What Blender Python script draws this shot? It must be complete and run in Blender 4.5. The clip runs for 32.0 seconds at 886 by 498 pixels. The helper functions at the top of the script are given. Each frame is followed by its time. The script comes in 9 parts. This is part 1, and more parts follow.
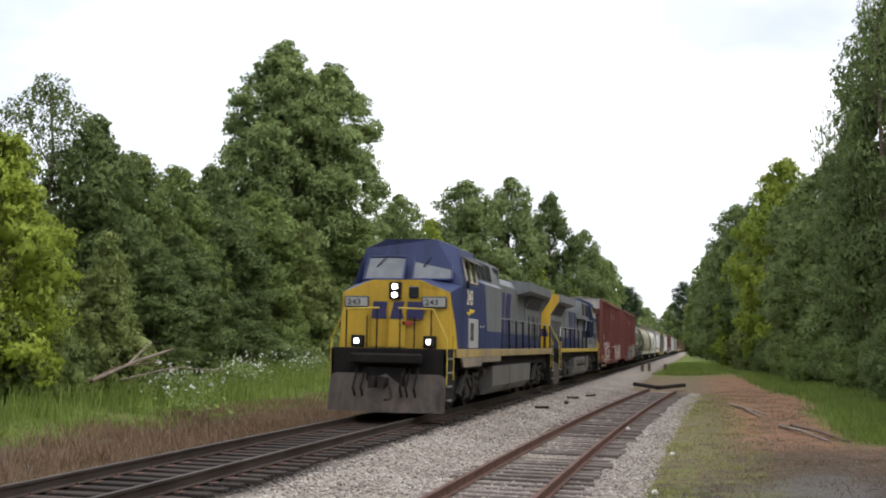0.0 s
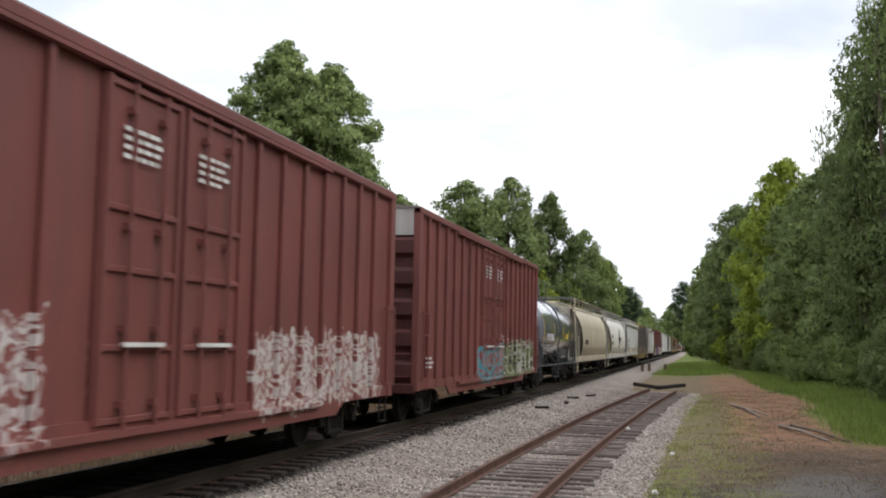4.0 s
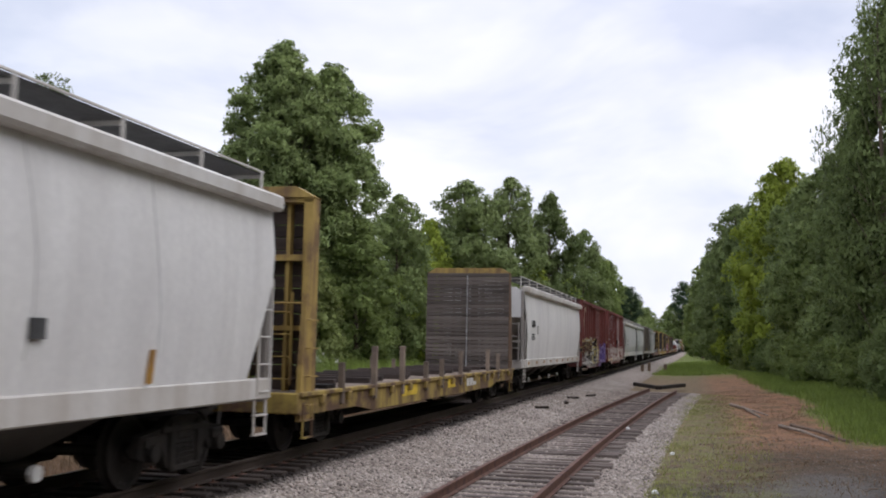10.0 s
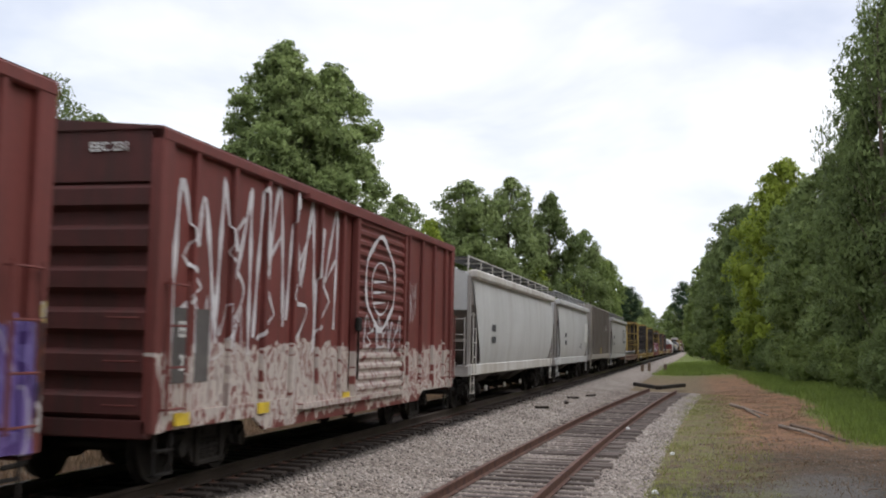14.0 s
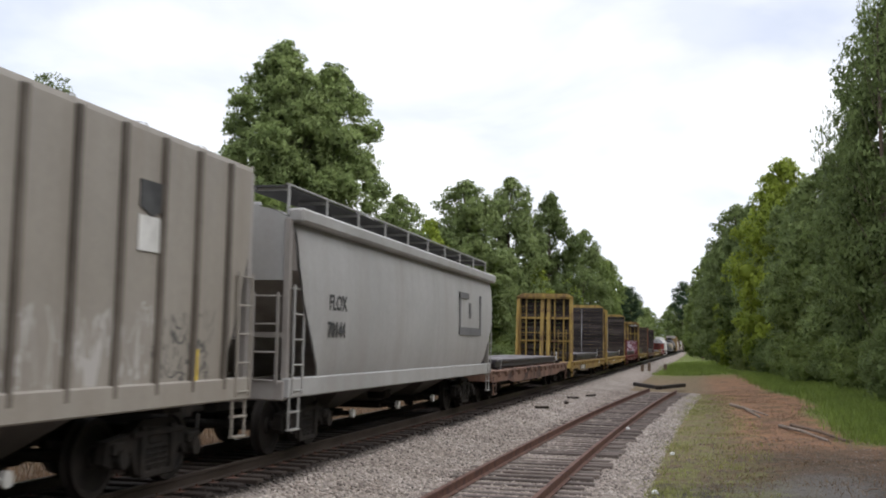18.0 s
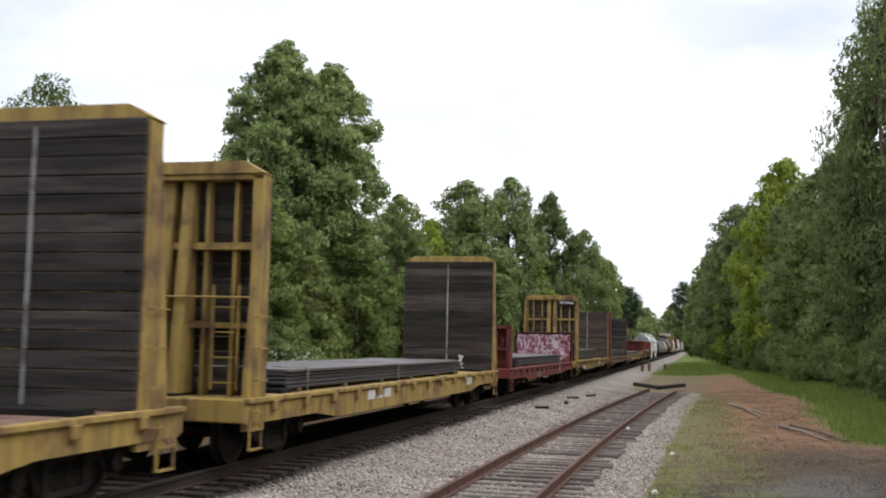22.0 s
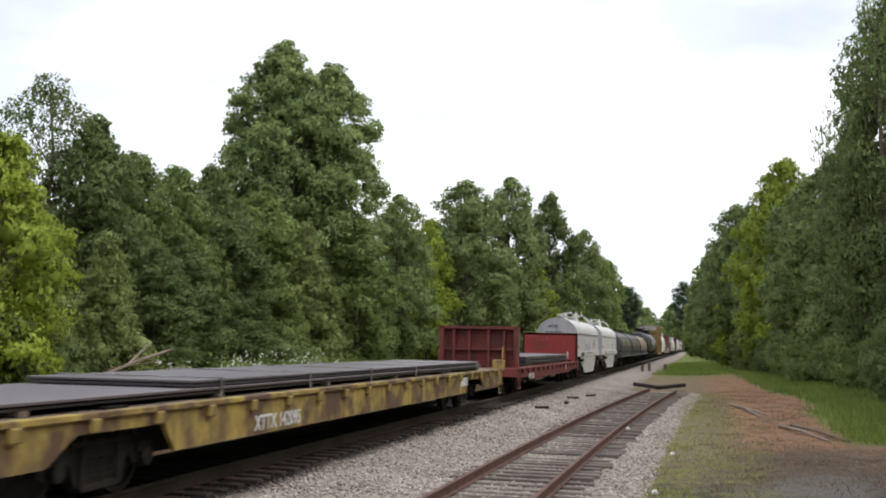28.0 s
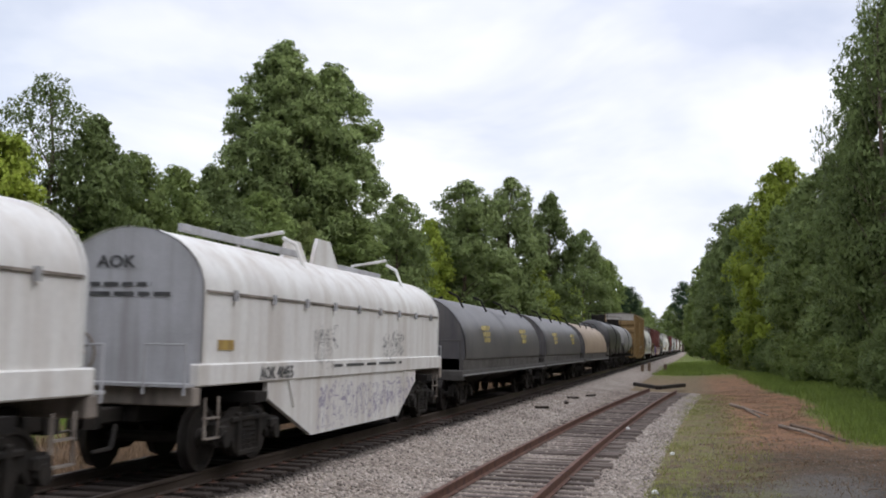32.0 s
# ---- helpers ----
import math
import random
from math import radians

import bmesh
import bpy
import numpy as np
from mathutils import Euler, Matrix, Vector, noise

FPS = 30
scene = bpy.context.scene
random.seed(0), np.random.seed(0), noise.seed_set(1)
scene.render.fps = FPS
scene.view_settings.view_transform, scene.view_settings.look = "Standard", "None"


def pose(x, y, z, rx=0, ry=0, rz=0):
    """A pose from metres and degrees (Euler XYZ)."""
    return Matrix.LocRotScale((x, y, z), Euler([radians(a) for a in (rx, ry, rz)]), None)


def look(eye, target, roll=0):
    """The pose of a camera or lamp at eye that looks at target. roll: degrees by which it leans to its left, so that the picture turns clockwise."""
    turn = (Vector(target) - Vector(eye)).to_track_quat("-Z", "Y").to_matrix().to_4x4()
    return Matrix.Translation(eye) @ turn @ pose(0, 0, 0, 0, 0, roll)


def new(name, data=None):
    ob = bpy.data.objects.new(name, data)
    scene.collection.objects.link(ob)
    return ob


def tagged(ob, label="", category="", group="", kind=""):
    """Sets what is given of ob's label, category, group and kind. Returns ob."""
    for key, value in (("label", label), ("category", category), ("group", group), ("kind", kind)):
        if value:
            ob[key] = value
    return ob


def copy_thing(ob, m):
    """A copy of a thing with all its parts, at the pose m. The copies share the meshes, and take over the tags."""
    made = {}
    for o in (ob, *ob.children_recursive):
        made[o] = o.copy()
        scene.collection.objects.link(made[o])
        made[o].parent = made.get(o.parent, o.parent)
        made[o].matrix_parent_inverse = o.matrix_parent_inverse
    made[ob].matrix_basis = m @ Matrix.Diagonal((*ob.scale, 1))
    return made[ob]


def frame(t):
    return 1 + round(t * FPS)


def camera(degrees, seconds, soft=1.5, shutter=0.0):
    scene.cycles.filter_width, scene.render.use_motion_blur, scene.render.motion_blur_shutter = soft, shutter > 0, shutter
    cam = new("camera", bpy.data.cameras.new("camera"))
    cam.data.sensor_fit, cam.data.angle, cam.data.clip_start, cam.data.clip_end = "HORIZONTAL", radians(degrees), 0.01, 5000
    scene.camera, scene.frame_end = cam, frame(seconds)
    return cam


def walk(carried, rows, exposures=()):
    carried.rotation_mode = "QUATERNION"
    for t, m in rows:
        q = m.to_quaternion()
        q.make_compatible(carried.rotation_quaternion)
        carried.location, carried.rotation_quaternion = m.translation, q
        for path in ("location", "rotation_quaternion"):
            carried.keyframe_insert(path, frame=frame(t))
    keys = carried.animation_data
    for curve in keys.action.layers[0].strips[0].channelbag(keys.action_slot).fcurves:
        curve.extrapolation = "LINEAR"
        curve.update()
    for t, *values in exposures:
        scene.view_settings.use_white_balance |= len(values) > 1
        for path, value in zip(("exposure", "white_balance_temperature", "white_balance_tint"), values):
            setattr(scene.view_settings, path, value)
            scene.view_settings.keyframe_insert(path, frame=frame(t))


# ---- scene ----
# Camera on a tripod beside a siding; x runs across the tracks, y along them, z = 0 at the top of the main rails.
TRACK_X = -7.484
cam = camera(45.52, 32.0, soft=1.9, shutter=0.2)
EYE = (0.0, 0.0, 1.844)
YAW, TILT = radians(13.578), radians(5.058)
AIM = (-math.sin(YAW) * math.cos(TILT), math.cos(YAW) * math.cos(TILT), EYE[2] + math.sin(TILT))
STAND = look(EYE, AIM, 1.118)
walk(cam, [(0.0, STAND), (32.0, STAND)],
     exposures=[(0.0, 0.29, 6500, 10), (3.5, 0.23, 6470, 10), (6.0, 0.07, 6350, 13), (8.0, -0.09, 6230, 16), (9.5, -0.09, 6230, 16), (11.0, 0.07, 6330, 14), (12.0, -0.03, 6260, 15), (13.0, 0.07, 6400, 12),
                (16.5, 0.05, 6400, 12), (19.0, 0.18, 6450, 11), (30.0, 0.25, 6500, 10), (31.0, 0.09, 6350, 12), (32.0, -0.02, 6300, 13)])

# Overcast daylight: a bright cloud deck with thin bluish gaps, and a weak wide sun behind it.
world = bpy.data.worlds.new("world")
scene.world = world
world.use_nodes = True


def build_world():
    nt = world.node_tree
    nt.nodes.clear()
    out = nt.nodes.new("ShaderNodeOutputWorld")
    bg = nt.nodes.new("ShaderNodeBackground")
    sky = nt.nodes.new("ShaderNodeTexSky")
    sky.sky_type = "NISHITA"
    sky.sun_disc = False
    sky.sun_elevation, sky.sun_rotation = radians(47), radians(103)
    gain = nt.nodes.new("ShaderNodeMixRGB")
    gain.blend_type = "MULTIPLY"
    gain.inputs[0].default_value = 1.0
    gain.inputs[2].default_value = (0.13, 0.13, 0.13, 1)
    co = nt.nodes.new("ShaderNodeTexCoord")
    mp = nt.nodes.new("ShaderNodeMapping")
    mp.inputs["Scale"].default_value = (1.0, 1.0, 2.4)
    mp.inputs["Location"].default_value = (0.35, 0.1, 0.2)
    ns = nt.nodes.new("ShaderNodeTexNoise")
    ns.inputs["Scale"].default_value = 2.1
    ns.inputs["Detail"].default_value = 5
    ns.inputs["Roughness"].default_value = 0.55
    rp = nt.nodes.new("ShaderNodeValToRGB")
    rp.color_ramp.elements[0].position = 0.3
    rp.color_ramp.elements[0].color = (0.62, 0.62, 0.62, 1)
    rp.color_ramp.elements[1].position = 0.62
    rp.color_ramp.elements[1].color = (1, 1, 1, 1)
    mix = nt.nodes.new("ShaderNodeMixRGB")
    deck = nt.nodes.new("ShaderNodeTexNoise")
    deck.inputs["Scale"].default_value, deck.inputs["Detail"].default_value, deck.inputs["Distortion"].default_value = 3.2, 5, 0.5
    tone = nt.nodes.new("ShaderNodeValToRGB")
    tone.color_ramp.elements[0].position, tone.color_ramp.elements[0].color = 0.36, (0.82, 0.87, 0.99, 1)
    tone.color_ramp.elements[1].position, tone.color_ramp.elements[1].color = 0.6, (1.18, 1.185, 1.2, 1)
    nt.links.new(mp.outputs[0], deck.inputs[0])
    nt.links.new(deck.outputs[0], tone.inputs[0])
    nt.links.new(tone.outputs[0], mix.inputs[2])
    nt.links.new(sky.outputs[0], gain.inputs[1])
    nt.links.new(co.outputs["Generated"], mp.inputs[0])
    nt.links.new(mp.outputs[0], ns.inputs[0])
    nt.links.new(ns.outputs[0], rp.inputs[0])
    west = nt.nodes.new("ShaderNodeVectorMath")
    west.operation = "DOT_PRODUCT"
    west.inputs[1].default_value = (-0.78, 0.5, 0.38)
    nt.links.new(co.outputs["Generated"], west.inputs[0])
    thin = nt.nodes.new("ShaderNodeMapRange")
    for k, v in enumerate((0.72, 1.0, 1.0, 0.7), 1):
        thin.inputs[k].default_value = v
    nt.links.new(west.outputs["Value"], thin.inputs[0])
    cover = nt.nodes.new("ShaderNodeMixRGB")
    cover.blend_type = "MULTIPLY"
    cover.inputs[0].default_value = 1.0
    nt.links.new(rp.outputs[0], cover.inputs[1])
    nt.links.new(thin.outputs[0], cover.inputs[2])
    nt.links.new(cover.outputs[0], mix.inputs[0])
    nt.links.new(gain.outputs[0], mix.inputs[1])
    nt.links.new(mix.outputs[0], bg.inputs[0])
    # an overcast sky is about twice as bright overhead as near the horizon
    up = nt.nodes.new("ShaderNodeSeparateXYZ")
    nt.links.new(co.outputs["Generated"], up.inputs[0])
    dome = nt.nodes.new("ShaderNodeMapRange")
    dome.interpolation_type = "SMOOTHSTEP"
    for k, v in enumerate((0.32, 1.0, 1.0, 1.5), 1):
        dome.inputs[k].default_value = v
    nt.links.new(up.outputs[2], dome.inputs[0])
    nt.links.new(dome.outputs[0], bg.inputs[1])
    nt.links.new(bg.outputs[0], out.inputs[0])


build_world()
sun = new("sun", bpy.data.lights.new("sun", "SUN"))
sun.data.energy, sun.data.angle, sun.data.color = 0.9, radians(40), (1.0, 0.97, 0.92)
sun.matrix_world = look((60, -14, 66), (0, 0, 0))


# ---- mesh building ----
class Mesh:
    """Collects vertices and faces of one part."""

    def __init__(self):
        self.v, self.f = [], []

    def add(self, verts, faces):
        n = len(self.v)
        self.v += [tuple(p) for p in verts]
        self.f += [tuple(i + n for i in f) for f in faces]
        return self

    def box(self, x0, x1, y0, y1, z0, z1, c=0.0):
        x0, x1, y0, y1, z0, z1 = min(x0, x1), max(x0, x1), min(y0, y1), max(y0, y1), min(z0, z1), max(z0, z1)
        c = min(c, 0.45 * min(x1 - x0, y1 - y0, z1 - z0))
        if c <= 0:
            vs = [(x, y, z) for z in (z0, z1) for y in (y0, y1) for x in (x0, x1)]
            return self.add(vs, [(0, 2, 3, 1), (4, 5, 7, 6), (0, 1, 5, 4), (2, 6, 7, 3), (0, 4, 6, 2), (1, 3, 7, 5)])
        X, Y, Z = (x0, x1), (y0, y1), (z0, z1)
        vs, at = [], {}
        for i in (0, 1):
            for j in (0, 1):
                for k in (0, 1):
                    sx, sy, sz = (c, -c)[i], (c, -c)[j], (c, -c)[k]
                    for a, p in enumerate(((X[i], Y[j] + sy, Z[k] + sz), (X[i] + sx, Y[j], Z[k] + sz), (X[i] + sx, Y[j] + sy, Z[k]))):
                        at[i, j, k, a] = len(vs)
                        vs.append(p)
        fs = []
        for i in (0, 1):
            q = [at[i, 0, 0, 0], at[i, 1, 0, 0], at[i, 1, 1, 0], at[i, 0, 1, 0]]
            fs.append(q if i else q[::-1])
            q = [at[0, i, 0, 1], at[1, i, 0, 1], at[1, i, 1, 1], at[0, i, 1, 1]]
            fs.append(q[::-1] if i else q)
            q = [at[0, 0, i, 2], at[1, 0, i, 2], at[1, 1, i, 2], at[0, 1, i, 2]]
            fs.append(q if i else q[::-1])
            for j in (0, 1):
                fs.append([at[i, j, 0, 0], at[i, j, 1, 0], at[i, j, 1, 1], at[i, j, 0, 1]])
                fs.append([at[i, 0, j, 0], at[i, 1, j, 0], at[i, 1, j, 2], at[i, 0, j, 2]])
                fs.append([at[0, i, j, 1], at[1, i, j, 1], at[1, i, j, 2], at[0, i, j, 2]])
                for k in (0, 1):
                    fs.append([at[i, j, k, 0], at[i, j, k, 1], at[i, j, k, 2]])
        return self.add(vs, fs)

    def cyl(self, p, q, r, n=8, r2=None, caps=True):
        p, q = Vector(p), Vector(q)
        d = (q - p).normalized()
        a = d.orthogonal().normalized()
        b = d.cross(a)
        r2 = r if r2 is None else r2
        vs = []
        for c, rr in ((p, r), (q, r2)):
            for i in range(n):
                t = 2 * math.pi * i / n
                vs.append(c + (math.cos(t) * a + math.sin(t) * b) * float(rr))
        fs = [(i, (i + 1) % n, n + (i + 1) % n, n + i) for i in range(n)]
        if caps:
            fs += [tuple(range(n))[::-1], tuple(range(n, 2 * n))]
        return self.add(vs, fs)

    def pipe(self, pts, r, n=6):
        """A tube bent through the given points, mitred at each."""
        pts = [Vector(p) for p in pts]
        dirs = [(b - a).normalized() for a, b in zip(pts, pts[1:])]
        side = dirs[0].orthogonal().normalized()
        rings = []
        for i, p in enumerate(pts):
            d0, d1 = dirs[max(0, i - 1)], dirs[min(len(dirs) - 1, i)]
            d = d0 + d1
            d = d.normalized() if d.length > 0.1 else d1
            side = side - d * side.dot(d)
            side = side.normalized() if side.length > 1e-4 else d.orthogonal().normalized()
            up = d.cross(side)
            rings.append([p + (side * math.cos(2 * math.pi * k / n) + up * math.sin(2 * math.pi * k / n)) * r for k in range(n)])
        return self.loft(rings)

    def prism_y(self, outline, y0, y1):
        """Extrudes an (x, z) outline along y."""
        n = len(outline)
        vs = [(x, y0, z) for x, z in outline] + [(x, y1, z) for x, z in outline]
        return self.add(vs, [tuple(range(n)), tuple(range(n, 2 * n))[::-1]] + [(i, n + i, n + (i + 1) % n, (i + 1) % n) for i in range(n)])

    def prism_x(self, outline, x0, x1):
        """Extrudes a (y, z) outline along x."""
        n = len(outline)
        vs = [(x0, y, z) for y, z in outline] + [(x1, y, z) for y, z in outline]
        return self.add(vs, [tuple(range(n)), tuple(range(n, 2 * n))[::-1]] + [(i, n + i, n + (i + 1) % n, (i + 1) % n) for i in range(n)])

    def prism_z(self, outline, z0, z1):
        n = len(outline)
        vs = [(x, y, z0) for x, y in outline] + [(x, y, z1) for x, y in outline]
        return self.add(vs, [tuple(range(n)), tuple(range(n, 2 * n))[::-1]] + [(i, n + i, n + (i + 1) % n, (i + 1) % n) for i in range(n)])

    def loft(self, rings, closed=True, caps=True):
        """Skins rings of equal length."""
        n = len(rings[0])
        vs = [p for r in rings for p in r]
        m = n if closed else n - 1
        fs = [(k * n + i, k * n + (i + 1) % n, (k + 1) * n + (i + 1) % n, (k + 1) * n + i) for k in range(len(rings) - 1) for i in range(m)]
        if caps and closed:
            fs += [tuple(range(n))[::-1], tuple(range((len(rings) - 1) * n, len(rings) * n))]
        return self.add(vs, fs)

    def turn_x(self, profile, n=20, x=0.0, y=0.0, z=0.0):
        """Turns an (x, radius) profile about an axis along x."""
        rings = [[(x + px, y + r * math.cos(2 * math.pi * i / n), z + r * math.sin(2 * math.pi * i / n)) for i in range(n)] for px, r in profile]
        return self.loft(rings)

    def data(self, name, mat, smooth=False):
        me = bpy.data.meshes.new(name)
        me.from_pydata(self.v, [], self.f)
        bm = bmesh.new()
        bm.from_mesh(me)
        bmesh.ops.recalc_face_normals(bm, faces=bm.faces)
        bm.to_mesh(me)
        bm.free()
        me.materials.append(mat)
        if smooth:
            me.shade_smooth()
            me.set_sharp_from_angle(angle=radians(38))
        return me


def part(name, mesh, mat, parent, label="", smooth=False, at=None):
    """Links a Mesh, or mesh data, as one object under a thing or a part."""
    me = mesh.data(name, mat, smooth) if isinstance(mesh, Mesh) else mesh
    ob = new(name, me)
    ob.parent = parent
    if at is not None:
        ob.matrix_basis = at
    if label:
        ob["label"] = label
    return ob


def thing(name, label, category, m=None, group="", kind="", mesh=None, mat=None, smooth=False):
    data = mesh.data(name, mat, smooth) if isinstance(mesh, Mesh) else mesh
    ob = new(name, data)
    if m is not None:
        ob.matrix_basis = m
    return tagged(ob, label, category, group, kind)

# ---- materials ----
def material(name, base, second=None, rough=0.7, metal=0.0, scale=3.0, fine=40.0, mix=(0.4, 0.65), bump=0.15, stretch=(1, 1, 1), grime=None, grime_amount=0.0,
             island=0.0, obrand=0.0, translucent=0.0, spec=0.4, streak=2.6):
    """A procedural surface: two colours mixed by a broad noise, a fine grain, optional grime with vertical streaks, and a fine bump."""
    m = bpy.data.materials.new(name)
    m.use_nodes = True
    nt = m.node_tree
    b = nt.nodes["Principled BSDF"]
    b.inputs["Roughness"].default_value = rough
    b.inputs["Metallic"].default_value = metal
    b.inputs["Specular IOR Level"].default_value = spec
    co = nt.nodes.new("ShaderNodeTexCoord")
    mp = nt.nodes.new("ShaderNodeMapping")
    mp.inputs["Scale"].default_value = stretch
    nt.links.new(co.outputs["Object"], mp.inputs[0])

    def noise_node(s, detail=4, rough_n=0.6):
        n = nt.nodes.new("ShaderNodeTexNoise")
        n.inputs["Scale"].default_value = s
        n.inputs["Detail"].default_value = detail
        n.inputs["Roughness"].default_value = rough_n
        nt.links.new(mp.outputs[0], n.inputs[0])
        return n.outputs[0]

    def ramp(src, lo, hi):
        r = nt.nodes.new("ShaderNodeMapRange")
        r.inputs[1].default_value, r.inputs[2].default_value = lo, hi
        nt.links.new(src, r.inputs[0])
        return r.outputs[0]

    def blend(fac, a, c, mode="MIX"):
        x = nt.nodes.new("ShaderNodeMixRGB")
        x.blend_type = mode
        for sock, val in zip(x.inputs, (fac, a, c)):
            if isinstance(val, (int, float)):
                sock.default_value = val
            elif isinstance(val, tuple):
                sock.default_value = (*val, 1)
            else:
                nt.links.new(val, sock)
        return x.outputs[0]

    second = second or tuple(0.78 * c for c in base)
    col = blend(ramp(noise_node(scale), *mix), base, second)
    grain = noise_node(fine, 3)
    col = blend(0.35, col, blend(ramp(grain, 0.3, 0.7), (0.72, 0.72, 0.72), (1.0, 1.0, 1.0)), "MULTIPLY")
    if grime:
        mg = nt.nodes.new("ShaderNodeMapping")
        mg.inputs["Scale"].default_value = (2.2, 2.2, 0.22)
        nt.links.new(co.outputs["Object"], mg.inputs[0])
        st = nt.nodes.new("ShaderNodeTexNoise")
        st.inputs["Scale"].default_value = streak
        st.inputs["Detail"].default_value = 5
        nt.links.new(mg.outputs[0], st.inputs[0])
        amt = nt.nodes.new("ShaderNodeMath")
        amt.operation = "MULTIPLY"
        nt.links.new(ramp(st.outputs[0], 0.42, 0.72), amt.inputs[0])
        amt.inputs[1].default_value = grime_amount
        col = blend(amt.outputs[0], col, grime)
    for amount, node, sock in ((island, "ShaderNodeNewGeometry", "Random Per Island"), (obrand, "ShaderNodeObjectInfo", "Random")):
        if amount:
            g = nt.nodes.new(node)
            r = nt.nodes.new("ShaderNodeMapRange")
            r.inputs[3].default_value, r.inputs[4].default_value = 1 - amount, 1 + amount
            nt.links.new(g.outputs[sock], r.inputs[0])
            hsv = nt.nodes.new("ShaderNodeHueSaturation")
            nt.links.new(r.outputs[0], hsv.inputs["Value"])
            nt.links.new(col, hsv.inputs["Color"])
            col = hsv.outputs[0]
    nt.links.new(col, b.inputs["Base Color"])
    if bump:
        bp = nt.nodes.new("ShaderNodeBump")
        bp.inputs["Strength"].default_value = bump
        bp.inputs["Distance"].default_value = 0.02
        nt.links.new(grain, bp.inputs["Height"])
        nt.links.new(bp.outputs[0], b.inputs["Normal"])
    if translucent:
        tr = nt.nodes.new("ShaderNodeBsdfTranslucent")
        nt.links.new(col, tr.inputs[0])
        ms = nt.nodes.new("ShaderNodeMixShader")
        ms.inputs[0].default_value = translucent
        nt.links.new(b.outputs[0], ms.inputs[1])
        nt.links.new(tr.outputs[0], ms.inputs[2])
        nt.links.new(ms.outputs[0], nt.nodes["Material Output"].inputs[0])
    return m


M_TIE = material("creosoted_wood", (0.048, 0.034, 0.026), (0.024, 0.018, 0.015), 0.9, scale=2, fine=30, stretch=(0.4, 3, 3), bump=0.5, obrand=0.35)
M_TIE_OLD = material("weathered_tie", (0.19, 0.155, 0.135), (0.09, 0.07, 0.06), 0.95, scale=2, fine=30, stretch=(0.4, 3, 3), bump=0.5, obrand=0.3)
M_RAIL = material("rail_steel", (0.12, 0.095, 0.08), (0.075, 0.058, 0.048), 0.5, 0.6, scale=1.0)
M_RAIL_RUST = material("rusty_rail", (0.17, 0.09, 0.065), (0.1, 0.055, 0.045), 0.85, 0.2, scale=4)
M_LEAF = [material("leaf_%s" % n, a, b, 0.55, scale=0.35, fine=3, bump=0, island=0.14, obrand=0.14, translucent=0.42, spec=0.2)
          for n, a, b in (("mid", (0.265, 0.335, 0.1), (0.195, 0.26, 0.08)), ("dark", (0.225, 0.29, 0.1), (0.17, 0.225, 0.08)),
                          ("bright", (0.42, 0.5, 0.075), (0.32, 0.4, 0.065)), ("pine", (0.08, 0.125, 0.06), (0.055, 0.095, 0.048)),
                          # pale: lightened leaf colour that carries the far trees' haze
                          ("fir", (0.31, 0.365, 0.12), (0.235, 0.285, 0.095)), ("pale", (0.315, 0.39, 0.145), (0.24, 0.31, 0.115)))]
M_BARK = material("bark", (0.16, 0.12, 0.09), (0.09, 0.07, 0.055), 0.95, scale=3, fine=18, stretch=(2, 2, 0.4), bump=0.8)
M_GRASS = material("grass_blade", (0.23, 0.304, 0.0598), (0.175, 0.23, 0.0506), 0.7, scale=0.4, fine=2, bump=0, island=0.35, translucent=0.3)
M_DRYGRASS = material("dry_grass", (0.26, 0.17, 0.105), (0.17, 0.12, 0.07), 0.9, scale=0.5, fine=2, bump=0, island=0.3, translucent=0.2)


# ---- ground, road bed and tracks ----
def smooth(a, b, t):
    t = min(1.0, max(0.0, (t - a) / (b - a)))
    return t * t * (3 - 2 * t)


SIDING_END = 57.5


def siding_x(y):
    return -3.07 + 0.0006 * max(0.0, y - 10) ** 2


def ground_z(x, y):
    """Height of the earth under and beside the road bed."""
    z = -0.69
    z += 0.21 * smooth(-2.2, 3.5, x) + 0.25 * smooth(5, 9, x)
    z += -0.45 * smooth(-9.8, -12.5, x) + 1.15 * smooth(-13.5, -27, x)
    if abs(x) < 60:
        z += 0.07 * (noise.noise(Vector((x * 0.35, y * 0.35, 0))) + 0.5 * noise.noise(Vector((x * 1.3, y * 1.3, 5)))) * smooth(-9, -11, x) if x < -9 else 0.05 * noise.noise(Vector((x * 0.6, y * 0.6, 2))) * smooth(-0.5, 1, x)
    return z


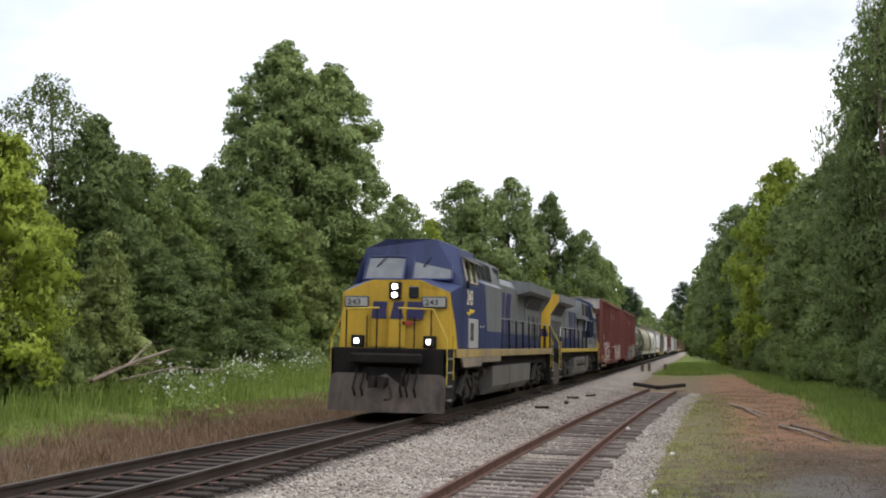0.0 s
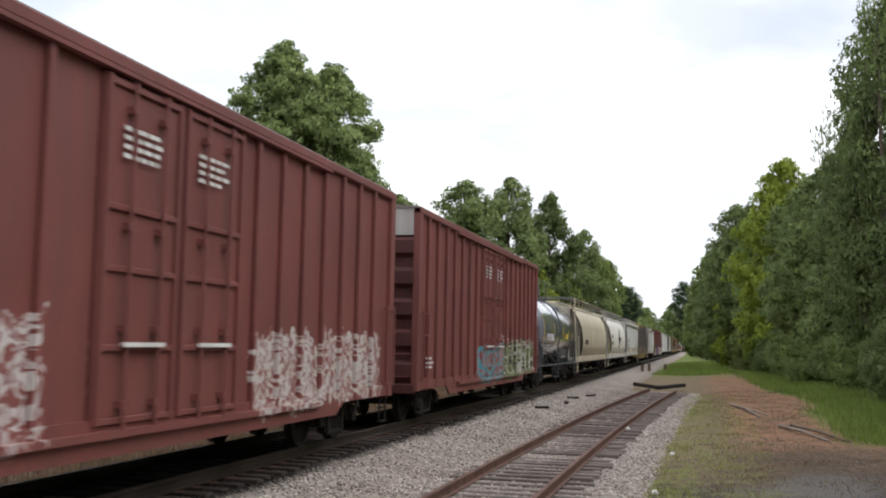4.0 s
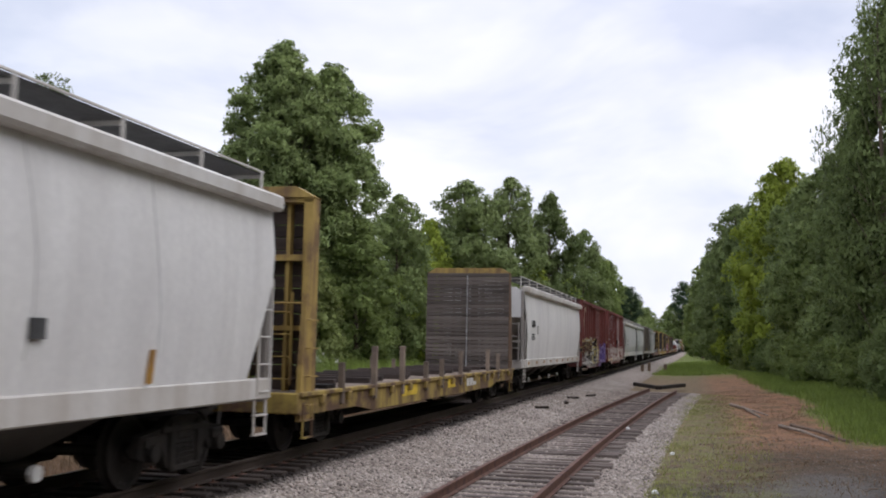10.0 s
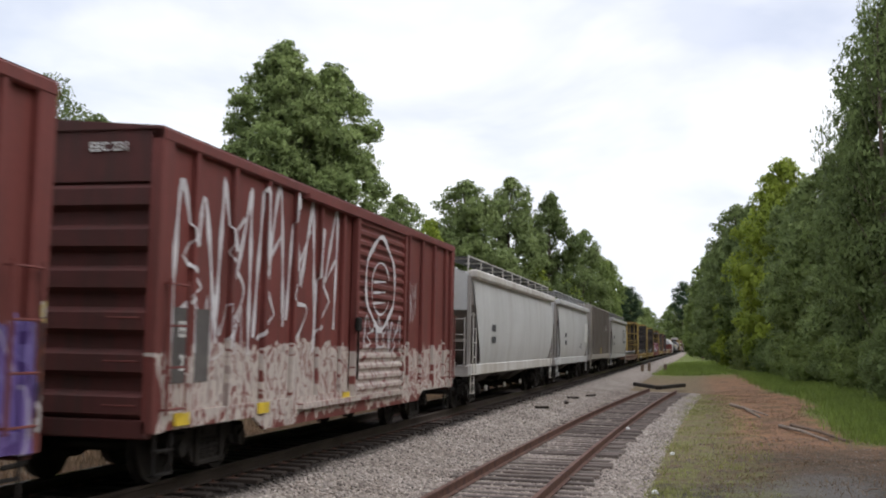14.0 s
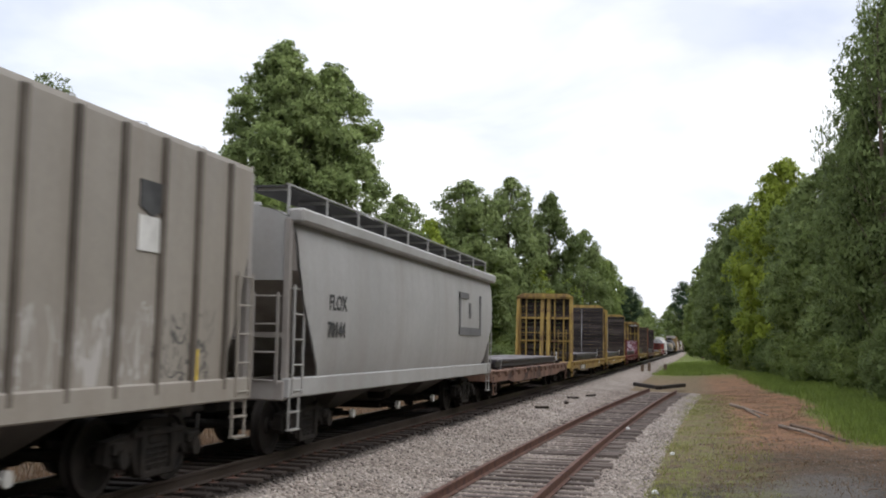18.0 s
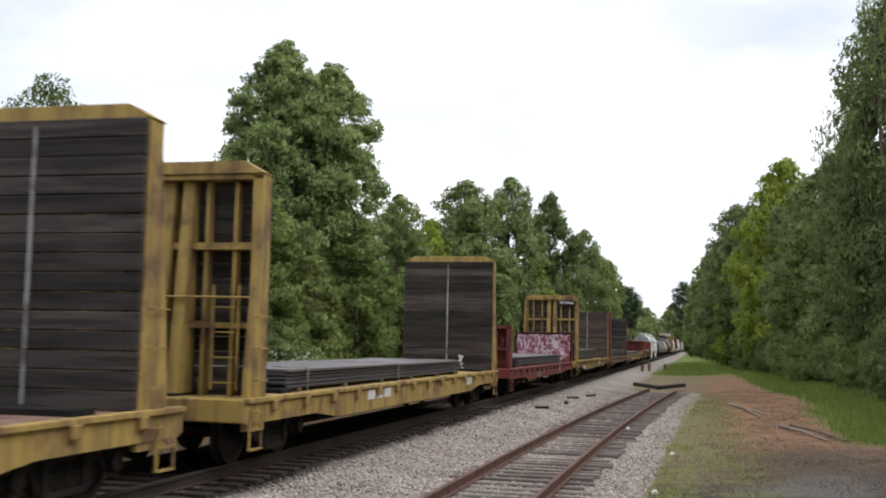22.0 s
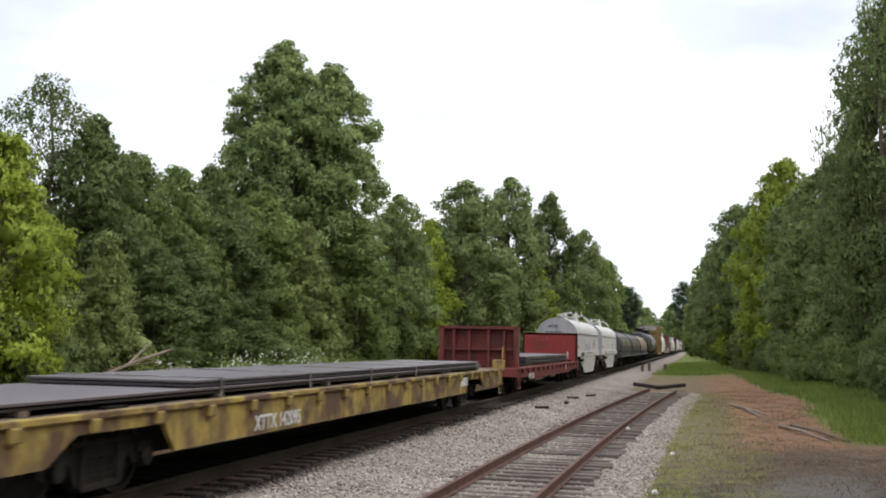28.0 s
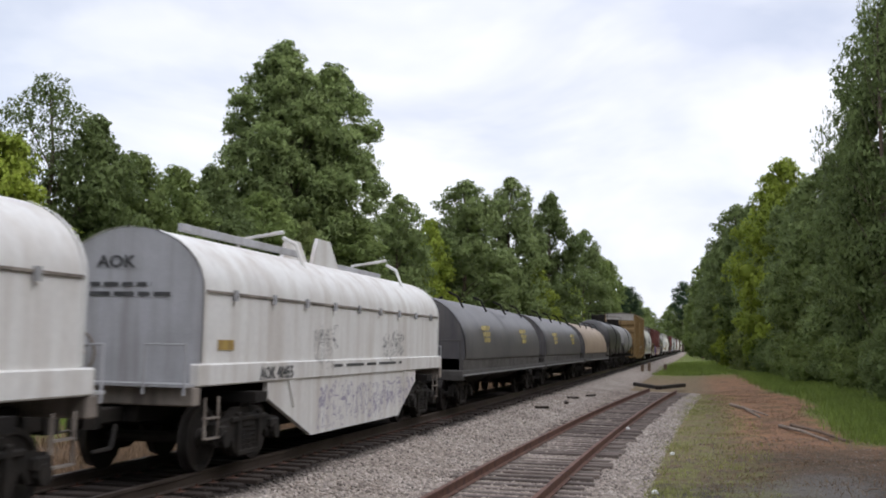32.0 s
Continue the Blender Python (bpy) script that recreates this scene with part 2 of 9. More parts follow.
class Shader:
    """Short names for the nodes of a surface that varies over the ground."""

    def __init__(self, name, rough=0.95):
        self.m = bpy.data.materials.new(name)
        self.m.use_nodes = True
        self.nt = self.m.node_tree
        self.b = self.nt.nodes["Principled BSDF"]
        self.b.inputs["Roughness"].default_value = rough
        self.b.inputs["Specular IOR Level"].default_value = 0.2
        self.g = self.nt.nodes.new("ShaderNodeNewGeometry")
        self.xyz = self.nt.nodes.new("ShaderNodeSeparateXYZ")
        self.nt.links.new(self.g.outputs["Position"], self.xyz.inputs[0])

    def feed(self, sockets, values):
        for s, v in zip(sockets, values):
            if isinstance(v, tuple):
                s.default_value = (*v, 1)
            elif isinstance(v, (int, float)):
                s.default_value = v
            else:
                self.nt.links.new(v, s)

    def nz(self, s, d=5, r=0.6):
        n = self.nt.nodes.new("ShaderNodeTexNoise")
        n.inputs["Scale"].default_value, n.inputs["Detail"].default_value, n.inputs["Roughness"].default_value = s, d, r
        self.nt.links.new(self.g.outputs["Position"], n.inputs[0])
        return n.outputs[0]

    def mth(self, op, a, c):
        n = self.nt.nodes.new("ShaderNodeMath")
        n.operation = op
        self.feed(n.inputs, (a, c))
        return n.outputs[0]

    def step(self, v, lo, hi):
        r = self.nt.nodes.new("ShaderNodeMapRange")
        r.interpolation_type = "SMOOTHSTEP"
        r.inputs[1].default_value, r.inputs[2].default_value = lo, hi
        self.nt.links.new(v, r.inputs[0])
        return r.outputs[0]

    def mix(self, f, a, c, mode="MIX"):
        n = self.nt.nodes.new("ShaderNodeMixRGB")
        n.blend_type = mode
        self.feed(n.inputs, (f, a, c))
        return n.outputs[0]

    def finish(self, col, height, strength, distance):
        self.nt.links.new(col, self.b.inputs["Base Color"])
        bp = self.nt.nodes.new("ShaderNodeBump")
        bp.inputs["Strength"].default_value, bp.inputs["Distance"].default_value = strength, distance
        self.nt.links.new(height, bp.inputs["Height"])
        self.nt.links.new(bp.outputs[0], self.b.inputs["Normal"])
        return self.m


def ground_material():
    k = Shader("ground_earth")
    step, mix, mth, nz = k.step, k.mix, k.mth, k.nz
    big, mid, small, fine = nz(0.18), nz(0.8), nz(3.0, 6, 0.7), nz(14, 4, 0.7)
    wob = mth("MULTIPLY", mth("SUBTRACT", mid, 0.5), 2.2)
    x = mth("ADD", k.xyz.outputs[0], wob)
    y = mth("ADD", k.xyz.outputs[1], mth("MULTIPLY", mth("SUBTRACT", big, 0.5), 12))
    dirt = mix(step(mid, 0.38, 0.62), (0.4, 0.215, 0.115), (0.3, 0.17, 0.1))
    dirt = mix(step(small, 0.45, 0.62), dirt, (0.22, 0.125, 0.08))
    dirt = mix(mth("MULTIPLY", step(nz(1.3, 6, 0.7), 0.5, 0.62), 0.7), dirt, (0.13, 0.1, 0.05))
    grass = mix(step(mid, 0.4, 0.65), (0.15, 0.2, 0.045), (0.17, 0.185, 0.055))
    gravel = mix(step(nz(2.2), 0.4, 0.62), (0.118, 0.103, 0.088), (0.07, 0.06, 0.05))
    gravel = mix(step(small, 0.5, 0.6), gravel, (0.085, 0.068, 0.054))
    # near gravel lot with a bare packed patch, brown then red earth, a weedy strip by the ballast, green verge
    bare = mth("MULTIPLY", mth("MULTIPLY", step(y, 17.2, 18.2), step(y, 20.6, 19.6)), mth("MULTIPLY", step(x, 0.6, 1.4), step(x, 3.6, 2.6)))
    gravel = mix(bare, gravel, (0.15, 0.137, 0.122))
    brown = mix(step(small, 0.4, 0.6), (0.15, 0.095, 0.062), (0.09, 0.07, 0.045))
    red = mth("MULTIPLY", step(x, 0.1, 1.4), step(y, 24, 29))
    red = mth("MAXIMUM", red, step(y, 54, 60))
    right = mix(step(y, 18.5, 22), gravel, mix(red, brown, dirt))
    right = mix(mth("MULTIPLY", step(x, 1.6, -0.4), step(y, 20, 26)), right, mix(step(small, 0.4, 0.62), (0.27, 0.2, 0.12), (0.17, 0.13, 0.08)))
    strip = mth("MULTIPLY", step(x, -1.7, -0.9), step(x, 2.2, 0.2))
    right = mix(mth("MULTIPLY", mth("MULTIPLY", strip, step(y, 57, 52)), step(nz(1.6, 6, 0.7), 0.42, 0.62)), right, (0.21, 0.21, 0.075))
    bulge = mth("MULTIPLY", step(y, 40, 46), step(y, 60, 54))
    right = mix(mth("MULTIPLY", step(mth("SUBTRACT", x, mth("MULTIPLY", bulge, 0.9)), 3.3, 4.3), step(y, 26.5, 30)), right, grass)
    right = mix(mth("MULTIPLY", step(mth("ADD", y, mth("MULTIPLY", mid, 30)), 95, 125), step(x, -5, -3.6)), right, grass)
    left = mix(step(small, 0.4, 0.6), (0.15, 0.1, 0.07), (0.115, 0.085, 0.05))
    left = mix(step(x, -15.8, -18), left, grass)
    # ground turns near-black under the woods, here and again at the east edge
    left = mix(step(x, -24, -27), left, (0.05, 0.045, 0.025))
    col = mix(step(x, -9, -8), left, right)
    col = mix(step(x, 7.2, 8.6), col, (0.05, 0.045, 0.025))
    col = mix(0.7, col, mix(step(fine, 0.3, 0.7), (0.45, 0.45, 0.45), (1.2, 1.2, 1.2)), "MULTIPLY")
    return k.finish(col, mth("ADD", fine, mth("MULTIPLY", small, 2.0)), 0.8, 0.06)


def ballast_material(name, islands):
    """Crushed stone, oily brown about the main track and darkened there for the train's shade, cleaner between the
    tracks.
    """
    k = Shader(name)
    step, mix, mth, nz = k.step, k.mix, k.mth, k.nz
    mid, small, fine = nz(0.7), nz(5.0, 5, 0.7), nz(26, 3, 0.7)
    col = mix(step(mid, 0.38, 0.62), (0.47, 0.415, 0.37), (0.37, 0.32, 0.28))
    col = mix(step(small, 0.42, 0.64), col, (0.36, 0.31, 0.27))
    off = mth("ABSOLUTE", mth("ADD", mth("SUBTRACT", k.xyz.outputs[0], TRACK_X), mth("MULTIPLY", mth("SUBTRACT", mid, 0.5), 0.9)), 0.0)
    # this band mixes the oily stain with painted shade of the train above
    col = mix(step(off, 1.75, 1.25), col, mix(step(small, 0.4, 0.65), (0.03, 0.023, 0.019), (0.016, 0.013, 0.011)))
    sid = mth("ABSOLUTE", mth("ADD", mth("ADD", k.xyz.outputs[0], 3.0), mth("MULTIPLY", mth("SUBTRACT", small, 0.5), 0.5)), 0.0)
    col = mix(mth("MULTIPLY", step(sid, 1.5, 0.9), 0.45), col, (0.25, 0.2, 0.17))
    if islands:
        r = k.nt.nodes.new("ShaderNodeMapRange")
        r.inputs[3].default_value, r.inputs[4].default_value = 0.5, 1.45
        k.nt.links.new(k.g.outputs["Random Per Island"], r.inputs[0])
        h = k.nt.nodes.new("ShaderNodeHueSaturation")
        k.nt.links.new(r.outputs[0], h.inputs["Value"])
        k.nt.links.new(col, h.inputs["Color"])
        return k.finish(h.outputs[0], fine, 0.4, 0.02)
    v = k.nt.nodes.new("ShaderNodeTexVoronoi")
    v.inputs["Scale"].default_value = 13
    k.nt.links.new(k.g.outputs["Position"], v.inputs["Vector"])
    col = mix(0.75, col, mix(step(v.outputs["Distance"], 0.25, 0.75), (1.15, 1.15, 1.15), (0.55, 0.53, 0.5)), "MULTIPLY")
    tone = k.nt.nodes.new("ShaderNodeSeparateColor")
    k.nt.links.new(v.outputs["Color"], tone.inputs[0])
    col = mix(0.5, col, mix(tone.outputs[0], (0.55, 0.53, 0.5), (1.3, 1.3, 1.3)), "MULTIPLY")
    return k.finish(col, mth("MULTIPLY", v.outputs["Distance"], -1.0), 1.0, 0.06)


def build_ground():
    xs = [-2500, -900, -300, -120, -60] + [-45 + 1.5 * i for i in range(22)] + [-12.5 + 0.5 * i for i in range(49)] + [14, 18, 25, 40, 60, 120, 300, 900, 2500]
    ys = [-600, -200, -60, -20, -5, 2] + [6 + 0.75 * i for i in range(60)] + [52 + 2.5 * i for i in range(24)] + [115 + 15 * i for i in range(20)] + [450, 600, 900, 1500, 3500]
    xs = sorted(set(xs))
    me = Mesh()
    nx = len(xs)
    me.add([(x, y, ground_z(x, y)) for y in ys for x in xs],
           [(j * nx + i, j * nx + i + 1, (j + 1) * nx + i + 1, (j + 1) * nx + i) for j in range(len(ys) - 1) for i in range(nx - 1)])
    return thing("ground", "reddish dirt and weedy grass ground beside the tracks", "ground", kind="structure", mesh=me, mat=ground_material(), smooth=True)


def bed_z(x, y):
    """Top of the ballast."""
    if y < 58:
        sx = siding_x(y)
        pts = [(-10.5, -1.15), (-9.3, -0.25), (-8.3, -0.21), (-6.5, -0.21), (-5.8, -0.26), (sx - 1.6, -0.545), (sx + 1.35, -0.585), (sx + 2.1, -0.62), (sx + 2.5, -0.8)]
    else:
        pts = [(-10.5, -1.15), (-9.3, -0.25), (-8.3, -0.21), (-6.5, -0.21), (-5.8, -0.26), (-4.5, -0.52), (-3.9, -0.64), (-3.6, -0.78), (-3.4, -0.85)]
    for (a, za), (b, zb) in zip(pts, pts[1:]):
        if a <= x <= b:
            return za + (zb - za) * (x - a) / (b - a)
    return -0.9


def build_bed():
    ys = [-400, -100, -20] + [0.5 * i for i in range(0, 116)] + [57.99, 58.01] + [60 + 4 * i for i in range(20)] + [160, 220, 300, 400, 600, 1000, 2000]
    me, rows = Mesh(), []
    for y in ys:
        if y < 58:
            sx = siding_x(y)
            xs = [-10.5, -9.3, -8.3, -6.5, -5.8, (sx - 7.4) / 2, sx - 1.6, sx, sx + 1.35, sx + 2.1, sx + 2.5]
        else:
            xs = [-10.5, -9.3, -8.3, -6.5, -5.8, -5.1, -4.5, -4.2, -3.9, -3.6, -3.4]
        rows.append([(x + 0.05 * noise.noise(Vector((x, y * 0.7, 1))), y, bed_z(x, y) + 0.012 * noise.noise(Vector((x * 2, y * 1.1, 3)))) for x in xs])
    me.loft(rows, closed=False, caps=False)
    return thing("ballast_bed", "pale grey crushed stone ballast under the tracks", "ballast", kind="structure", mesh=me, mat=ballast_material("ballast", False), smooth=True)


def rail_outline(x, top):
    """A flat-bottomed rail: head, web and foot."""
    h = [(-0.035, 0), (0.035, 0), (0.037, -0.035), (0.01, -0.05), (0.01, -0.145), (0.07, -0.16), (0.07, -0.172), (-0.07, -0.172), (-0.07, -0.16), (-0.01, -0.145), (-0.01, -0.05), (-0.037, -0.035)]
    return [(x + a, top + b) for a, b in h]


def build_tracks():
    main = thing("railway_track", "main line railway track on dark creosoted wooden ties", "railway track", kind="structure")
    for side in (-1, 1):
        part("rail", Mesh().prism_y(rail_outline(TRACK_X + side * 0.7525, 0.0), -300, 1800), M_RAIL, main, "polished steel rail")
    rnd = random.Random(5)
    tie = Mesh().box(-1.3, 1.3, -0.115, 0.115, -0.17, 0.0, 0.012).data("tie", M_TIE)
    plate = Mesh().box(-0.18, 0.18, -0.09, 0.09, 0, 0.014).box(-0.11, -0.09, -0.05, -0.03, 0.01, 0.05).box(0.09, 0.11, 0.03, 0.05, 0.01, 0.05).data("tie_plate", M_RAIL_RUST)
    y, k = -8.0, 0
    while y < 75:
        t = part("tie", tie, None, main, at=pose(TRACK_X + rnd.uniform(-0.06, 0.06), y, -0.172 + rnd.uniform(-0.012, 0), 0, rnd.uniform(-0.5, 0.5), rnd.uniform(-1.2, 1.2)))
        if 5 < y < 32:
            for side in (-1, 1):
                part("tie_plate", plate, None, t, at=pose(side * 0.7525, 0, -0.012))
        y += 0.51
    siding = thing("siding_track", "rusty disused siding on weathered wooden ties", "railway track", kind="structure")
    for side in (-1, 1):
        rings = []
        for i in range(56):
            yy = -10 + (SIDING_END + 10 - (0.0 if side < 0 else 1.5)) * i / 55
            rings.append([(px, yy, pz) for px, pz in rail_outline(siding_x(yy) + side * 0.7525, -0.36)])
        part("rail", Mesh().loft(rings), M_RAIL_RUST, siding, "rusty brown rail")
    old = Mesh().box(-1.28, 1.28, -0.1, 0.1, -0.16, 0.0, 0.015).data("tie", M_TIE_OLD)
    y = -8.0
    while y < SIDING_END - 0.5:
        if rnd.random() > 0.04:
            part("tie", old, None, siding, at=pose(siding_x(y) + rnd.uniform(-0.1, 0.14), y, -0.532 + rnd.uniform(-0.02, 0.015), 0, rnd.uniform(-0.8, 0.8), rnd.uniform(-2.2, 2.2)))
        y += 0.53 + rnd.uniform(-0.05, 0.05)
    stop = thing("track_stop", "two dark old ties laid in a V", "wheel stop")
    for a, b in (((-3.5, 62.6), (-1.95, 57.9)), ((-2.05, 57.9), (-0.75, 63.0))):
        a, b = Vector((*a, 0)), Vector((*b, 0))
        d = b - a
        part("beam", Mesh().box(0, d.length, -0.12, 0.12, 0, 0.2, 0.02), M_TIE, stop, at=pose(a.x, a.y, -0.44, 0, 0, math.degrees(math.atan2(d.y, d.x))))


def scatter(name, label, category, shape, tris, pts, size, mat, rs, flat=0.7, parent=None):
    """Many small solids of one shape, turned and scaled at random, as one mesh."""
    n, m = len(pts), len(shape)
    q = rs.normal(size=(n, 3, 3))
    q[:, 0] /= np.linalg.norm(q[:, 0], axis=1, keepdims=True)
    q[:, 1] -= (q[:, 0] * q[:, 1]).sum(1, keepdims=True) * q[:, 0]
    q[:, 1] /= np.linalg.norm(q[:, 1], axis=1, keepdims=True)
    q[:, 2] = np.cross(q[:, 0], q[:, 1])
    sc = size * rs.uniform(0.6, 1.4, (n, 1, 1)) * rs.uniform(0.7, 1.2, (n, 1, 3))
    v = np.einsum("nij,nmj->nmi", q, shape[None] * sc)
    v[:, :, 2] *= flat
    v = (v + pts[:, None]).reshape(-1, 3)
    f = (tris[None] + m * np.arange(n)[:, None, None]).reshape(-1)
    me = bpy.data.meshes.new(name)
    me.vertices.add(len(v))
    me.vertices.foreach_set("co", v.astype(np.float32).ravel())
    me.loops.add(len(f))
    me.loops.foreach_set("vertex_index", f.astype(np.int32))
    me.polygons.add(len(f) // 3)
    me.polygons.foreach_set("loop_start", np.arange(0, len(f), 3, dtype=np.int32))
    me.update(calc_edges=True)
    me.materials.append(mat)
    return thing(name, label, category, kind="stuff", mesh=me)


STONE = np.array([(1, 0.1, 0), (-0.9, -0.1, 0.2), (0.1, 0.9, -0.1), (0, -1, 0.1), (0.2, 0.1, 0.8), (-0.1, 0, -0.9)])
STONE_TRIS = np.array([(0, 2, 4), (2, 1, 4), (1, 3, 4), (3, 0, 4), (2, 0, 5), (1, 2, 5), (3, 1, 5), (0, 3, 5)])


def build_stones():
    rs = np.random.RandomState(3)
    pts = []
    while len(pts) < 44000:
        y = 9 + 46 * rs.uniform() ** 1.5
        x = rs.uniform(-6.9, siding_x(y) + 2.25)
        if x < -6.1 and rs.uniform() < 0.5:
            continue
        low = 0.012 if abs(x - siding_x(y)) < 1.3 else 0.0
        pts.append((x, y, bed_z(x, y) + rs.uniform(-0.012, 0.018) - low))
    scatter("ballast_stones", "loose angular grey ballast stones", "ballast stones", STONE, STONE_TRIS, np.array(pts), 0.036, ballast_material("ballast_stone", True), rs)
    pts = []
    for k in range(2600):
        x, y = rs.uniform(-0.9, 5), rs.uniform(13, 30)
        pts.append((x, y, ground_z(x, y) + 0.005))
    scatter("pebbles", "small pebbles and clods on the dirt", "pebbles", STONE, STONE_TRIS, np.array(pts), 0.022, material("pebble", (0.26, 0.22, 0.19), (0.17, 0.13, 0.1), 0.95, island=0.4), rs)


build_ground()
build_bed()
build_tracks()
build_stones()


# ---- woods ----
BALL = bmesh.new()
bmesh.ops.create_icosphere(BALL, subdivisions=1, radius=1.0)
BALL_V = np.array([v.co[:] for v in BALL.verts])
BALL_F = np.array([[v.index for v in f.verts] for f in BALL.faces])
BALL.free()


def unit(v):
    return v / (np.linalg.norm(v, axis=1, keepdims=True) + 1e-9)


def leaf_mesh(name, pts, nrm, size, mat, rs, soft=None, lumps=None):
    """Pointed leaves at the given places, and solid leaf-coloured lumps added inside the boughs to close see-through
    gaps.
    """
    n = len(pts)
    t = rs.normal(size=(n, 3))
    t = unit(t - (t * nrm).sum(1, keepdims=True) * nrm)
    s = np.cross(nrm, t)
    L = size * rs.uniform(0.6, 1.4, (n, 1))
    W = L * rs.uniform(0.5, 0.85, (n, 1))
    v = np.stack([pts - t * L * 0.5 + s * W * 0.5, pts - t * L * 0.5 - s * W * 0.5, pts + t * L * 0.6 - nrm * L * 0.2], 1).reshape(-1, 3)
    f, ln = np.arange(3 * n), np.zeros((0, 3))
    if lumps is not None:
        c, rad = lumps
        k, b = len(c), len(BALL_V)
        w = BALL_V[None] * (rad[:, None] * rs.uniform(0.55, 1.1, (k, b)))[:, :, None] * np.array([1, 1, 0.7]) + c[:, None]
        w[:, :, 2] = np.maximum(w[:, :, 2], 0.05)
        f = np.concatenate([f, (BALL_F[None] + 3 * n + b * np.arange(k)[:, None, None]).reshape(-1)])
        v = np.concatenate([v, w.reshape(-1, 3)])
        ln = np.tile(BALL_V + np.array([0, 0, 0.2]), (k, 1))
    me = bpy.data.meshes.new(name)
    me.vertices.add(len(v))
    me.vertices.foreach_set("co", v.astype(np.float32).ravel())
    me.loops.add(len(f))
    me.loops.foreach_set("vertex_index", f.astype(np.int32))
    me.polygons.add(len(f) // 3)
    me.polygons.foreach_set("loop_start", np.arange(0, len(f), 3, dtype=np.int32))
    me.update(calc_edges=True)
    me.materials.append(mat)
    if soft is not None:
        me.shade_smooth()
        me.normals_split_custom_set_from_vertices(unit(np.concatenate([np.repeat(soft, 3, 0), ln])).tolist())
    return me


OUTLINE = {
    "dome": ((0, 0.8), (0.12, 0.95), (0.45, 1), (0.66, 0.93), (0.82, 0.72), (0.93, 0.42), (1, 0.1)),
    "round": ((0, 0.6), (0.2, 0.92), (0.45, 1), (0.7, 0.86), (0.88, 0.55), (1, 0.12)),
    "cone": ((0, 0.9), (0.15, 1), (0.5, 0.72), (0.8, 0.38), (1, 0.05)),
    "pine": ((0, 0.4), (0.3, 0.9), (0.6, 1), (0.85, 0.7), (1, 0.2)),
}


def tree_parts(seed, h, r, n, leaf, mat, shape="round", low=0.04, lobes=64, loose=0.0, droop=0.0):
    """Meshes of a trunk with limbs and of a crown: boughs inside an uneven outline, sprays on the boughs, leaves on the sprays."""
    rs = np.random.RandomState(seed)
    u = (np.arange(lobes) + rs.uniform(0, 1, lobes)) / lobes
    fx, fy = zip(*OUTLINE[shape])
    env = np.interp(u, fx, fy)
    ang = 2.39996 * np.arange(lobes) + rs.uniform(-0.7, 0.7, lobes)
    rads = r * rs.uniform(0.3, 0.46, lobes) * (0.5 + 0.5 * env) * (46 / lobes) ** 0.25
    q = np.maximum(0.0, r * env * rs.uniform(0.8, 1.1, lobes) - 0.7 * rads) * np.where(rs.uniform(size=lobes) < 0.22, 0.4, 1.0)
    out = np.stack([np.cos(ang), np.sin(ang), np.zeros(lobes)], 1)
    cents = out * q[:, None]
    cents[:, 2] = h * (low + (1 - low) * u) - rads * 0.6 * u
    # sprays
    m = 30
    k = np.repeat(np.arange(lobes), m)
    d = rs.normal(size=(lobes * m, 3)) + out[k] * 0.7 + np.array([0, 0, 0.45])
    d = unit(d)
    c2 = cents[k] + d * (rads[k] * rs.uniform(0.5, 1.08 + 0.5 * loose, lobes * m))[:, None] * np.array([1, 1, 0.62])
    c2[:, 2] -= droop * np.hypot(d[:, 0], d[:, 1]) * rads[k] * 0.5
    r2 = rads[k] * rs.uniform(0.2, 0.42, lobes * m)
    j = rs.choice(lobes * m, n, p=r2 ** 1.7 / (r2 ** 1.7).sum())
    e = unit(rs.normal(size=(n, 3)) + d[j] * 0.5 + np.array([0, 0, 0.3]))
    pts = c2[j] + e * (r2[j] * (0.35 + 0.8 * np.sqrt(rs.uniform(0, 1, n)) + loose * rs.exponential(0.35, n)))[:, None] * np.array([1, 1, 0.6])
    pts[:, 2] = np.maximum(pts[:, 2], 0.1)
    scale_z = h / np.quantile(pts[:, 2], 0.9995)
    pts[:, 2] *= scale_z
    cents[:, 2] *= scale_z
    nr = unit(e * 0.7 + rs.normal(size=(n, 3)) * 0.6 + np.array([0, 0, 0.4]))
    soft = e * 0.22 + d[j] * 0.35 + out[k[j]] * 0.55 + rs.normal(size=(n, 3)) * 0.3 + np.array([0, 0, 0.15])
    crown = leaf_mesh("crown", pts, nr, leaf, mat, rs, soft, None if loose > 0.35 else (cents, rads * 0.62))
    wood = Mesh()
    bend = [(rs.uniform(-0.25, 0.25), rs.uniform(-0.25, 0.25), h * f) for f in (0, 0.25, 0.5, 0.75, 0.93)]
    bend[0] = (0, 0, -0.3)
    r0 = 0.014 * h + 0.05
    for (a, b), f in zip(zip(bend, bend[1:]), (1, 0.8, 0.55, 0.3)):
        wood.cyl(a, b, r0 * f, 8, r0 * f * 0.72, caps=False)
    for i in range(0, lobes, 2):
        x, y, z = cents[i]
        g = max(0.08, z / h - 0.16)
        p = Vector((0, 0, h * g))
        for a, b in zip(bend, bend[1:]):
            if a[2] <= h * g <= b[2]:
                p = Vector(a).lerp(Vector(b), (h * g - a[2]) / (b[2] - a[2]))
        wood.cyl(p, (x, y, z), r0 * 0.28 * (1.1 - g), 5, 0.015, caps=False)
    return wood.data("trunk", M_BARK, True), crown


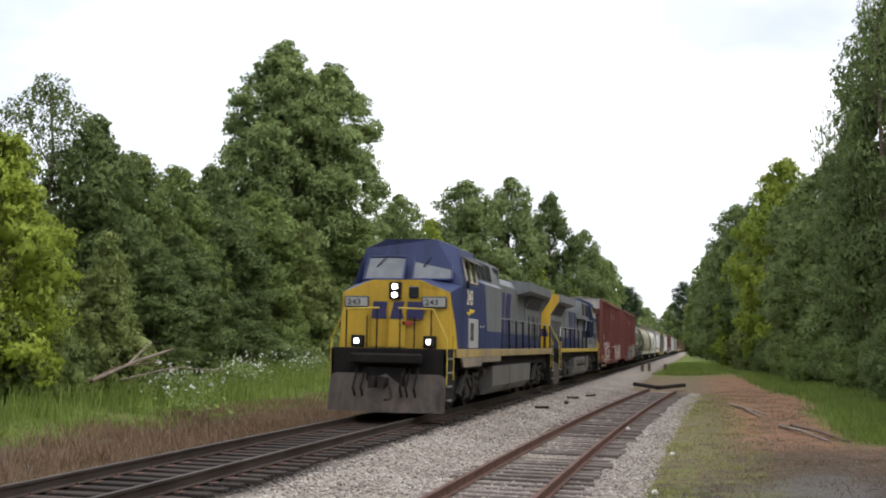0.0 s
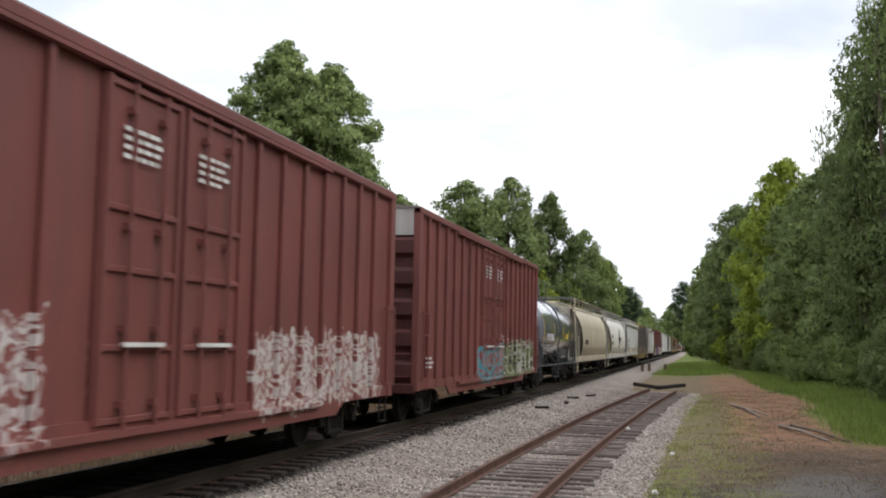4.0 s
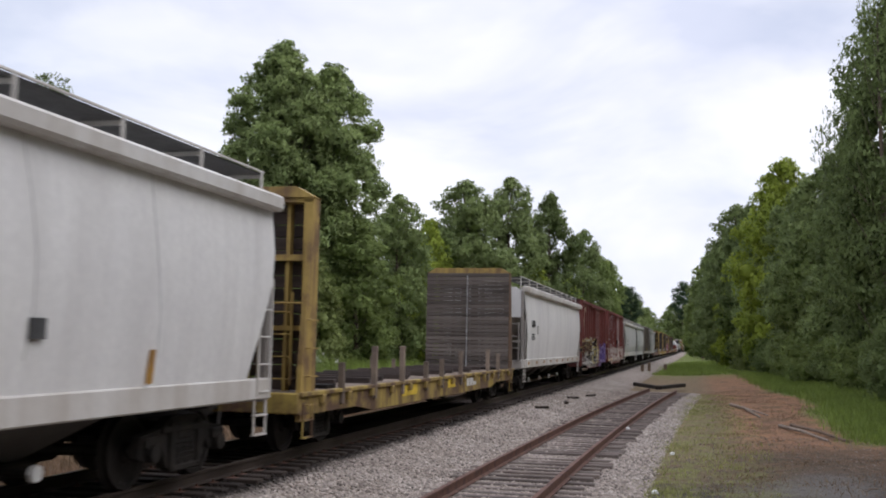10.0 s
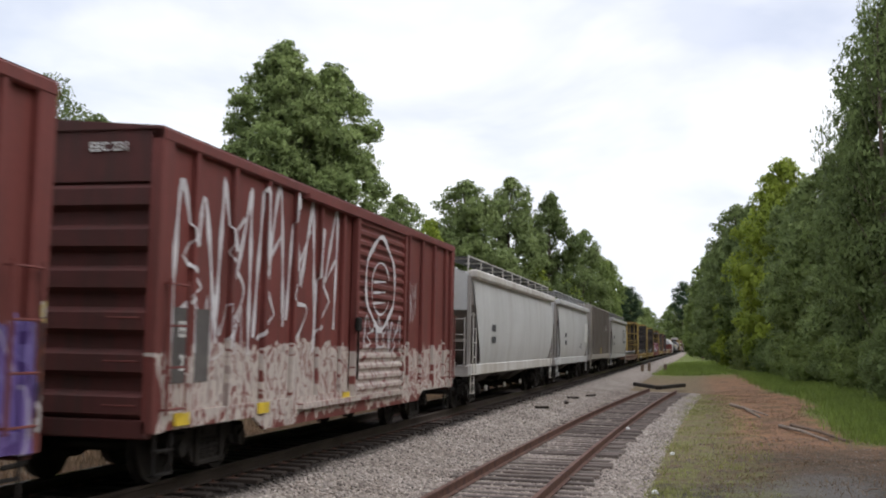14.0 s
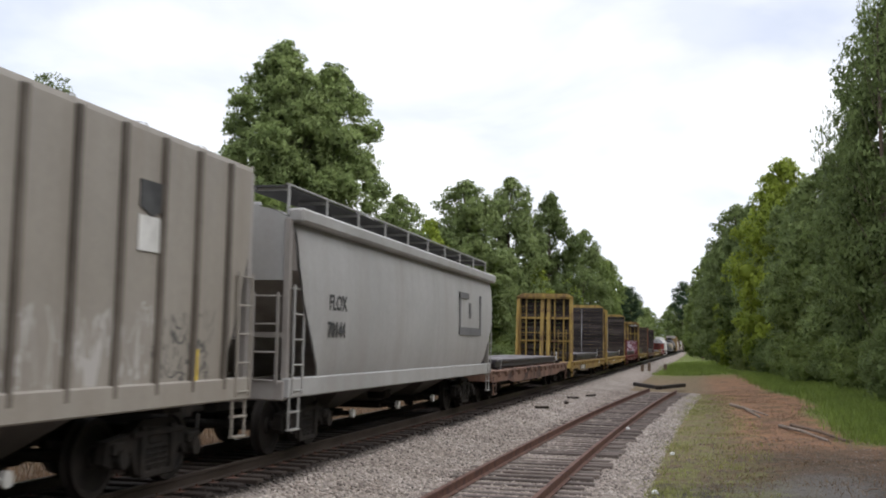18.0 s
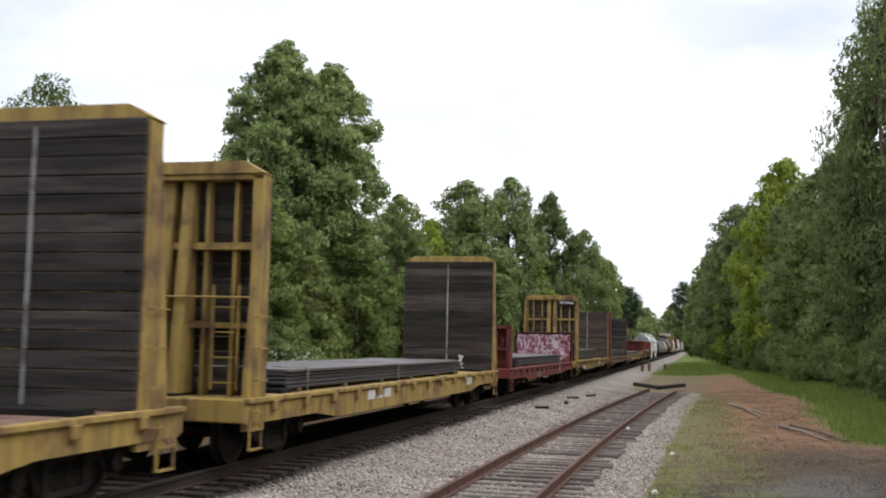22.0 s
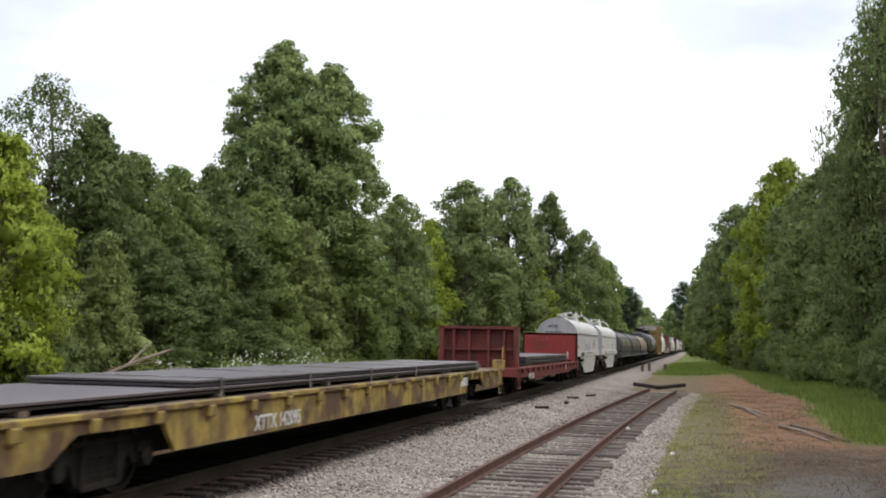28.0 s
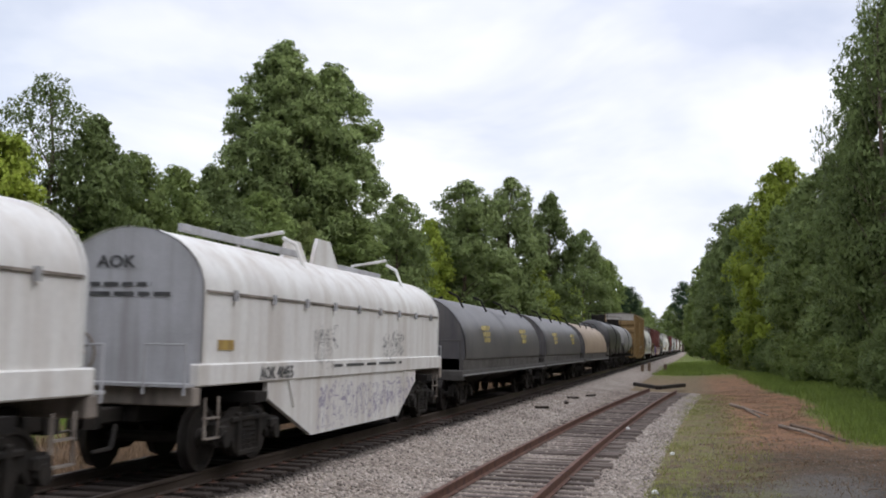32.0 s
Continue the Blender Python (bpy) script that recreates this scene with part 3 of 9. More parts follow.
# height, radius, leaf count, leaf length
BUILDS = {"round": (1, 12.0, 3.6, 26000, 0.2, M_LEAF[0], "round", 0.02), "full": (2, 15.0, 4.2, 26000, 0.24, M_LEAF[5], "dome", 0.02), "dark": (3, 13.0, 3.6, 24000, 0.22, M_LEAF[1], "round", 0.02),
          "bright": (4, 10.0, 3.2, 24000, 0.19, M_LEAF[2], "round", 0.02, 54), "great": (5, 24.0, 5.2, 64000, 0.25, M_LEAF[5], "dome", 0.02, 170), "airy": (6, 13.0, 3.4, 20000, 0.15, M_LEAF[1], "round", 0.12, 60, 0.6),
          "pine": (7, 20.0, 3.6, 9000, 0.26, M_LEAF[3], "pine", 0.45, 26, 0.2), "fir": (10, 7.0, 2.6, 26000, 0.13, M_LEAF[4], "cone", 0.02, 60, 0.1, 1.2),
          "bush": (8, 4.0, 3.0, 11000, 0.14, M_LEAF[0], "dome", 0.03, 28), "darkbush": (9, 4.5, 3.2, 11000, 0.14, M_LEAF[1], "dome", 0.03, 28)}
TREES = {k: tree_parts(*v) for k, v in BUILDS.items()}
# lighter builds of the same kinds for places far off or out of sight, their leaf colours paled to stand for haze
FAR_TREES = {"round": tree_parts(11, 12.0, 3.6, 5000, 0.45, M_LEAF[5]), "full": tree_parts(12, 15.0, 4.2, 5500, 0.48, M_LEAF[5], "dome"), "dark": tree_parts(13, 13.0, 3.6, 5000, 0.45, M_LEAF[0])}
WORDS = {"round": ("leafy green broadleaf tree at the wood's edge", "tree"), "full": ("full-crowned green broadleaf tree in the woods", "tree"),
         "dark": ("dark green broadleaf tree in the woods", "tree"), "bright": ("bright yellow-green young tree at the wood's edge", "tree"),
         "great": ("very tall dense green tree towering over the woods", "tree"), "airy": ("thin-crowned tree with loose airy branches", "tree"),
         "pine": ("tall dark pine with a bare lower trunk", "pine tree"), "fir": ("pale green tree with drooping feathery boughs", "tree"), "bush": ("green shrub at the foot of the woods", "shrub"),
         "darkbush": ("dark green undergrowth shrub beneath the trees", "shrub")}
tree_rnd = random.Random(11)


def tree(kind, x, y, h, radius):
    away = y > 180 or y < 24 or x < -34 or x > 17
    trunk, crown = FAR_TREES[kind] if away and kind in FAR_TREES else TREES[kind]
    label, cat = WORDS[kind]
    ob = thing("shrub" if "bush" in kind else "tree", label, cat, group="woods along the railway")
    wide = radius / BUILDS[kind][2]
    ob.matrix_basis = Matrix.LocRotScale((x, y, ground_z(x, y)), Euler((0, 0, tree_rnd.uniform(0, 6.28))), (wide, wide, h / BUILDS[kind][1]))
    part("trunk", trunk, None, ob)
    part("crown", crown, None, ob)
    return ob


def build_woods():
    rnd = random.Random(21)
    # west side, from the near end
    for row in (
            ("bright", -22.4, 30.5, 8.8, 2.3), ("airy", -27.3, 40, 13.1, 3.0), ("dark", -25.6, 41, 11.5, 2.6), ("round", -26.6, 46, 10.8, 2.7), ("round", -27.6, 52, 11.1, 2.9), ("dark", -28.8, 59, 12.4, 3.0),
            # dark trees here put the shade below the great trees into leaf colour
            ("fir", -23.2, 33.5, 6.4, 2.1), ("fir", -22.4, 37, 6.2, 2.0), ("dark", -22.6, 41.5, 6.0, 2.0), ("dark", -24.2, 46, 6.9, 2.4), ("dark", -26.0, 55, 8.5, 2.8), ("fir", -24.9, 26.5, 6.5, 2.2),
            ("great", -31.5, 76, 25.0, 5.3), ("great", -28.4, 79, 23.9, 4.7), ("great", -30.2, 75, 22.6, 4.0), ("round", -29.4, 68, 12.0, 3.4), ("fir", -27.0, 70, 10.2, 3.4), ("round", -25.4, 77, 11.3, 3.4), ("dark", -29.5, 63, 10.6, 3.0),
            ("full", -25.8, 90, 14.9, 3.4), ("full", -22.4, 102, 18.2, 4.8), ("bright", -24.8, 97, 13.6, 2.8), ("full", -20.3, 116, 20.9, 4.3), ("dark", -18.2, 132, 21.8, 4.4), ("bright", -18.6, 121, 12.3, 2.9),
            ("full", -15.9, 152, 19.4, 3.7), ("bright", -17.2, 144, 12.6, 2.6), ("dark", -15.2, 190, 18.1, 3.3), ("pine", -12.4, 205, 14.3, 2.4), ("round", -14.2, 245, 13.9, 3.2), ("round", -15.2, 170, 17.3, 3.3),
            ("full", -14.5, 220, 15.4, 3.4), ("round", -14.8, 270, 14.0, 3.6), ("full", -15.5, 300, 14.0, 4.0), ("dark", -16, 335, 14.0, 4.4)):
        tree(*row)
    for i in range(16):
        y = 28 + 9.5 * i
        x = -32 - 3 * math.sin(i) if y < 60 else (-38 if y < 100 else -28)
        tree(rnd.choice(("dark", "full", "dark")), x - rnd.uniform(0, 3), y, 8.5 + min(5, 0.05 * y) + rnd.uniform(-1, 1), 4.4)
    for i in range(22):
        y = 23 + 5.6 * i
        x = -23.2 - 0.1 * (y - 23) if y < 60 else (-26.5 if y < 92 else -21.5 + 0.05 * (y - 92))
        tree("darkbush" if y < 45 else rnd.choice(("bush", "darkbush", "darkbush")), x + rnd.uniform(-1.2, 1.2), y, rnd.uniform(2.2, 4.6), 2.9)
    # east side
    for row in (
            ("dark", 1.6, 205, 19.5, 3.8), ("full", 5.0, 142, 20.9, 4.7), ("bright", 8.2, 106, 20.4, 4.6), ("full", 9.6, 86, 16.3, 3.7), ("dark", 10.1, 72, 17.6, 3.3), ("dark", 11.0, 60, 22.5, 4.2), ("airy", 9.0, 56, 20.6, 2.8),
            ("fir", 6.6, 112, 13.5, 3.2), ("round", 8.4, 84, 10.2, 2.9), ("full", 9.2, 70, 8.5, 2.7), ("dark", 9.8, 60, 8.8, 2.4), ("bright", 4.6, 135, 10.2, 2.7), ("full", 7.4, 121, 18.5, 3.8), ("dark", 6.2, 130, 19.5, 3.8),
            ("dark", 11.4, 51, 15.0, 3.6), ("full", 11.6, 44, 14.0, 3.6), ("dark", 11.8, 37, 14.0, 3.6), ("full", 12.2, 30, 13.0, 3.8), ("dark", 10.9, 66, 14.0, 3.2), ("round", 10.0, 79, 13.0, 3.2), ("full", 9.0, 95, 16.5, 3.6),
            ("dark", 4.2, 158, 19.5, 3.8), ("full", 3.2, 176, 18.5, 3.8), ("dark", 1.2, 235, 17.0, 4.2), ("round", 0.8, 262, 16.5, 4.2), ("dark", 0.2, 295, 16.5, 4.6)):
        tree(*row)
    for i in range(9):
        tree("dark", 18.5 + rnd.uniform(-1, 2), 30 + 13 * i, 13 + rnd.uniform(0, 3), 4.6)
    for i in range(24):
        y = 26 + 5.2 * i
        tree(rnd.choice(("bush", "darkbush", "darkbush")), 9.4 + rnd.uniform(-0.5, 0.7) - 0.034 * max(0, y - 50), y, rnd.uniform(2.4, 4.8), 2.4)
    # unseen woods added behind the viewer on both sides of the line, to hold back low sky light
    for row in (("full", 15, 22, 14, 5), ("dark", 16.5, 13, 15, 5), ("full", 18, 4, 14, 5), ("dark", 18, -6, 15, 5), ("full", 16, -17, 15, 5), ("dark", 13, -28, 15, 5), ("full", 9, -40, 16, 6),
                ("dark", 4, -54, 17, 6), ("full", -2, -66, 17, 6), ("dark", -24, 14, 12, 4.5), ("full", -24, 2, 13, 5), ("dark", -23, -12, 14, 5), ("full", -22, -28, 15, 5), ("dark", -20, -46, 16, 6), ("full", -17, -64, 17, 6)):
        tree(*row)
    # far end of the line, where it bends out of sight
    for row in (("pine", -6, 470, 31, 5.5), ("full", -10, 480, 22, 6), ("dark", -3, 480, 20, 6), ("dark", 6, 470, 18, 6), ("full", -24, 430, 21, 6), ("round", -32, 440, 20, 6),
                ("dark", -18, 395, 17, 5), ("dark", -27, 380, 19, 5), ("full", -22, 360, 16, 5), ("dark", 11, 400, 18, 5), ("round", 9, 350, 16, 5), ("dark", 6, 310, 15, 5),
                ("dark", 1, 520, 22, 7), ("dark", -13, 520, 20, 7), ("dark", 16, 520, 22, 7), ("dark", -38, 520, 24, 8), ("full", 28, 500, 22, 7)):
        tree(*row)


build_woods()


def s_at(t):
    """How far the train has come; it slows at first and pulls away a little near the end."""
    if t <= 23:
        return 16.7527 * t - 0.043075 * t * t
    if t <= 28:
        return 362.52 + 14.771 * (t - 23) + 0.0429 * (t - 23) ** 2
    return 437.45 + 15.2 * (t - 28)




# ---- the train: shared pieces ----
M_BLACK = material("black_underframe", (0.011, 0.01, 0.0095), (0.022, 0.018, 0.015), 0.85, scale=1.4, bump=0.3, spec=0.2)
M_TRUCK = material("grimy_cast_steel", (0.016, 0.014, 0.012), (0.033, 0.027, 0.022), 0.8, 0.1, scale=2.5, bump=0.4, spec=0.25)
M_TRUCK_GREY = material("grey_painted_truck", (0.0975, 0.091, 0.0845), (0.0488, 0.0442, 0.039), 0.7, scale=2.0, bump=0.3)
M_WHEEL = material("wheel_steel", (0.04, 0.034, 0.03), (0.022, 0.019, 0.017), 0.6, 0.3, scale=3)
M_GLASS = material("dark_window_glass", (0.03, 0.035, 0.045), (0.02, 0.025, 0.03), 0.06, scale=1, bump=0, spec=0.8)
M_WHITEPAINT = material("white_lettering", (0.75, 0.74, 0.7), (0.6, 0.59, 0.55), 0.6, bump=0)
M_BLACKPAINT = material("black_lettering", (0.05, 0.05, 0.05), (0.09, 0.09, 0.09), 0.6, bump=0)
M_YELLOWPAINT = material("yellow_marking", (0.78, 0.56, 0.05), (0.6, 0.42, 0.05), 0.6, bump=0)
M_GALV = material("galvanised_grating", (0.32, 0.32, 0.32), (0.22, 0.22, 0.22), 0.5, 0.5, scale=5)

CARS, WHEELS = [], []
SIDE = Matrix(((0, 0, 1, 0), (1, 0, 0, 0), (0, 1, 0, 0), (0, 0, 0, 1)))
FRONT = Matrix(((1, 0, 0, 0), (0, 0, -1, 0), (0, 1, 0, 0), (0, 0, 0, 1)))


def lettering(parent, text, x, y, z, size, mat, side=True, stretch=1.0, name="lettering"):
    """Flat stencilled letters on a car's side, or on its leading end."""
    cu = bpy.data.curves.new("lettering", "FONT")
    cu.body, cu.size, cu.extrude, cu.offset = text, size, 0.003, 0.02 * size
    cu.resolution_u = 2
    tmp = bpy.data.objects.new("lettering", cu)
    me = bpy.data.meshes.new_from_object(tmp)
    me.name = "lettering"
    bpy.data.objects.remove(tmp)
    me.materials.clear()
    me.materials.append(mat)
    ob = new(name, me)
    ob.parent = parent
    ob.matrix_basis = Matrix.Translation((x, y, z)) @ (SIDE if side else FRONT) @ Matrix.Diagonal((stretch, 1, 1, 1))
    return ob


def bars(car, x, y, z, rows, width, mat, seed=0, height=0.05, gap=0.05):
    """A block of small unreadable stencil lines as plain bars."""
    rnd, me = random.Random(seed), Mesh()
    for i in range(rows):
        w, yy = width * rnd.uniform(0.65, 1.0), y
        while yy < y + w:
            q = rnd.uniform(0.1, 0.28) * width
            me.box(x - 0.002, x + 0.004, yy, min(yy + q, y + w), z - i * (height + gap) - height, z - i * (height + gap))
            yy += q + 0.05 * width
    return part("stencil_block", me, mat, car)


def truck_meshes():
    d = {}
    m = Mesh()
    o = [(-1.15, 0.42), (-1.1, 0.66), (-0.6, 0.72), (-0.35, 0.86), (0.35, 0.86), (0.6, 0.72), (1.1, 0.66), (1.15, 0.42), (1.02, 0.36), (0.72, 0.38), (0.6, 0.52),
         (0.45, 0.24), (0.3, 0.17), (-0.3, 0.17), (-0.45, 0.24), (-0.6, 0.52), (-0.72, 0.38), (-1.02, 0.36)]
    m.prism_x(o, 0.96, 1.1)
    m.box(1.08, 1.15, -0.62, 0.62, 0.66, 0.74, 0.02)
    m.box(1.08, 1.15, -0.42, -0.3, 0.2, 0.8, 0.02).box(1.08, 1.15, 0.3, 0.42, 0.2, 0.8, 0.02)
    m.box(1.08, 1.14, -0.4, 0.4, 0.17, 0.26, 0.02)
    for s in (-1, 1):
        m.cyl((1.0, 0.89 * s, 0.457), (1.2, 0.89 * s, 0.457), 0.115, 10)
        m.box(0.95, 1.16, 0.89 * s - 0.16, 0.89 * s + 0.16, 0.5, 0.64, 0.02)
    d["side_frame"] = m.data("side_frame", M_TRUCK)
    m = Mesh().pipe([(1.09 + 0.05 * math.cos(a * 1.257), 0.05 * math.sin(a * 1.257), 0.27 + 0.0125 * a) for a in range(21)], 0.015, 3)
    d["spring"] = m.data("spring_group", M_TRUCK)
    d["bolster"] = Mesh().box(-1.12, 1.12, -0.2, 0.2, 0.55, 0.78, 0.03).cyl((0, 0, 0.75), (0, 0, 0.92), 0.18, 10).data("bolster", M_TRUCK)
    for name, r in (("wheelset", 0.457), ("loco_wheelset", 0.53)):
        m = Mesh().turn_x([(-1.05, 0.07), (-0.8, 0.08), (0.8, 0.08), (1.05, 0.07)], 8)
        for s in (-1, 1):
            m.turn_x([(s * (0.7525 - 0.07), 0.1), (s * (0.7525 - 0.07), r + 0.028), (s * (0.7525 - 0.04), r + 0.02), (s * (0.7525 - 0.03), r), (s * (0.7525 + 0.065), r - 0.004),
                      (s * (0.7525 + 0.065), r - 0.07), (s * (0.7525 + 0.03), r - 0.09), (s * (0.7525 + 0.02), 0.14), (s * (0.7525 + 0.06), 0.12), (s * (0.7525 + 0.06), 0.08)], 18)
            m.cyl((s * 1.0, 0, 0), (s * 1.12, 0, 0), 0.1, 8)
            for a in range(3):
                t = a * 2.094
                m.box(s * 1.12 - 0.012, s * 1.12 + 0.012, 0.06 * math.cos(t) - 0.018, 0.06 * math.cos(t) + 0.018, 0.06 * math.sin(t) - 0.018, 0.06 * math.sin(t) + 0.018)
        d[name] = m.data(name, M_WHEEL, True)
    return d


TRUCK = truck_meshes()
FLIP = pose(0, 0, 0, 0, 0, 180)


def freight_truck(car, s0, y):
    t = new("truck")
    t.parent = car
    t.matrix_basis = pose(0, y, 0)
    part("bolster", TRUCK["bolster"], None, t)
    for m in (Matrix(), FLIP):
        part("side_frame", TRUCK["side_frame"], None, t, at=m)
        for k in (-0.2, 0.0, 0.2):
            part("spring", TRUCK["spring"], None, t, at=m @ pose(0, k, 0))
    for s in (-1, 1):
        w = part("wheelset", TRUCK["wheelset"], None, t, at=pose(0, 0.89 * s, 0.457))
        WHEELS.append((w, s0 + y, 0.89 * s, 0.457))
    return t


def coupler_mesh():
    m = Mesh().box(-0.1, 0.1, -0.35, 0.5, 0.72, 0.92, 0.02)
    m.prism_z([(-0.17, -0.55), (-0.02, -0.62), (0.0, -0.45), (0.08, -0.42), (0.1, -0.6), (0.19, -0.5), (0.16, -0.3), (-0.14, -0.3)], 0.68, 0.96)
    m.cyl((0.25, -0.1, 0.7), (0.4, -0.45, 0.45), 0.03, 6).cyl((0.4, -0.45, 0.45), (0.3, -0.7, 0.42), 0.03, 6)
    return m.data("coupler", M_TRUCK)


COUPLER = coupler_mesh()


def ladder_mesh(w, z0, z1, n, mat, r=0.014, stand=0.09):
    """A ladder on a +x side, its middle at y = 0: the stile, the rung, and the rungs' heights."""
    m = Mesh()
    for s in (-1, 1):
        m.prism_y([(0, z0 - 0.012), (stand - 0.012, z0 - 0.012), (stand - 0.012, z0 - 0.06), (stand + 0.012, z0 - 0.06), (stand + 0.012, z1 + 0.06), (stand - 0.012, z1 + 0.06), (stand - 0.012, z1 + 0.012), (0, z1 + 0.012),
                   (0, z1 - 0.012), (stand - 0.012, z1 - 0.012), (stand - 0.012, z0 + 0.012), (0, z0 + 0.012)], s * w / 2 - 0.022, s * w / 2 + 0.022)
    rung = Mesh().cyl((stand, -w / 2, 0), (stand, w / 2, 0), r, 6)
    return m.data("ladder", mat), rung.data("rung", mat), [z0 + (z1 - z0) * i / (n - 1) for i in range(n)]


def grab_mesh(w, mat, r=0.012, stand=0.08):
    return Mesh().pipe([(0, -w / 2, 0), (stand, -w / 2, 0), (stand, w / 2, 0), (0, w / 2, 0)], r).data("grab_iron", mat)


def stirrup_mesh(mat):
    m = Mesh()
    for s in (-1, 1):
        m.box(-0.012, 0.012, s * 0.2 - 0.02, s * 0.2 + 0.02, -0.55, 0)
    for z in (-0.55, -0.28):
        m.box(-0.04, 0.04, -0.2, 0.2, z - 0.012, z + 0.012)
    return m.data("stirrup_step", mat)


class Car:
    """One vehicle of the train; its space has y = 0 at its leading end and z = 0 at the rail tops."""

    def __init__(self, name, label, category, s0, length, group="cars of the freight train"):
        self.ob = thing(name, label, category, m=pose(TRACK_X, s0, 0), group=group)
        self.s0, self.L = s0, length
        CARS.append((self.ob, s0))

    def p(self, name, mesh, mat, label="", smooth=False, at=None, under=None):
        return part(name, mesh, mat, under or self.ob, label, smooth, at)

    def ladder(self, made, at):
        ob = self.p("ladder", made[0], None, at=at)
        for z in made[2]:
            part("rung", made[1], None, ob, at=pose(0, 0, z))

    def running_gear(self, inset=1.9, gap=0.0, sill=True, sill_mat=None):
        for y in (inset, self.L - inset):
            freight_truck(self.ob, self.s0, y)
        self.p("coupler", COUPLER, None, at=pose(0, -gap, 0))
        self.p("coupler", COUPLER, None, at=pose(0, self.L + gap, 0, 0, 0, 180))
        if sill:
            m = Mesh().box(-0.3, 0.3, 0.1, self.L - 0.1, 0.72, 1.05)
            for y in (inset, self.L - inset):
                m.box(-1.3, 1.3, y - 0.22, y + 0.22, 0.93, 1.08)
            self.p("centre_sill", m, sill_mat or M_BLACK)
            m = Mesh().cyl((-0.7, self.L * 0.52, 0.75), (-0.7, self.L * 0.52 + 1.0, 0.75), 0.2, 10).box(0.45, 0.85, self.L * 0.45, self.L * 0.45 + 0.5, 0.6, 0.9, 0.03)
            m.pipe([(0.5, inset + 1, 0.8), (0.5, self.L - inset - 1, 0.8)], 0.025)
            self.p("brake_gear", m, M_BLACK)


def ride(ob, s0):
    """Marks a load that travels with the train."""
    CARS.append((ob, s0))
    return ob


# ---- box cars ----
def paint_zone(nt, col, co_out, zone):
    """Sprayed paint of an irregular outline over part of a side; zone: y0, y1, z0, z1, soft edge, kind, colours."""
    y0, y1, z0, z1, kind, colours, scale, seed = zone
    across = kind.endswith("_across")
    kind = kind.replace("_across", "")
    L = nt.links

    def mth(op, a, c=0.0):
        n = nt.nodes.new("ShaderNodeMath")
        n.operation = op
        for s, v in zip(n.inputs, (a, c)):
            if isinstance(v, (int, float)):
                s.default_value = v
            else:
                L.new(v, s)
        return n.outputs[0]

    sep = nt.nodes.new("ShaderNodeSeparateXYZ")
    L.new(co_out, sep.inputs[0])
    mp = nt.nodes.new("ShaderNodeMapping")
    mp.inputs["Location"].default_value = (0, seed * 3.1, seed * 1.7)
    mp.inputs["Scale"].default_value = (0.02, 1.1, 0.42) if kind in ("scrawl", "tall") else ((1, 0.02, 0.75) if across else (0.02, 1, 0.75))
    L.new(co_out, mp.inputs[0])
    n1 = nt.nodes.new("ShaderNodeTexNoise")
    n1.inputs["Scale"].default_value, n1.inputs["Detail"].default_value, n1.inputs["Distortion"].default_value = scale, 2, 1.4
    L.new(mp.outputs[0], n1.inputs[0])
    n2 = nt.nodes.new("ShaderNodeTexNoise")
    n2.inputs["Scale"].default_value, n2.inputs["Detail"].default_value, n2.inputs["Distortion"].default_value = scale * 1.7, 2, 2.2
    L.new(mp.outputs[0], n2.inputs[0])
    edge = mth("MULTIPLY", mth("SUBTRACT", n1.outputs[0], 0.5), 0.9)
    inside = 1.0
    for v, lo, hi in ((sep.outputs[0 if across else 1], y0, y1), (sep.outputs[2], z0, z1)):
        a = mth("GREATER_THAN", mth("ADD", v, edge), lo)
        b = mth("LESS_THAN", mth("ADD", v, edge), hi)
        inside = mth("MULTIPLY", mth("MULTIPLY", a, b), inside)
    if kind in ("lines", "scrawl"):
        w = mth("LESS_THAN", mth("ABSOLUTE", mth("SUBTRACT", n2.outputs[0], 0.5)), 0.022)
        w2 = mth("LESS_THAN", mth("ABSOLUTE", mth("SUBTRACT", n1.outputs[0], 0.47)), 0.014)
        inside = mth("MULTIPLY", inside, mth("MAXIMUM", w, w2))
        src = (*colours[0], 1)
    else:
        r = nt.nodes.new("ShaderNodeValToRGB")
        r.color_ramp.interpolation = "CONSTANT"
        els = r.color_ramp.elements
        k = len(colours)
        for i, c in enumerate(colours):
            pos = 0.3 + 0.4 * i / k
            e = els[i] if i < 2 else els.new(pos)
            e.position, e.color = pos, (*c, 1)
        L.new(n2.outputs[0], r.inputs[0])
        src = r.outputs[0]
    x = nt.nodes.new("ShaderNodeMixRGB")
    L.new(mth("MULTIPLY", inside, 0.9), x.inputs[0])
    L.new(col, x.inputs[1])
    if isinstance(src, tuple):
        x.inputs[2].default_value = src
    else:
        L.new(src, x.inputs[2])
    return x.outputs[0]


def sprayed(mat, zones, name):
    """A copy of a paint with graffiti sprayed over it."""
    m = mat.copy()
    m.name = name
    nt = m.node_tree
    b = nt.nodes["Principled BSDF"]
    co = [n for n in nt.nodes if n.type == "TEX_COORD"][0].outputs["Object"]
    link = b.inputs["Base Color"].links[0]
    col = link.from_socket
    for z in zones:
        col = paint_zone(nt, col, co, z)
    nt.links.new(col, b.inputs["Base Color"])
    return m


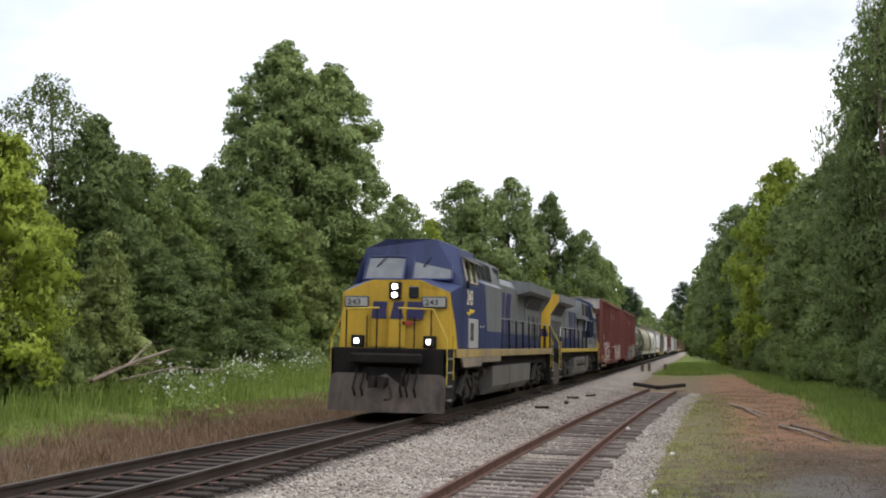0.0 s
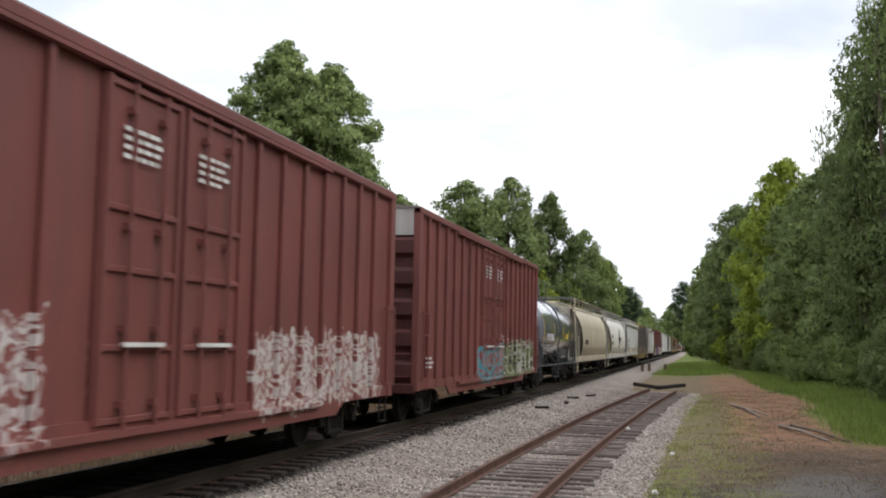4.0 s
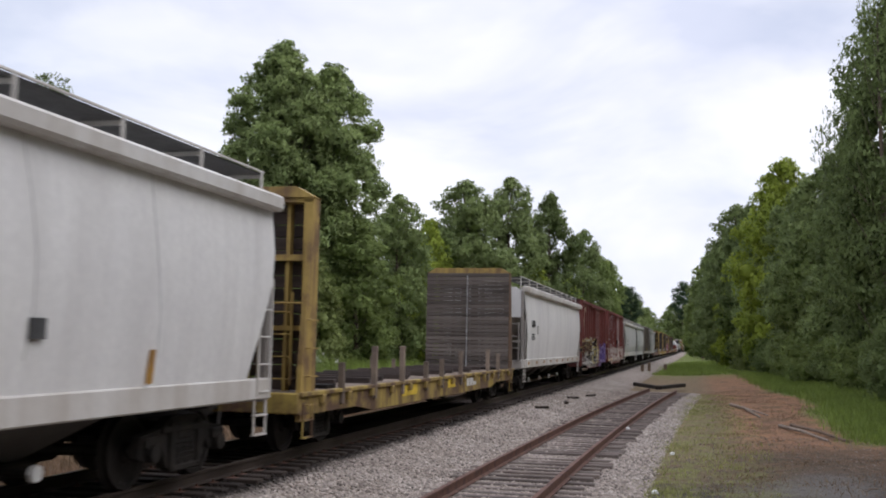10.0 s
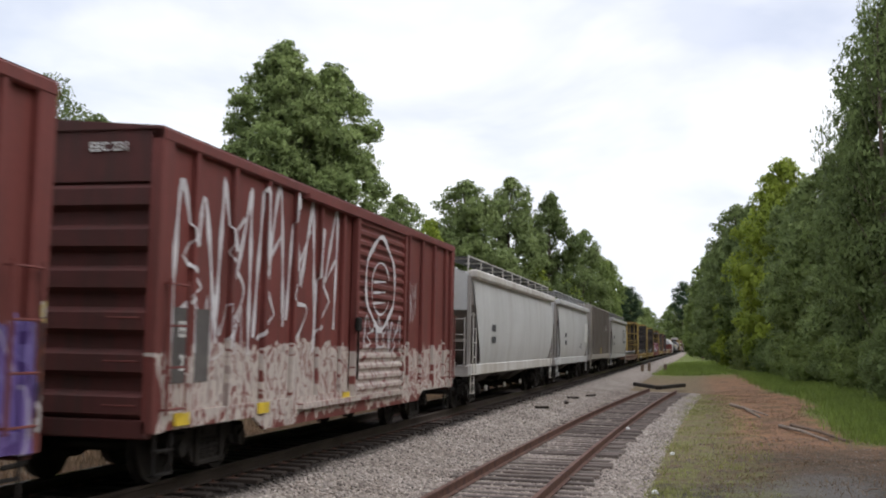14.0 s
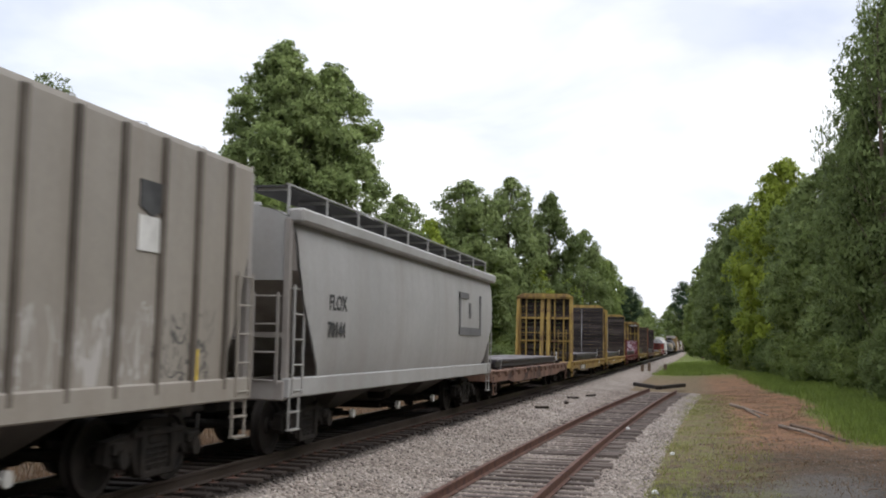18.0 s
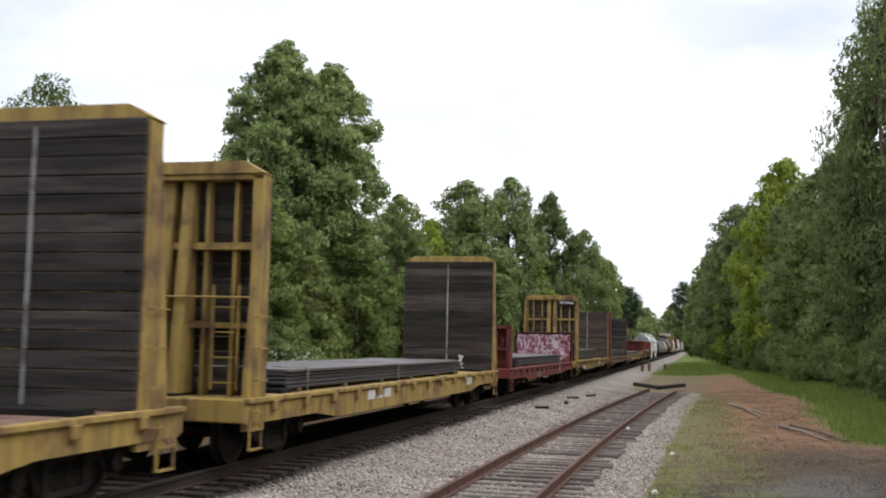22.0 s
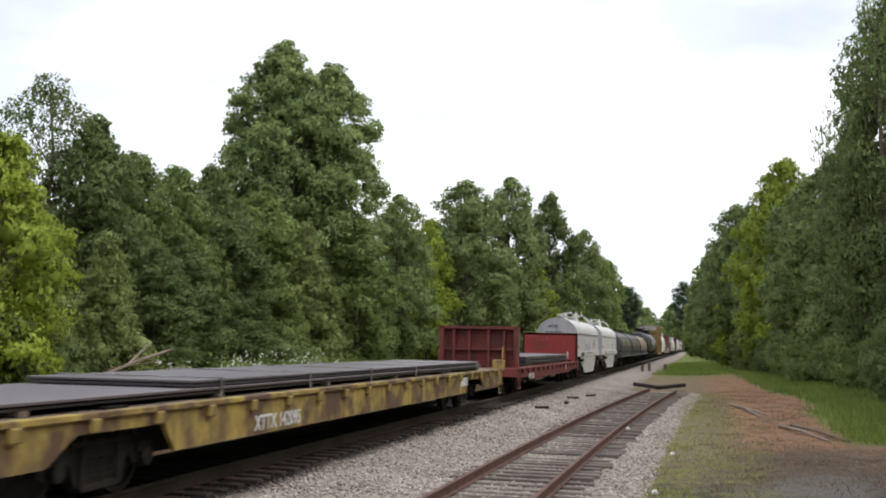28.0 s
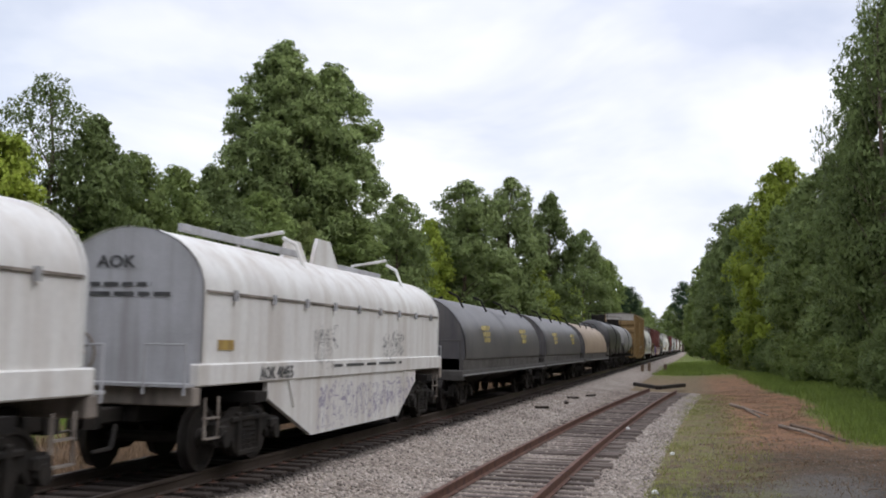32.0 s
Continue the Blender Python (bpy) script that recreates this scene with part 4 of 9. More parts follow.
def corrugated(me, x0, x1, y, z0, z1, n, depth, out=-1):
    """An end wall with n rounded horizontal ribs; out: the way that they face."""
    o, t = [(y + 0.04 * -out, z1), (y + 0.04 * -out, z0)], (z1 - z0) / n
    for i in range(n):
        a = z0 + i * t
        o += [(y, a), (y, a + 0.28 * t), (y + out * depth, a + 0.42 * t), (y + out * depth, a + 0.82 * t), (y, a + 0.96 * t)]
    o.append((y, z1))
    return me.prism_x(o, x0, x1)


def boxcar(s0, L, label, paint, roof_mat, end_mat, zb, zt, posts, door, marks=None, light_top=None, half=1.44):
    c = Car("boxcar", label, "boxcar", s0, L)
    c.running_gear(2.3, 0.25)
    zs = zb + 0.02
    y_d0, y_d1 = door[1], door[2]
    for s in (-1, 1):
        for a, b in ((0.08, y_d0), (y_d1, L - 0.08)):
            c.p("side_wall", Mesh().box(s * (half - 0.05), s * half, a, b, zs, zt - 0.02), paint)
        for y in posts:
            c.p("side_post", Mesh().box(s * half, s * (half + 0.075), y - 0.05, y + 0.05, zs, zt - 0.1, 0.012), paint)
        for a, b in ((0.02, 0.3), (L - 0.3, L - 0.02)):
            c.p("corner_post", Mesh().box(s * (half - 0.08), s * (half + 0.08), a, b, zb - 0.02, zt, 0.015), paint)
        c.p("side_sill", Mesh().prism_x([(0.05, zb + 0.2), (0.05, zb), (2.9, zb), (3.3, zb - 0.2), (L - 3.3, zb - 0.2), (L - 2.9, zb), (L - 0.05, zb), (L - 0.05, zb + 0.2)], s * (half + 0.005), s * (half + 0.05)), paint)
        c.p("top_rail", Mesh().box(s * (half - 0.08), s * (half + 0.09), 0.02, L - 0.02, zt - 0.14, zt, 0.015), paint)
        # door
        if door[0] == "corrugated":
            o = [(half + 0.02, zb + 0.12), (half + 0.02, zt - 0.16)]
            n = 17
            t = (zt - 0.3 - zb) / n
            for i in range(n, 0, -1):
                a = zb + 0.14 + (i - 1) * t
                o += [(half + 0.06, a + 0.9 * t), (half + 0.11, a + 0.66 * t), (half + 0.11, a + 0.36 * t), (half + 0.06, a + 0.12 * t)]
            d = c.p("door", Mesh().prism_y([(s * x, z) for x, z in o], y_d0, y_d1), paint, "horizontally ribbed sliding door")
            f = Mesh()
            for y in (y_d0, y_d1):
                f.box(s * (half + 0.02), s * (half + 0.14), y - 0.07, y + 0.07, zb + 0.1, zt - 0.14, 0.01)
            f.box(s * (half + 0.02), s * (half + 0.15), y_d0 - 2.6, y_d1 + 0.1, zb + 0.02, zb + 0.1).box(s * (half + 0.02), s * (half + 0.16), y_d0 - 2.6, y_d1 + 0.1, zt - 0.2, zt - 0.13)
            part("door_frame", f, paint, d)
            part("door_lock", Mesh().box(s * (half + 0.12), s * (half + 0.2), y_d0 - 0.12, y_d0 + 0.1, zb + 1.25, zb + 1.5, 0.02).pipe([(s * (half + 0.16), y_d0, zb + 0.4), (s * (half + 0.16), y_d0, zb + 1.3)], 0.02), M_TRUCK, d)
        else:
            mid = (y_d0 + y_d1) / 2
            for a, b in ((y_d0, mid - 0.02), (mid + 0.02, y_d1)):
                m = Mesh().box(s * (half - 0.02), s * (half + 0.05), a + 0.03, b - 0.03, zb + 0.12, zt - 0.22, 0.01)
                d = c.p("door", m, paint, "plug door with lock rods")
                for q in (0.0, 0.21, 0.44, 0.62, 0.985):
                    z = zb + 0.14 + q * (zt - zb - 0.42)
                    part("door_beam", Mesh().box(s * (half + 0.05), s * (half + 0.09), a + 0.13, b - 0.13, z, z + 0.07, 0.008), paint, d)
                for q in (a + 0.05, b - 0.12):
                    part("door_stile", Mesh().box(s * (half + 0.05), s * (half + 0.09), q, q + 0.07, zb + 0.14, zt - 0.24), paint, d)
                for q in (0.3, 0.7):
                    r = Mesh()
                    y = a + (b - a) * q
                    r.pipe([(s * (half + 0.13), y, zb + 0.05), (s * (half + 0.13), y, zt - 0.25)], 0.022)
                    for z in (zb + 0.3, zb + 1.1, zb + 2.2, zt - 0.6):
                        r.box(s * (half + 0.05), s * (half + 0.15), y - 0.06, y + 0.06, z, z + 0.08)
                    part("lock_rod", r, paint, d)
                part("lock_handle", Mesh().box(s * (half + 0.12), s * (half + 0.17), a + 0.25 * (b - a), a + 0.75 * (b - a), zb + 0.95, zb + 1.0), M_WHITEPAINT, d)
            c.p("door_track", Mesh().box(s * (half + 0.02), s * (half + 0.14), y_d0 - 3.2, y_d1 + 3.2, zb + 0.0, zb + 0.08).box(s * (half + 0.02), s * (half + 0.12), y_d0 - 3.4, y_d1 + 3.4, zt - 0.2, zt - 0.15), paint)
    for y, out in ((0.1, -1), (L - 0.1, 1)):
        top = zt - 0.62
        m = corrugated(Mesh(), -half + 0.07, half - 0.07, y, zb, top, 5 if light_top else 6, 0.1, out)
        c.p("end_wall", m, end_mat, "ribbed steel end wall")
        m = Mesh().prism_y([(-half, top), (half, top), (half, zt), (0, zt + 0.12), (-half, zt)], y - 0.03 * out, y + 0.05 * out)
        c.p("end_top_panel", m, light_top or end_mat)
        c.p("end_sill", Mesh().box(-half, half, y - 0.08, y + 0.08, zb - 0.08, zb + 0.14, 0.02), end_mat)
    roof = Mesh().prism_y([(-half - 0.06, zt - 0.01), (half + 0.06, zt - 0.01), (half + 0.06, zt + 0.02), (0, zt + 0.14), (-half - 0.06, zt + 0.02)], 0.02, L - 0.02)
    n = int(L / 1.2)
    for i in range(1, n):
        y = L * i / n
        roof.prism_y([(-half, zt + 0.03), (half, zt + 0.03), (half, zt + 0.05), (0, zt + 0.18), (-half, zt + 0.05)], y - 0.04, y + 0.04)
    c.p("roof", roof, roof_mat)
    lad = ladder_mesh(0.46, zb + 0.25, zb + 1.7, 4, paint)
    g = grab_mesh(0.4, paint)
    st = stirrup_mesh(M_BLACK)
    for s, turn in ((1, 0), (-1, 180)):
        for y in (0.42, L - 0.42):
            c.ladder(lad, pose(s * (half + 0.06), y, 0, 0, 0, turn))
            c.p("stirrup_step", st, None, at=pose(s * half, y, zb + 0.05))
    for z in (zb + 0.3, zb + 0.8, zb + 1.3):
        c.p("grab_iron", g, None, at=pose(half - 0.35, 0.08, z, 0, 0, -90))
    c.p("brake_wheel", Mesh().pipe([(-0.6 + 0.25 * math.cos(a * 0.524), L + 0.2, zb + 1.6 + 0.25 * math.sin(a * 0.524)) for a in range(13)], 0.02).cyl((-0.6, L + 0.02, zb + 1.6), (-0.6, L + 0.22, zb + 1.6), 0.04, 8), M_TRUCK)
    return c


BROWN = material("oxide_red_paint", (0.195, 0.0496, 0.0401), (0.153, 0.0401, 0.033), 0.62, scale=0.5, fine=14, bump=0.08, grime=(0.1, 0.04, 0.033), grime_amount=0.55)
BROWN_DARK = material("dirty_oxide_red", (0.1, 0.028, 0.024), (0.075, 0.023, 0.02), 0.7, scale=0.8, fine=14, bump=0.1, grime=(0.05, 0.025, 0.02), grime_amount=0.7)
AOK_RED = material("faded_box_red", (0.22, 0.068, 0.058), (0.175, 0.055, 0.047), 0.6, scale=0.4, fine=16, bump=0.08, grime=(0.13, 0.06, 0.05), grime_amount=0.45)
ROOF_GREY = material("weathered_roof", (0.28, 0.26, 0.25), (0.2, 0.13, 0.11), 0.6, scale=0.8, bump=0.1)
ENDGREY = material("pale_end_panel", (0.5, 0.47, 0.44), (0.42, 0.39, 0.36), 0.6, scale=0.8, grime=(0.3, 0.22, 0.18), grime_amount=0.4)
MUD = material("dull_grey_patch", (0.13, 0.12, 0.11), (0.1, 0.09, 0.085), 0.7)
SPRAY_WHITE = material("white_spray_paint", (0.68, 0.66, 0.66), (0.55, 0.52, 0.52), 0.7, scale=3, bump=0)
SPRAY_YELLOW = material("yellow_spray_paint", (0.62, 0.54, 0.24), (0.5, 0.44, 0.2), 0.7, scale=3, bump=0)
SPRAY_DARK = material("black_spray_paint", (0.03, 0.027, 0.026), (0.05, 0.045, 0.04), 0.7, scale=3, bump=0)
SPRAY_LILAC = material("lilac_spray_paint", (0.5, 0.46, 0.62), (0.36, 0.3, 0.5), 0.7, scale=3, bump=0)


def stroke(c, pts, width, mat, skin):
    """One sprayed line along (y, z) points, lying on the posts and panels that it crosses; skin gives the wall's x at y."""
    me, path = Mesh(), []
    for (ya, za), (yb, zb) in zip(pts, pts[1:]):
        n = max(1, int(math.hypot(yb - ya, zb - za) / 0.05))
        path += [(ya + (yb - ya) * i / n, za + (zb - za) * i / n) for i in range(n)]
    path.append(pts[-1])
    rows = []
    for i, (y, z) in enumerate(path):
        (ya, za), (yb, zb) = path[max(0, i - 1)], path[min(len(path) - 1, i + 1)]
        d = math.hypot(yb - ya, zb - za) or 1.0
        w = width * (0.8 + 0.3 * math.sin(i * 0.37)) / 2
        ny, nz = -(zb - za) / d * w, (yb - ya) / d * w
        rows.append([(skin(y) + 0.004, y + ny, z + nz), (skin(y) + 0.004, y - ny, z - nz)])
    me.loft(rows, closed=False, caps=False)
    return c.p("sprayed_line", me, mat)


def curve_through(pts, n=6):
    """Rounds a chain of (y, z) points."""
    out = []
    for i in range(len(pts) - 1):
        p0, p1, p2, p3 = pts[max(0, i - 1)], pts[i], pts[i + 1], pts[min(len(pts) - 1, i + 2)]
        for k in range(n):
            t = k / n
            out.append(tuple(0.5 * (2 * b + (c - a) * t + (2 * a - 5 * b + 4 * c - d) * t * t + (3 * b - a - 3 * c + d) * t ** 3) for a, b, c, d in zip(p0, p1, p2, p3)))
    return out + [pts[-1]]


def tall_scrawl(c, y0, z0, w, h, count, mat, skin, seed, width=0.07):
    """A row of tall angular letter-like loops, none of them legible."""
    rnd = random.Random(seed)
    for k in range(count):
        a = y0 + k * w * 0.92
        j = lambda: rnd.uniform(-0.12, 0.12)
        p = [(a + 0.1 * w, z0 + rnd.uniform(0, 0.25) * h), (a + (0.2 + j()) * w, z0 + (0.95 + j()) * h), (a + (0.5 + j()) * w, z0 + (0.55 + j()) * h), (a + (0.82 + j()) * w, z0 + (0.98 + j()) * h), (a + (0.95 + j()) * w, z0 + rnd.uniform(0, 0.3) * h)]
        stroke(c, p if k % 2 else curve_through(p), width, mat, skin)
        q = [(a + (0.25 + j()) * w, z0 + (0.1 + j()) * h), (a + (0.7 + j()) * w, z0 + (0.3 + j()) * h), (a + (0.3 + j()) * w, z0 + (0.5 + j()) * h), (a + (0.75 + j()) * w, z0 + (0.75 + j()) * h)]
        stroke(c, curve_through(q) if k % 2 else q, width * 0.6, mat, skin)


def post_rows(L, d0, d1, step):
    a = [y for y in np.arange(0.95, d0 - 0.25, step)]
    b = [y for y in np.arange(d1 + 0.55, L - 0.5, step)]
    return [float(y) for y in a + b]


def build_boxcars():
    for k, (s0, L) in enumerate(((68.6, 18.3), (88.85, 17.85))):
        if k == 0:
            zones = [(2.4, 6.6, 0.8, 2.05, "fill", [(0.24, 0.08, 0.07), (0.62, 0.58, 0.55), (0.24, 0.08, 0.07), (0.55, 0.5, 0.47)], 1.6, 1.0), (11.4, 17.6, 0.8, 1.95, "fill", [(0.24, 0.08, 0.07), (0.58, 0.54, 0.5), (0.24, 0.08, 0.07)], 2.2, 2.0)]
        else:
            zones = [(10.4, 16.9, 0.75, 1.9, "fill", [(0.16, 0.2, 0.09), (0.2, 0.24, 0.11), (0.05, 0.06, 0.04), (0.17, 0.21, 0.1)], 1.4, 4.0), (10.2, 17.2, 0.85, 2.05, "lines", [(0.65, 0.6, 0.58)], 1.2, 5.0),
                     (6.8, 10.4, 0.7, 1.7, "fill", [(0.4, 0.2, 0.2), (0.1, 0.35, 0.4), (0.3, 0.1, 0.09)], 1.1, 7.0)]
        paint = sprayed(AOK_RED, zones, "sprayed_box_red")
        d0, d1 = L * 0.5 - 1.75, L * 0.5 + 1.75
        c = boxcar(s0, L, ("long high-cube boxcar in faded red with white scrawls", "long red boxcar with green and pink graffiti")[k], paint, ROOF_GREY, BROWN_DARK, 0.78, 4.84, post_rows(L, d0, d1, 0.92), ("plug", d0, d1), light_top=ENDGREY)
        if k == 0:
            lettering(c.ob, "A  OK", 1.53, 0.8, 2.25, 0.42, M_WHITEPAINT, stretch=0.9)
            lettering(c.ob, "11  90", 1.53, 0.7, 1.7, 0.42, M_WHITEPAINT, stretch=0.9)
            c.p("warning_plate", Mesh().box(1.5, 1.53, 0.5, 1.0, 1.0, 1.2), M_YELLOWPAINT, "yellow warning plate")
        bars(c.ob, 1.53, 0.7, 1.5, 3, 0.7, M_WHITEPAINT, 3 + k)
        bars(c.ob, 1.54, d0 + 0.35, 4.1, 4, 0.9, M_WHITEPAINT, 5)
        bars(c.ob, 1.54, d0 + 2.1, 4.1, 4, 0.9, M_WHITEPAINT, 6)
        e = bars(c.ob, 0, 0, 0, 3, 0.9, M_WHITEPAINT, 9)
        e.matrix_basis = Matrix.Translation((0.1, -0.02, 3.3)) @ pose(0, 0, 0, 0, 0, -90)
    dark, rust, pale, sand = (0.022, 0.018, 0.017), (0.1, 0.038, 0.02), (0.55, 0.53, 0.5), (0.5, 0.42, 0.16)
    first = sprayed(BROWN, [(0.1, 8.6, 1.3, 2.2, "fill", [sand, dark, dark, rust, dark, rust], 1.0, 2.0),
                            (0.1, 8.8, 2.05, 2.2, "fill", [pale, sand, (0.5, 0.48, 0.38)], 1.0, 2.0),
                            (0.1, 8.4, 0.6, 1.4, "tall", [pale, (0.6, 0.58, 0.55), dark, pale, (0.42, 0.41, 0.38), dark, pale], 1.3, 1.0),
                            (6.0, 9.6, 0.75, 1.75, "tall", [sand, pale, dark, sand, (0.4, 0.38, 0.2)], 1.1, 5.0),
                            (10.2, 14.9, 0.6, 1.95, "tall", [(0.13, 0.1, 0.32), (0.2, 0.16, 0.4), (0.08, 0.05, 0.2), (0.17, 0.12, 0.34), (0.4, 0.36, 0.5), (0.12, 0.09, 0.28)], 1.3, 6.0),
                            (0.95, 2.0, 2.9, 3.9, "lines", [(0.6, 0.52, 0.36)], 2.0, 8.0), (0.95, 1.9, 2.2, 2.9, "lines", [(0.5, 0.4, 0.34)], 2.4, 3.0)], "graffiti_box_red")
    second = sprayed(BROWN, [(0.1, 15.0, 0.65, 1.75, "tall", [(0.55, 0.5, 0.45), (0.6, 0.54, 0.48), (0.2, 0.06, 0.05), (0.52, 0.47, 0.42), (0.58, 0.52, 0.46), (0.36, 0.3, 0.27)], 1.6, 1.0),
                             ], "scrawled_box_red")
    for s0, L, paint, number, label in ((219.9, 15.05, first, "EEC 1310", "brown boxcar with yellow, white and purple graffiti"), (237.0, 15.1, second, "EEC 231", "brown boxcar covered in white scrawled graffiti")):
        d0, d1 = 7.15, 10.35
        c = boxcar(s0, L, label, paint, BROWN_DARK, BROWN_DARK, 0.76, 4.26, post_rows(L, d0, d1, 1.12), ("corrugated", d0, d1))
        lettering(c.ob, number, 0.55, 0.03, 4.0, 0.15, M_WHITEPAINT, side=False)
        if number == "EEC 1310":
            posts = post_rows(L, d0, d1, 1.12)
            skin = lambda y: 1.555 if d0 - 0.07 < y < d1 + 0.07 else (1.516 if y < 0.3 or min(abs(y - p) for p in posts) < 0.055 else 1.441)
            tall_scrawl(c, 0.2, 1.15, 1.25, 1.05, 7, SPRAY_YELLOW, skin, 13, 0.07)
            tall_scrawl(c, 0.3, 0.85, 1.0, 0.75, 8, SPRAY_DARK, skin, 14, 0.06)
            tall_scrawl(c, 10.8, 0.9, 0.75, 1.1, 5, SPRAY_LILAC, skin, 15, 0.06)
        if number == "EEC 231":
            c.p("number_panel", Mesh().box(1.44, 1.452, 0.55, 1.5, 1.3, 2.2), MUD, "grey number panel")
            lettering(c.ob, "EEC", 1.456, 0.66, 1.85, 0.27, M_WHITEPAINT, stretch=0.9)
            lettering(c.ob, "231", 1.456, 0.72, 1.45, 0.27, M_WHITEPAINT, stretch=0.9)
            posts = post_rows(L, d0, d1, 1.12)
            skin = lambda y: 1.555 if d0 - 0.07 < y < d1 + 0.07 else (1.516 if y < 0.3 or min(abs(y - p) for p in posts) < 0.055 else 1.441)
            tall_scrawl(c, 0.35, 1.6, 1.3, 2.3, 5, SPRAY_WHITE, skin, 3, 0.11)
            tall_scrawl(c, 0.5, 1.5, 0.55, 0.8, 4, SPRAY_WHITE, skin, 8, 0.035)
            face = [(8.6 + 0.95 * math.cos(a), 2.95 + 0.85 * math.sin(a) + 0.06 * math.sin(5 * a)) for a in np.linspace(0, 6.283, 26)]
            stroke(c, face, 0.12, SPRAY_WHITE, skin)
            stroke(c, [(8.6 + 0.6 * math.cos(a), 2.85 + 0.5 * math.sin(a)) for a in np.linspace(0.4, 5.8, 20)], 0.05, SPRAY_WHITE, skin)
            for z in (2.55, 2.75, 2.95):
                stroke(c, [(8.1, z), (8.9, z + 0.05)], 0.05, SPRAY_WHITE, skin)
            tall_scrawl(c, 7.5, 1.6, 0.9, 0.7, 3, SPRAY_WHITE, skin, 5, 0.05)
            tall_scrawl(c, 10.7, 2.2, 0.5, 1.0, 2, SPRAY_WHITE, skin, 6, 0.03)
            for y in (0.55, 3.0, 6.6):
                c.p("reflector", Mesh().box(1.5, 1.53, y, y + 0.35, 0.8, 0.95), M_YELLOWPAINT)


build_boxcars()


# ---- covered hoppers ----
def lerp_table(tab, z):
    for (a, ya), (b, yb) in zip(tab, tab[1:]):
        if a <= z <= b:
            return ya + (yb - ya) * (z - a) / (b - a)
    return tab[0][1] if z < tab[0][0] else tab[-1][1]


def hopper(s0, L, label, mats, profile, side_cut, end_cut, chutes=4, posts=0, style="panel", name="covered_hopper"):
    """profile: (x, z) from the sill to the ridge; cuts: (z, y) where the side sheet and the sloped end sheet begin."""
    body, sill, endm, under = mats
    c = Car(name, label, "hopper car", s0, L)
    c.running_gear(1.9, 0.3)
    zs, zt = profile[0][1], profile[-1][1]
    eave = next(i for i, (x, z) in enumerate(profile) if z >= 3.6)
    ze, xe = profile[eave][1], profile[eave][0]
    for s in (-1, 1):
        m = Mesh()
        rows = []
        for x, z in profile[:eave + 1]:
            a = lerp_table(side_cut, z)
            rows.append([(s * x, a + (L - 2 * a) * i / 12, z) for i in range(13)])
        m.loft(rows, closed=False, caps=False)
        inner = [[(px - s * 0.03, py, pz) for px, py, pz in r] for r in rows]
        m.loft(inner, closed=False, caps=False)
        c.p("side_sheet", m, body, smooth=True)
        c.p("side_sill", Mesh().box(s * 1.36, s * 1.5, 0.05, L - 0.05, zs - 0.16, zs + 0.14, 0.02), sill)
        if style != "ribbed":
            c.p("top_rail", Mesh().box(s * (xe - 0.08), s * (xe + (0.05 if style == "round" else 0.19)), 0.12, L - 0.12, ze - 0.06, ze + (0.12 if style == "round" else 0.17), 0.04), sill)
        for k in range(posts):
            y = 1.0 + (L - 1.9) * k / (posts - 1)
            o = [(s * (x + dx), z) for x, z, dx in [(px, pz, 0.0) for px, pz in profile[:eave + 1]]] + [(s * (x + 0.06), z) for x, z in reversed(profile[:eave + 1])]
            c.p("side_post", Mesh().prism_y(o, y - 0.04, y + 0.04), POST)
    roof = Mesh()
    top = profile[eave:]
    a = 0.14
    roof.loft([[(x, y, z) for x, z in top] + [(-x, y, z) for x, z in reversed(top[:-1])] for y in np.linspace(a, L - a, 9)], closed=False, caps=False)
    for y in np.linspace(a, L - a, 10):
        roof.loft([[(x, y + d, z + 0.03) for x, z in top] + [(-x, y + d, z + 0.03) for x, z in reversed(top[:-1])] for d in (-0.03, 0.03)], closed=False, caps=False)
    c.p("roof", roof, body, smooth=True)
    trough = Mesh()
    trough.box(-0.28, 0.28, 1.1, L - 1.1, zt, zt + 0.1, 0.02)
    for y in np.linspace(1.4, L - 1.4, 9):
        trough.box(-0.36, 0.36, y - 0.05, y + 0.05, zt + 0.08, zt + 0.16, 0.02)
    c.p("roof_hatch", trough, body)
    for end in (0, 1):
        f = (lambda y: y) if end == 0 else (lambda y: L - y)
        rows = []
        for x, z in profile[:eave + 1]:
            rows.append([(-x + 0.03, f(lerp_table(end_cut, z)), z), (x - 0.03, f(lerp_table(end_cut, z)), z)])
        m = Mesh().loft(rows, closed=False, caps=False)
        g = [[(px, py + (0.03 if end == 0 else -0.03), pz) for px, py, pz in r] for r in rows]
        m.loft(g, closed=False, caps=False)
        c.p("end_slope_sheet", m, endm)
        y = f(0.14)
        c.p("end_top_panel", Mesh().prism_y([(-xe, ze - (0.95 if style != "round" else 0.6)), (xe, ze - (0.95 if style != "round" else 0.6)), (xe, ze), *[(px * 0.98, pz) for px, pz in top[1:]], *[(-px * 0.98, pz) for px, pz in reversed(top[:-1])]], y - 0.02, y + 0.02), body)
        m = Mesh().box(-1.42, 1.42, f(0.02), f(0.2), zs - 0.2, zs + 0.1, 0.02)
        c.p("end_sill", m, ENDDIRT)
        m = Mesh()
        for s in (-1, 1):
            m.box(s * (xe - 0.1), s * xe, f(0.08), f(0.2), zs, ze, 0.01)
            m.pipe([(s * 0.54, f(0.14), zs + 0.05), (s * 0.54, f(lerp_table(end_cut, 1.4)), zs + 0.1)], 0.04)
        m.box(-xe, xe, f(0.1), f(0.17), zs + 0.75, zs + 0.83)
        c.p("end_frame", m, endm)
        lad = ladder_mesh(0.42, zs - 0.05, zs + (1.12 if style == "round" else 1.5), 4 if style == "round" else 5, sill)
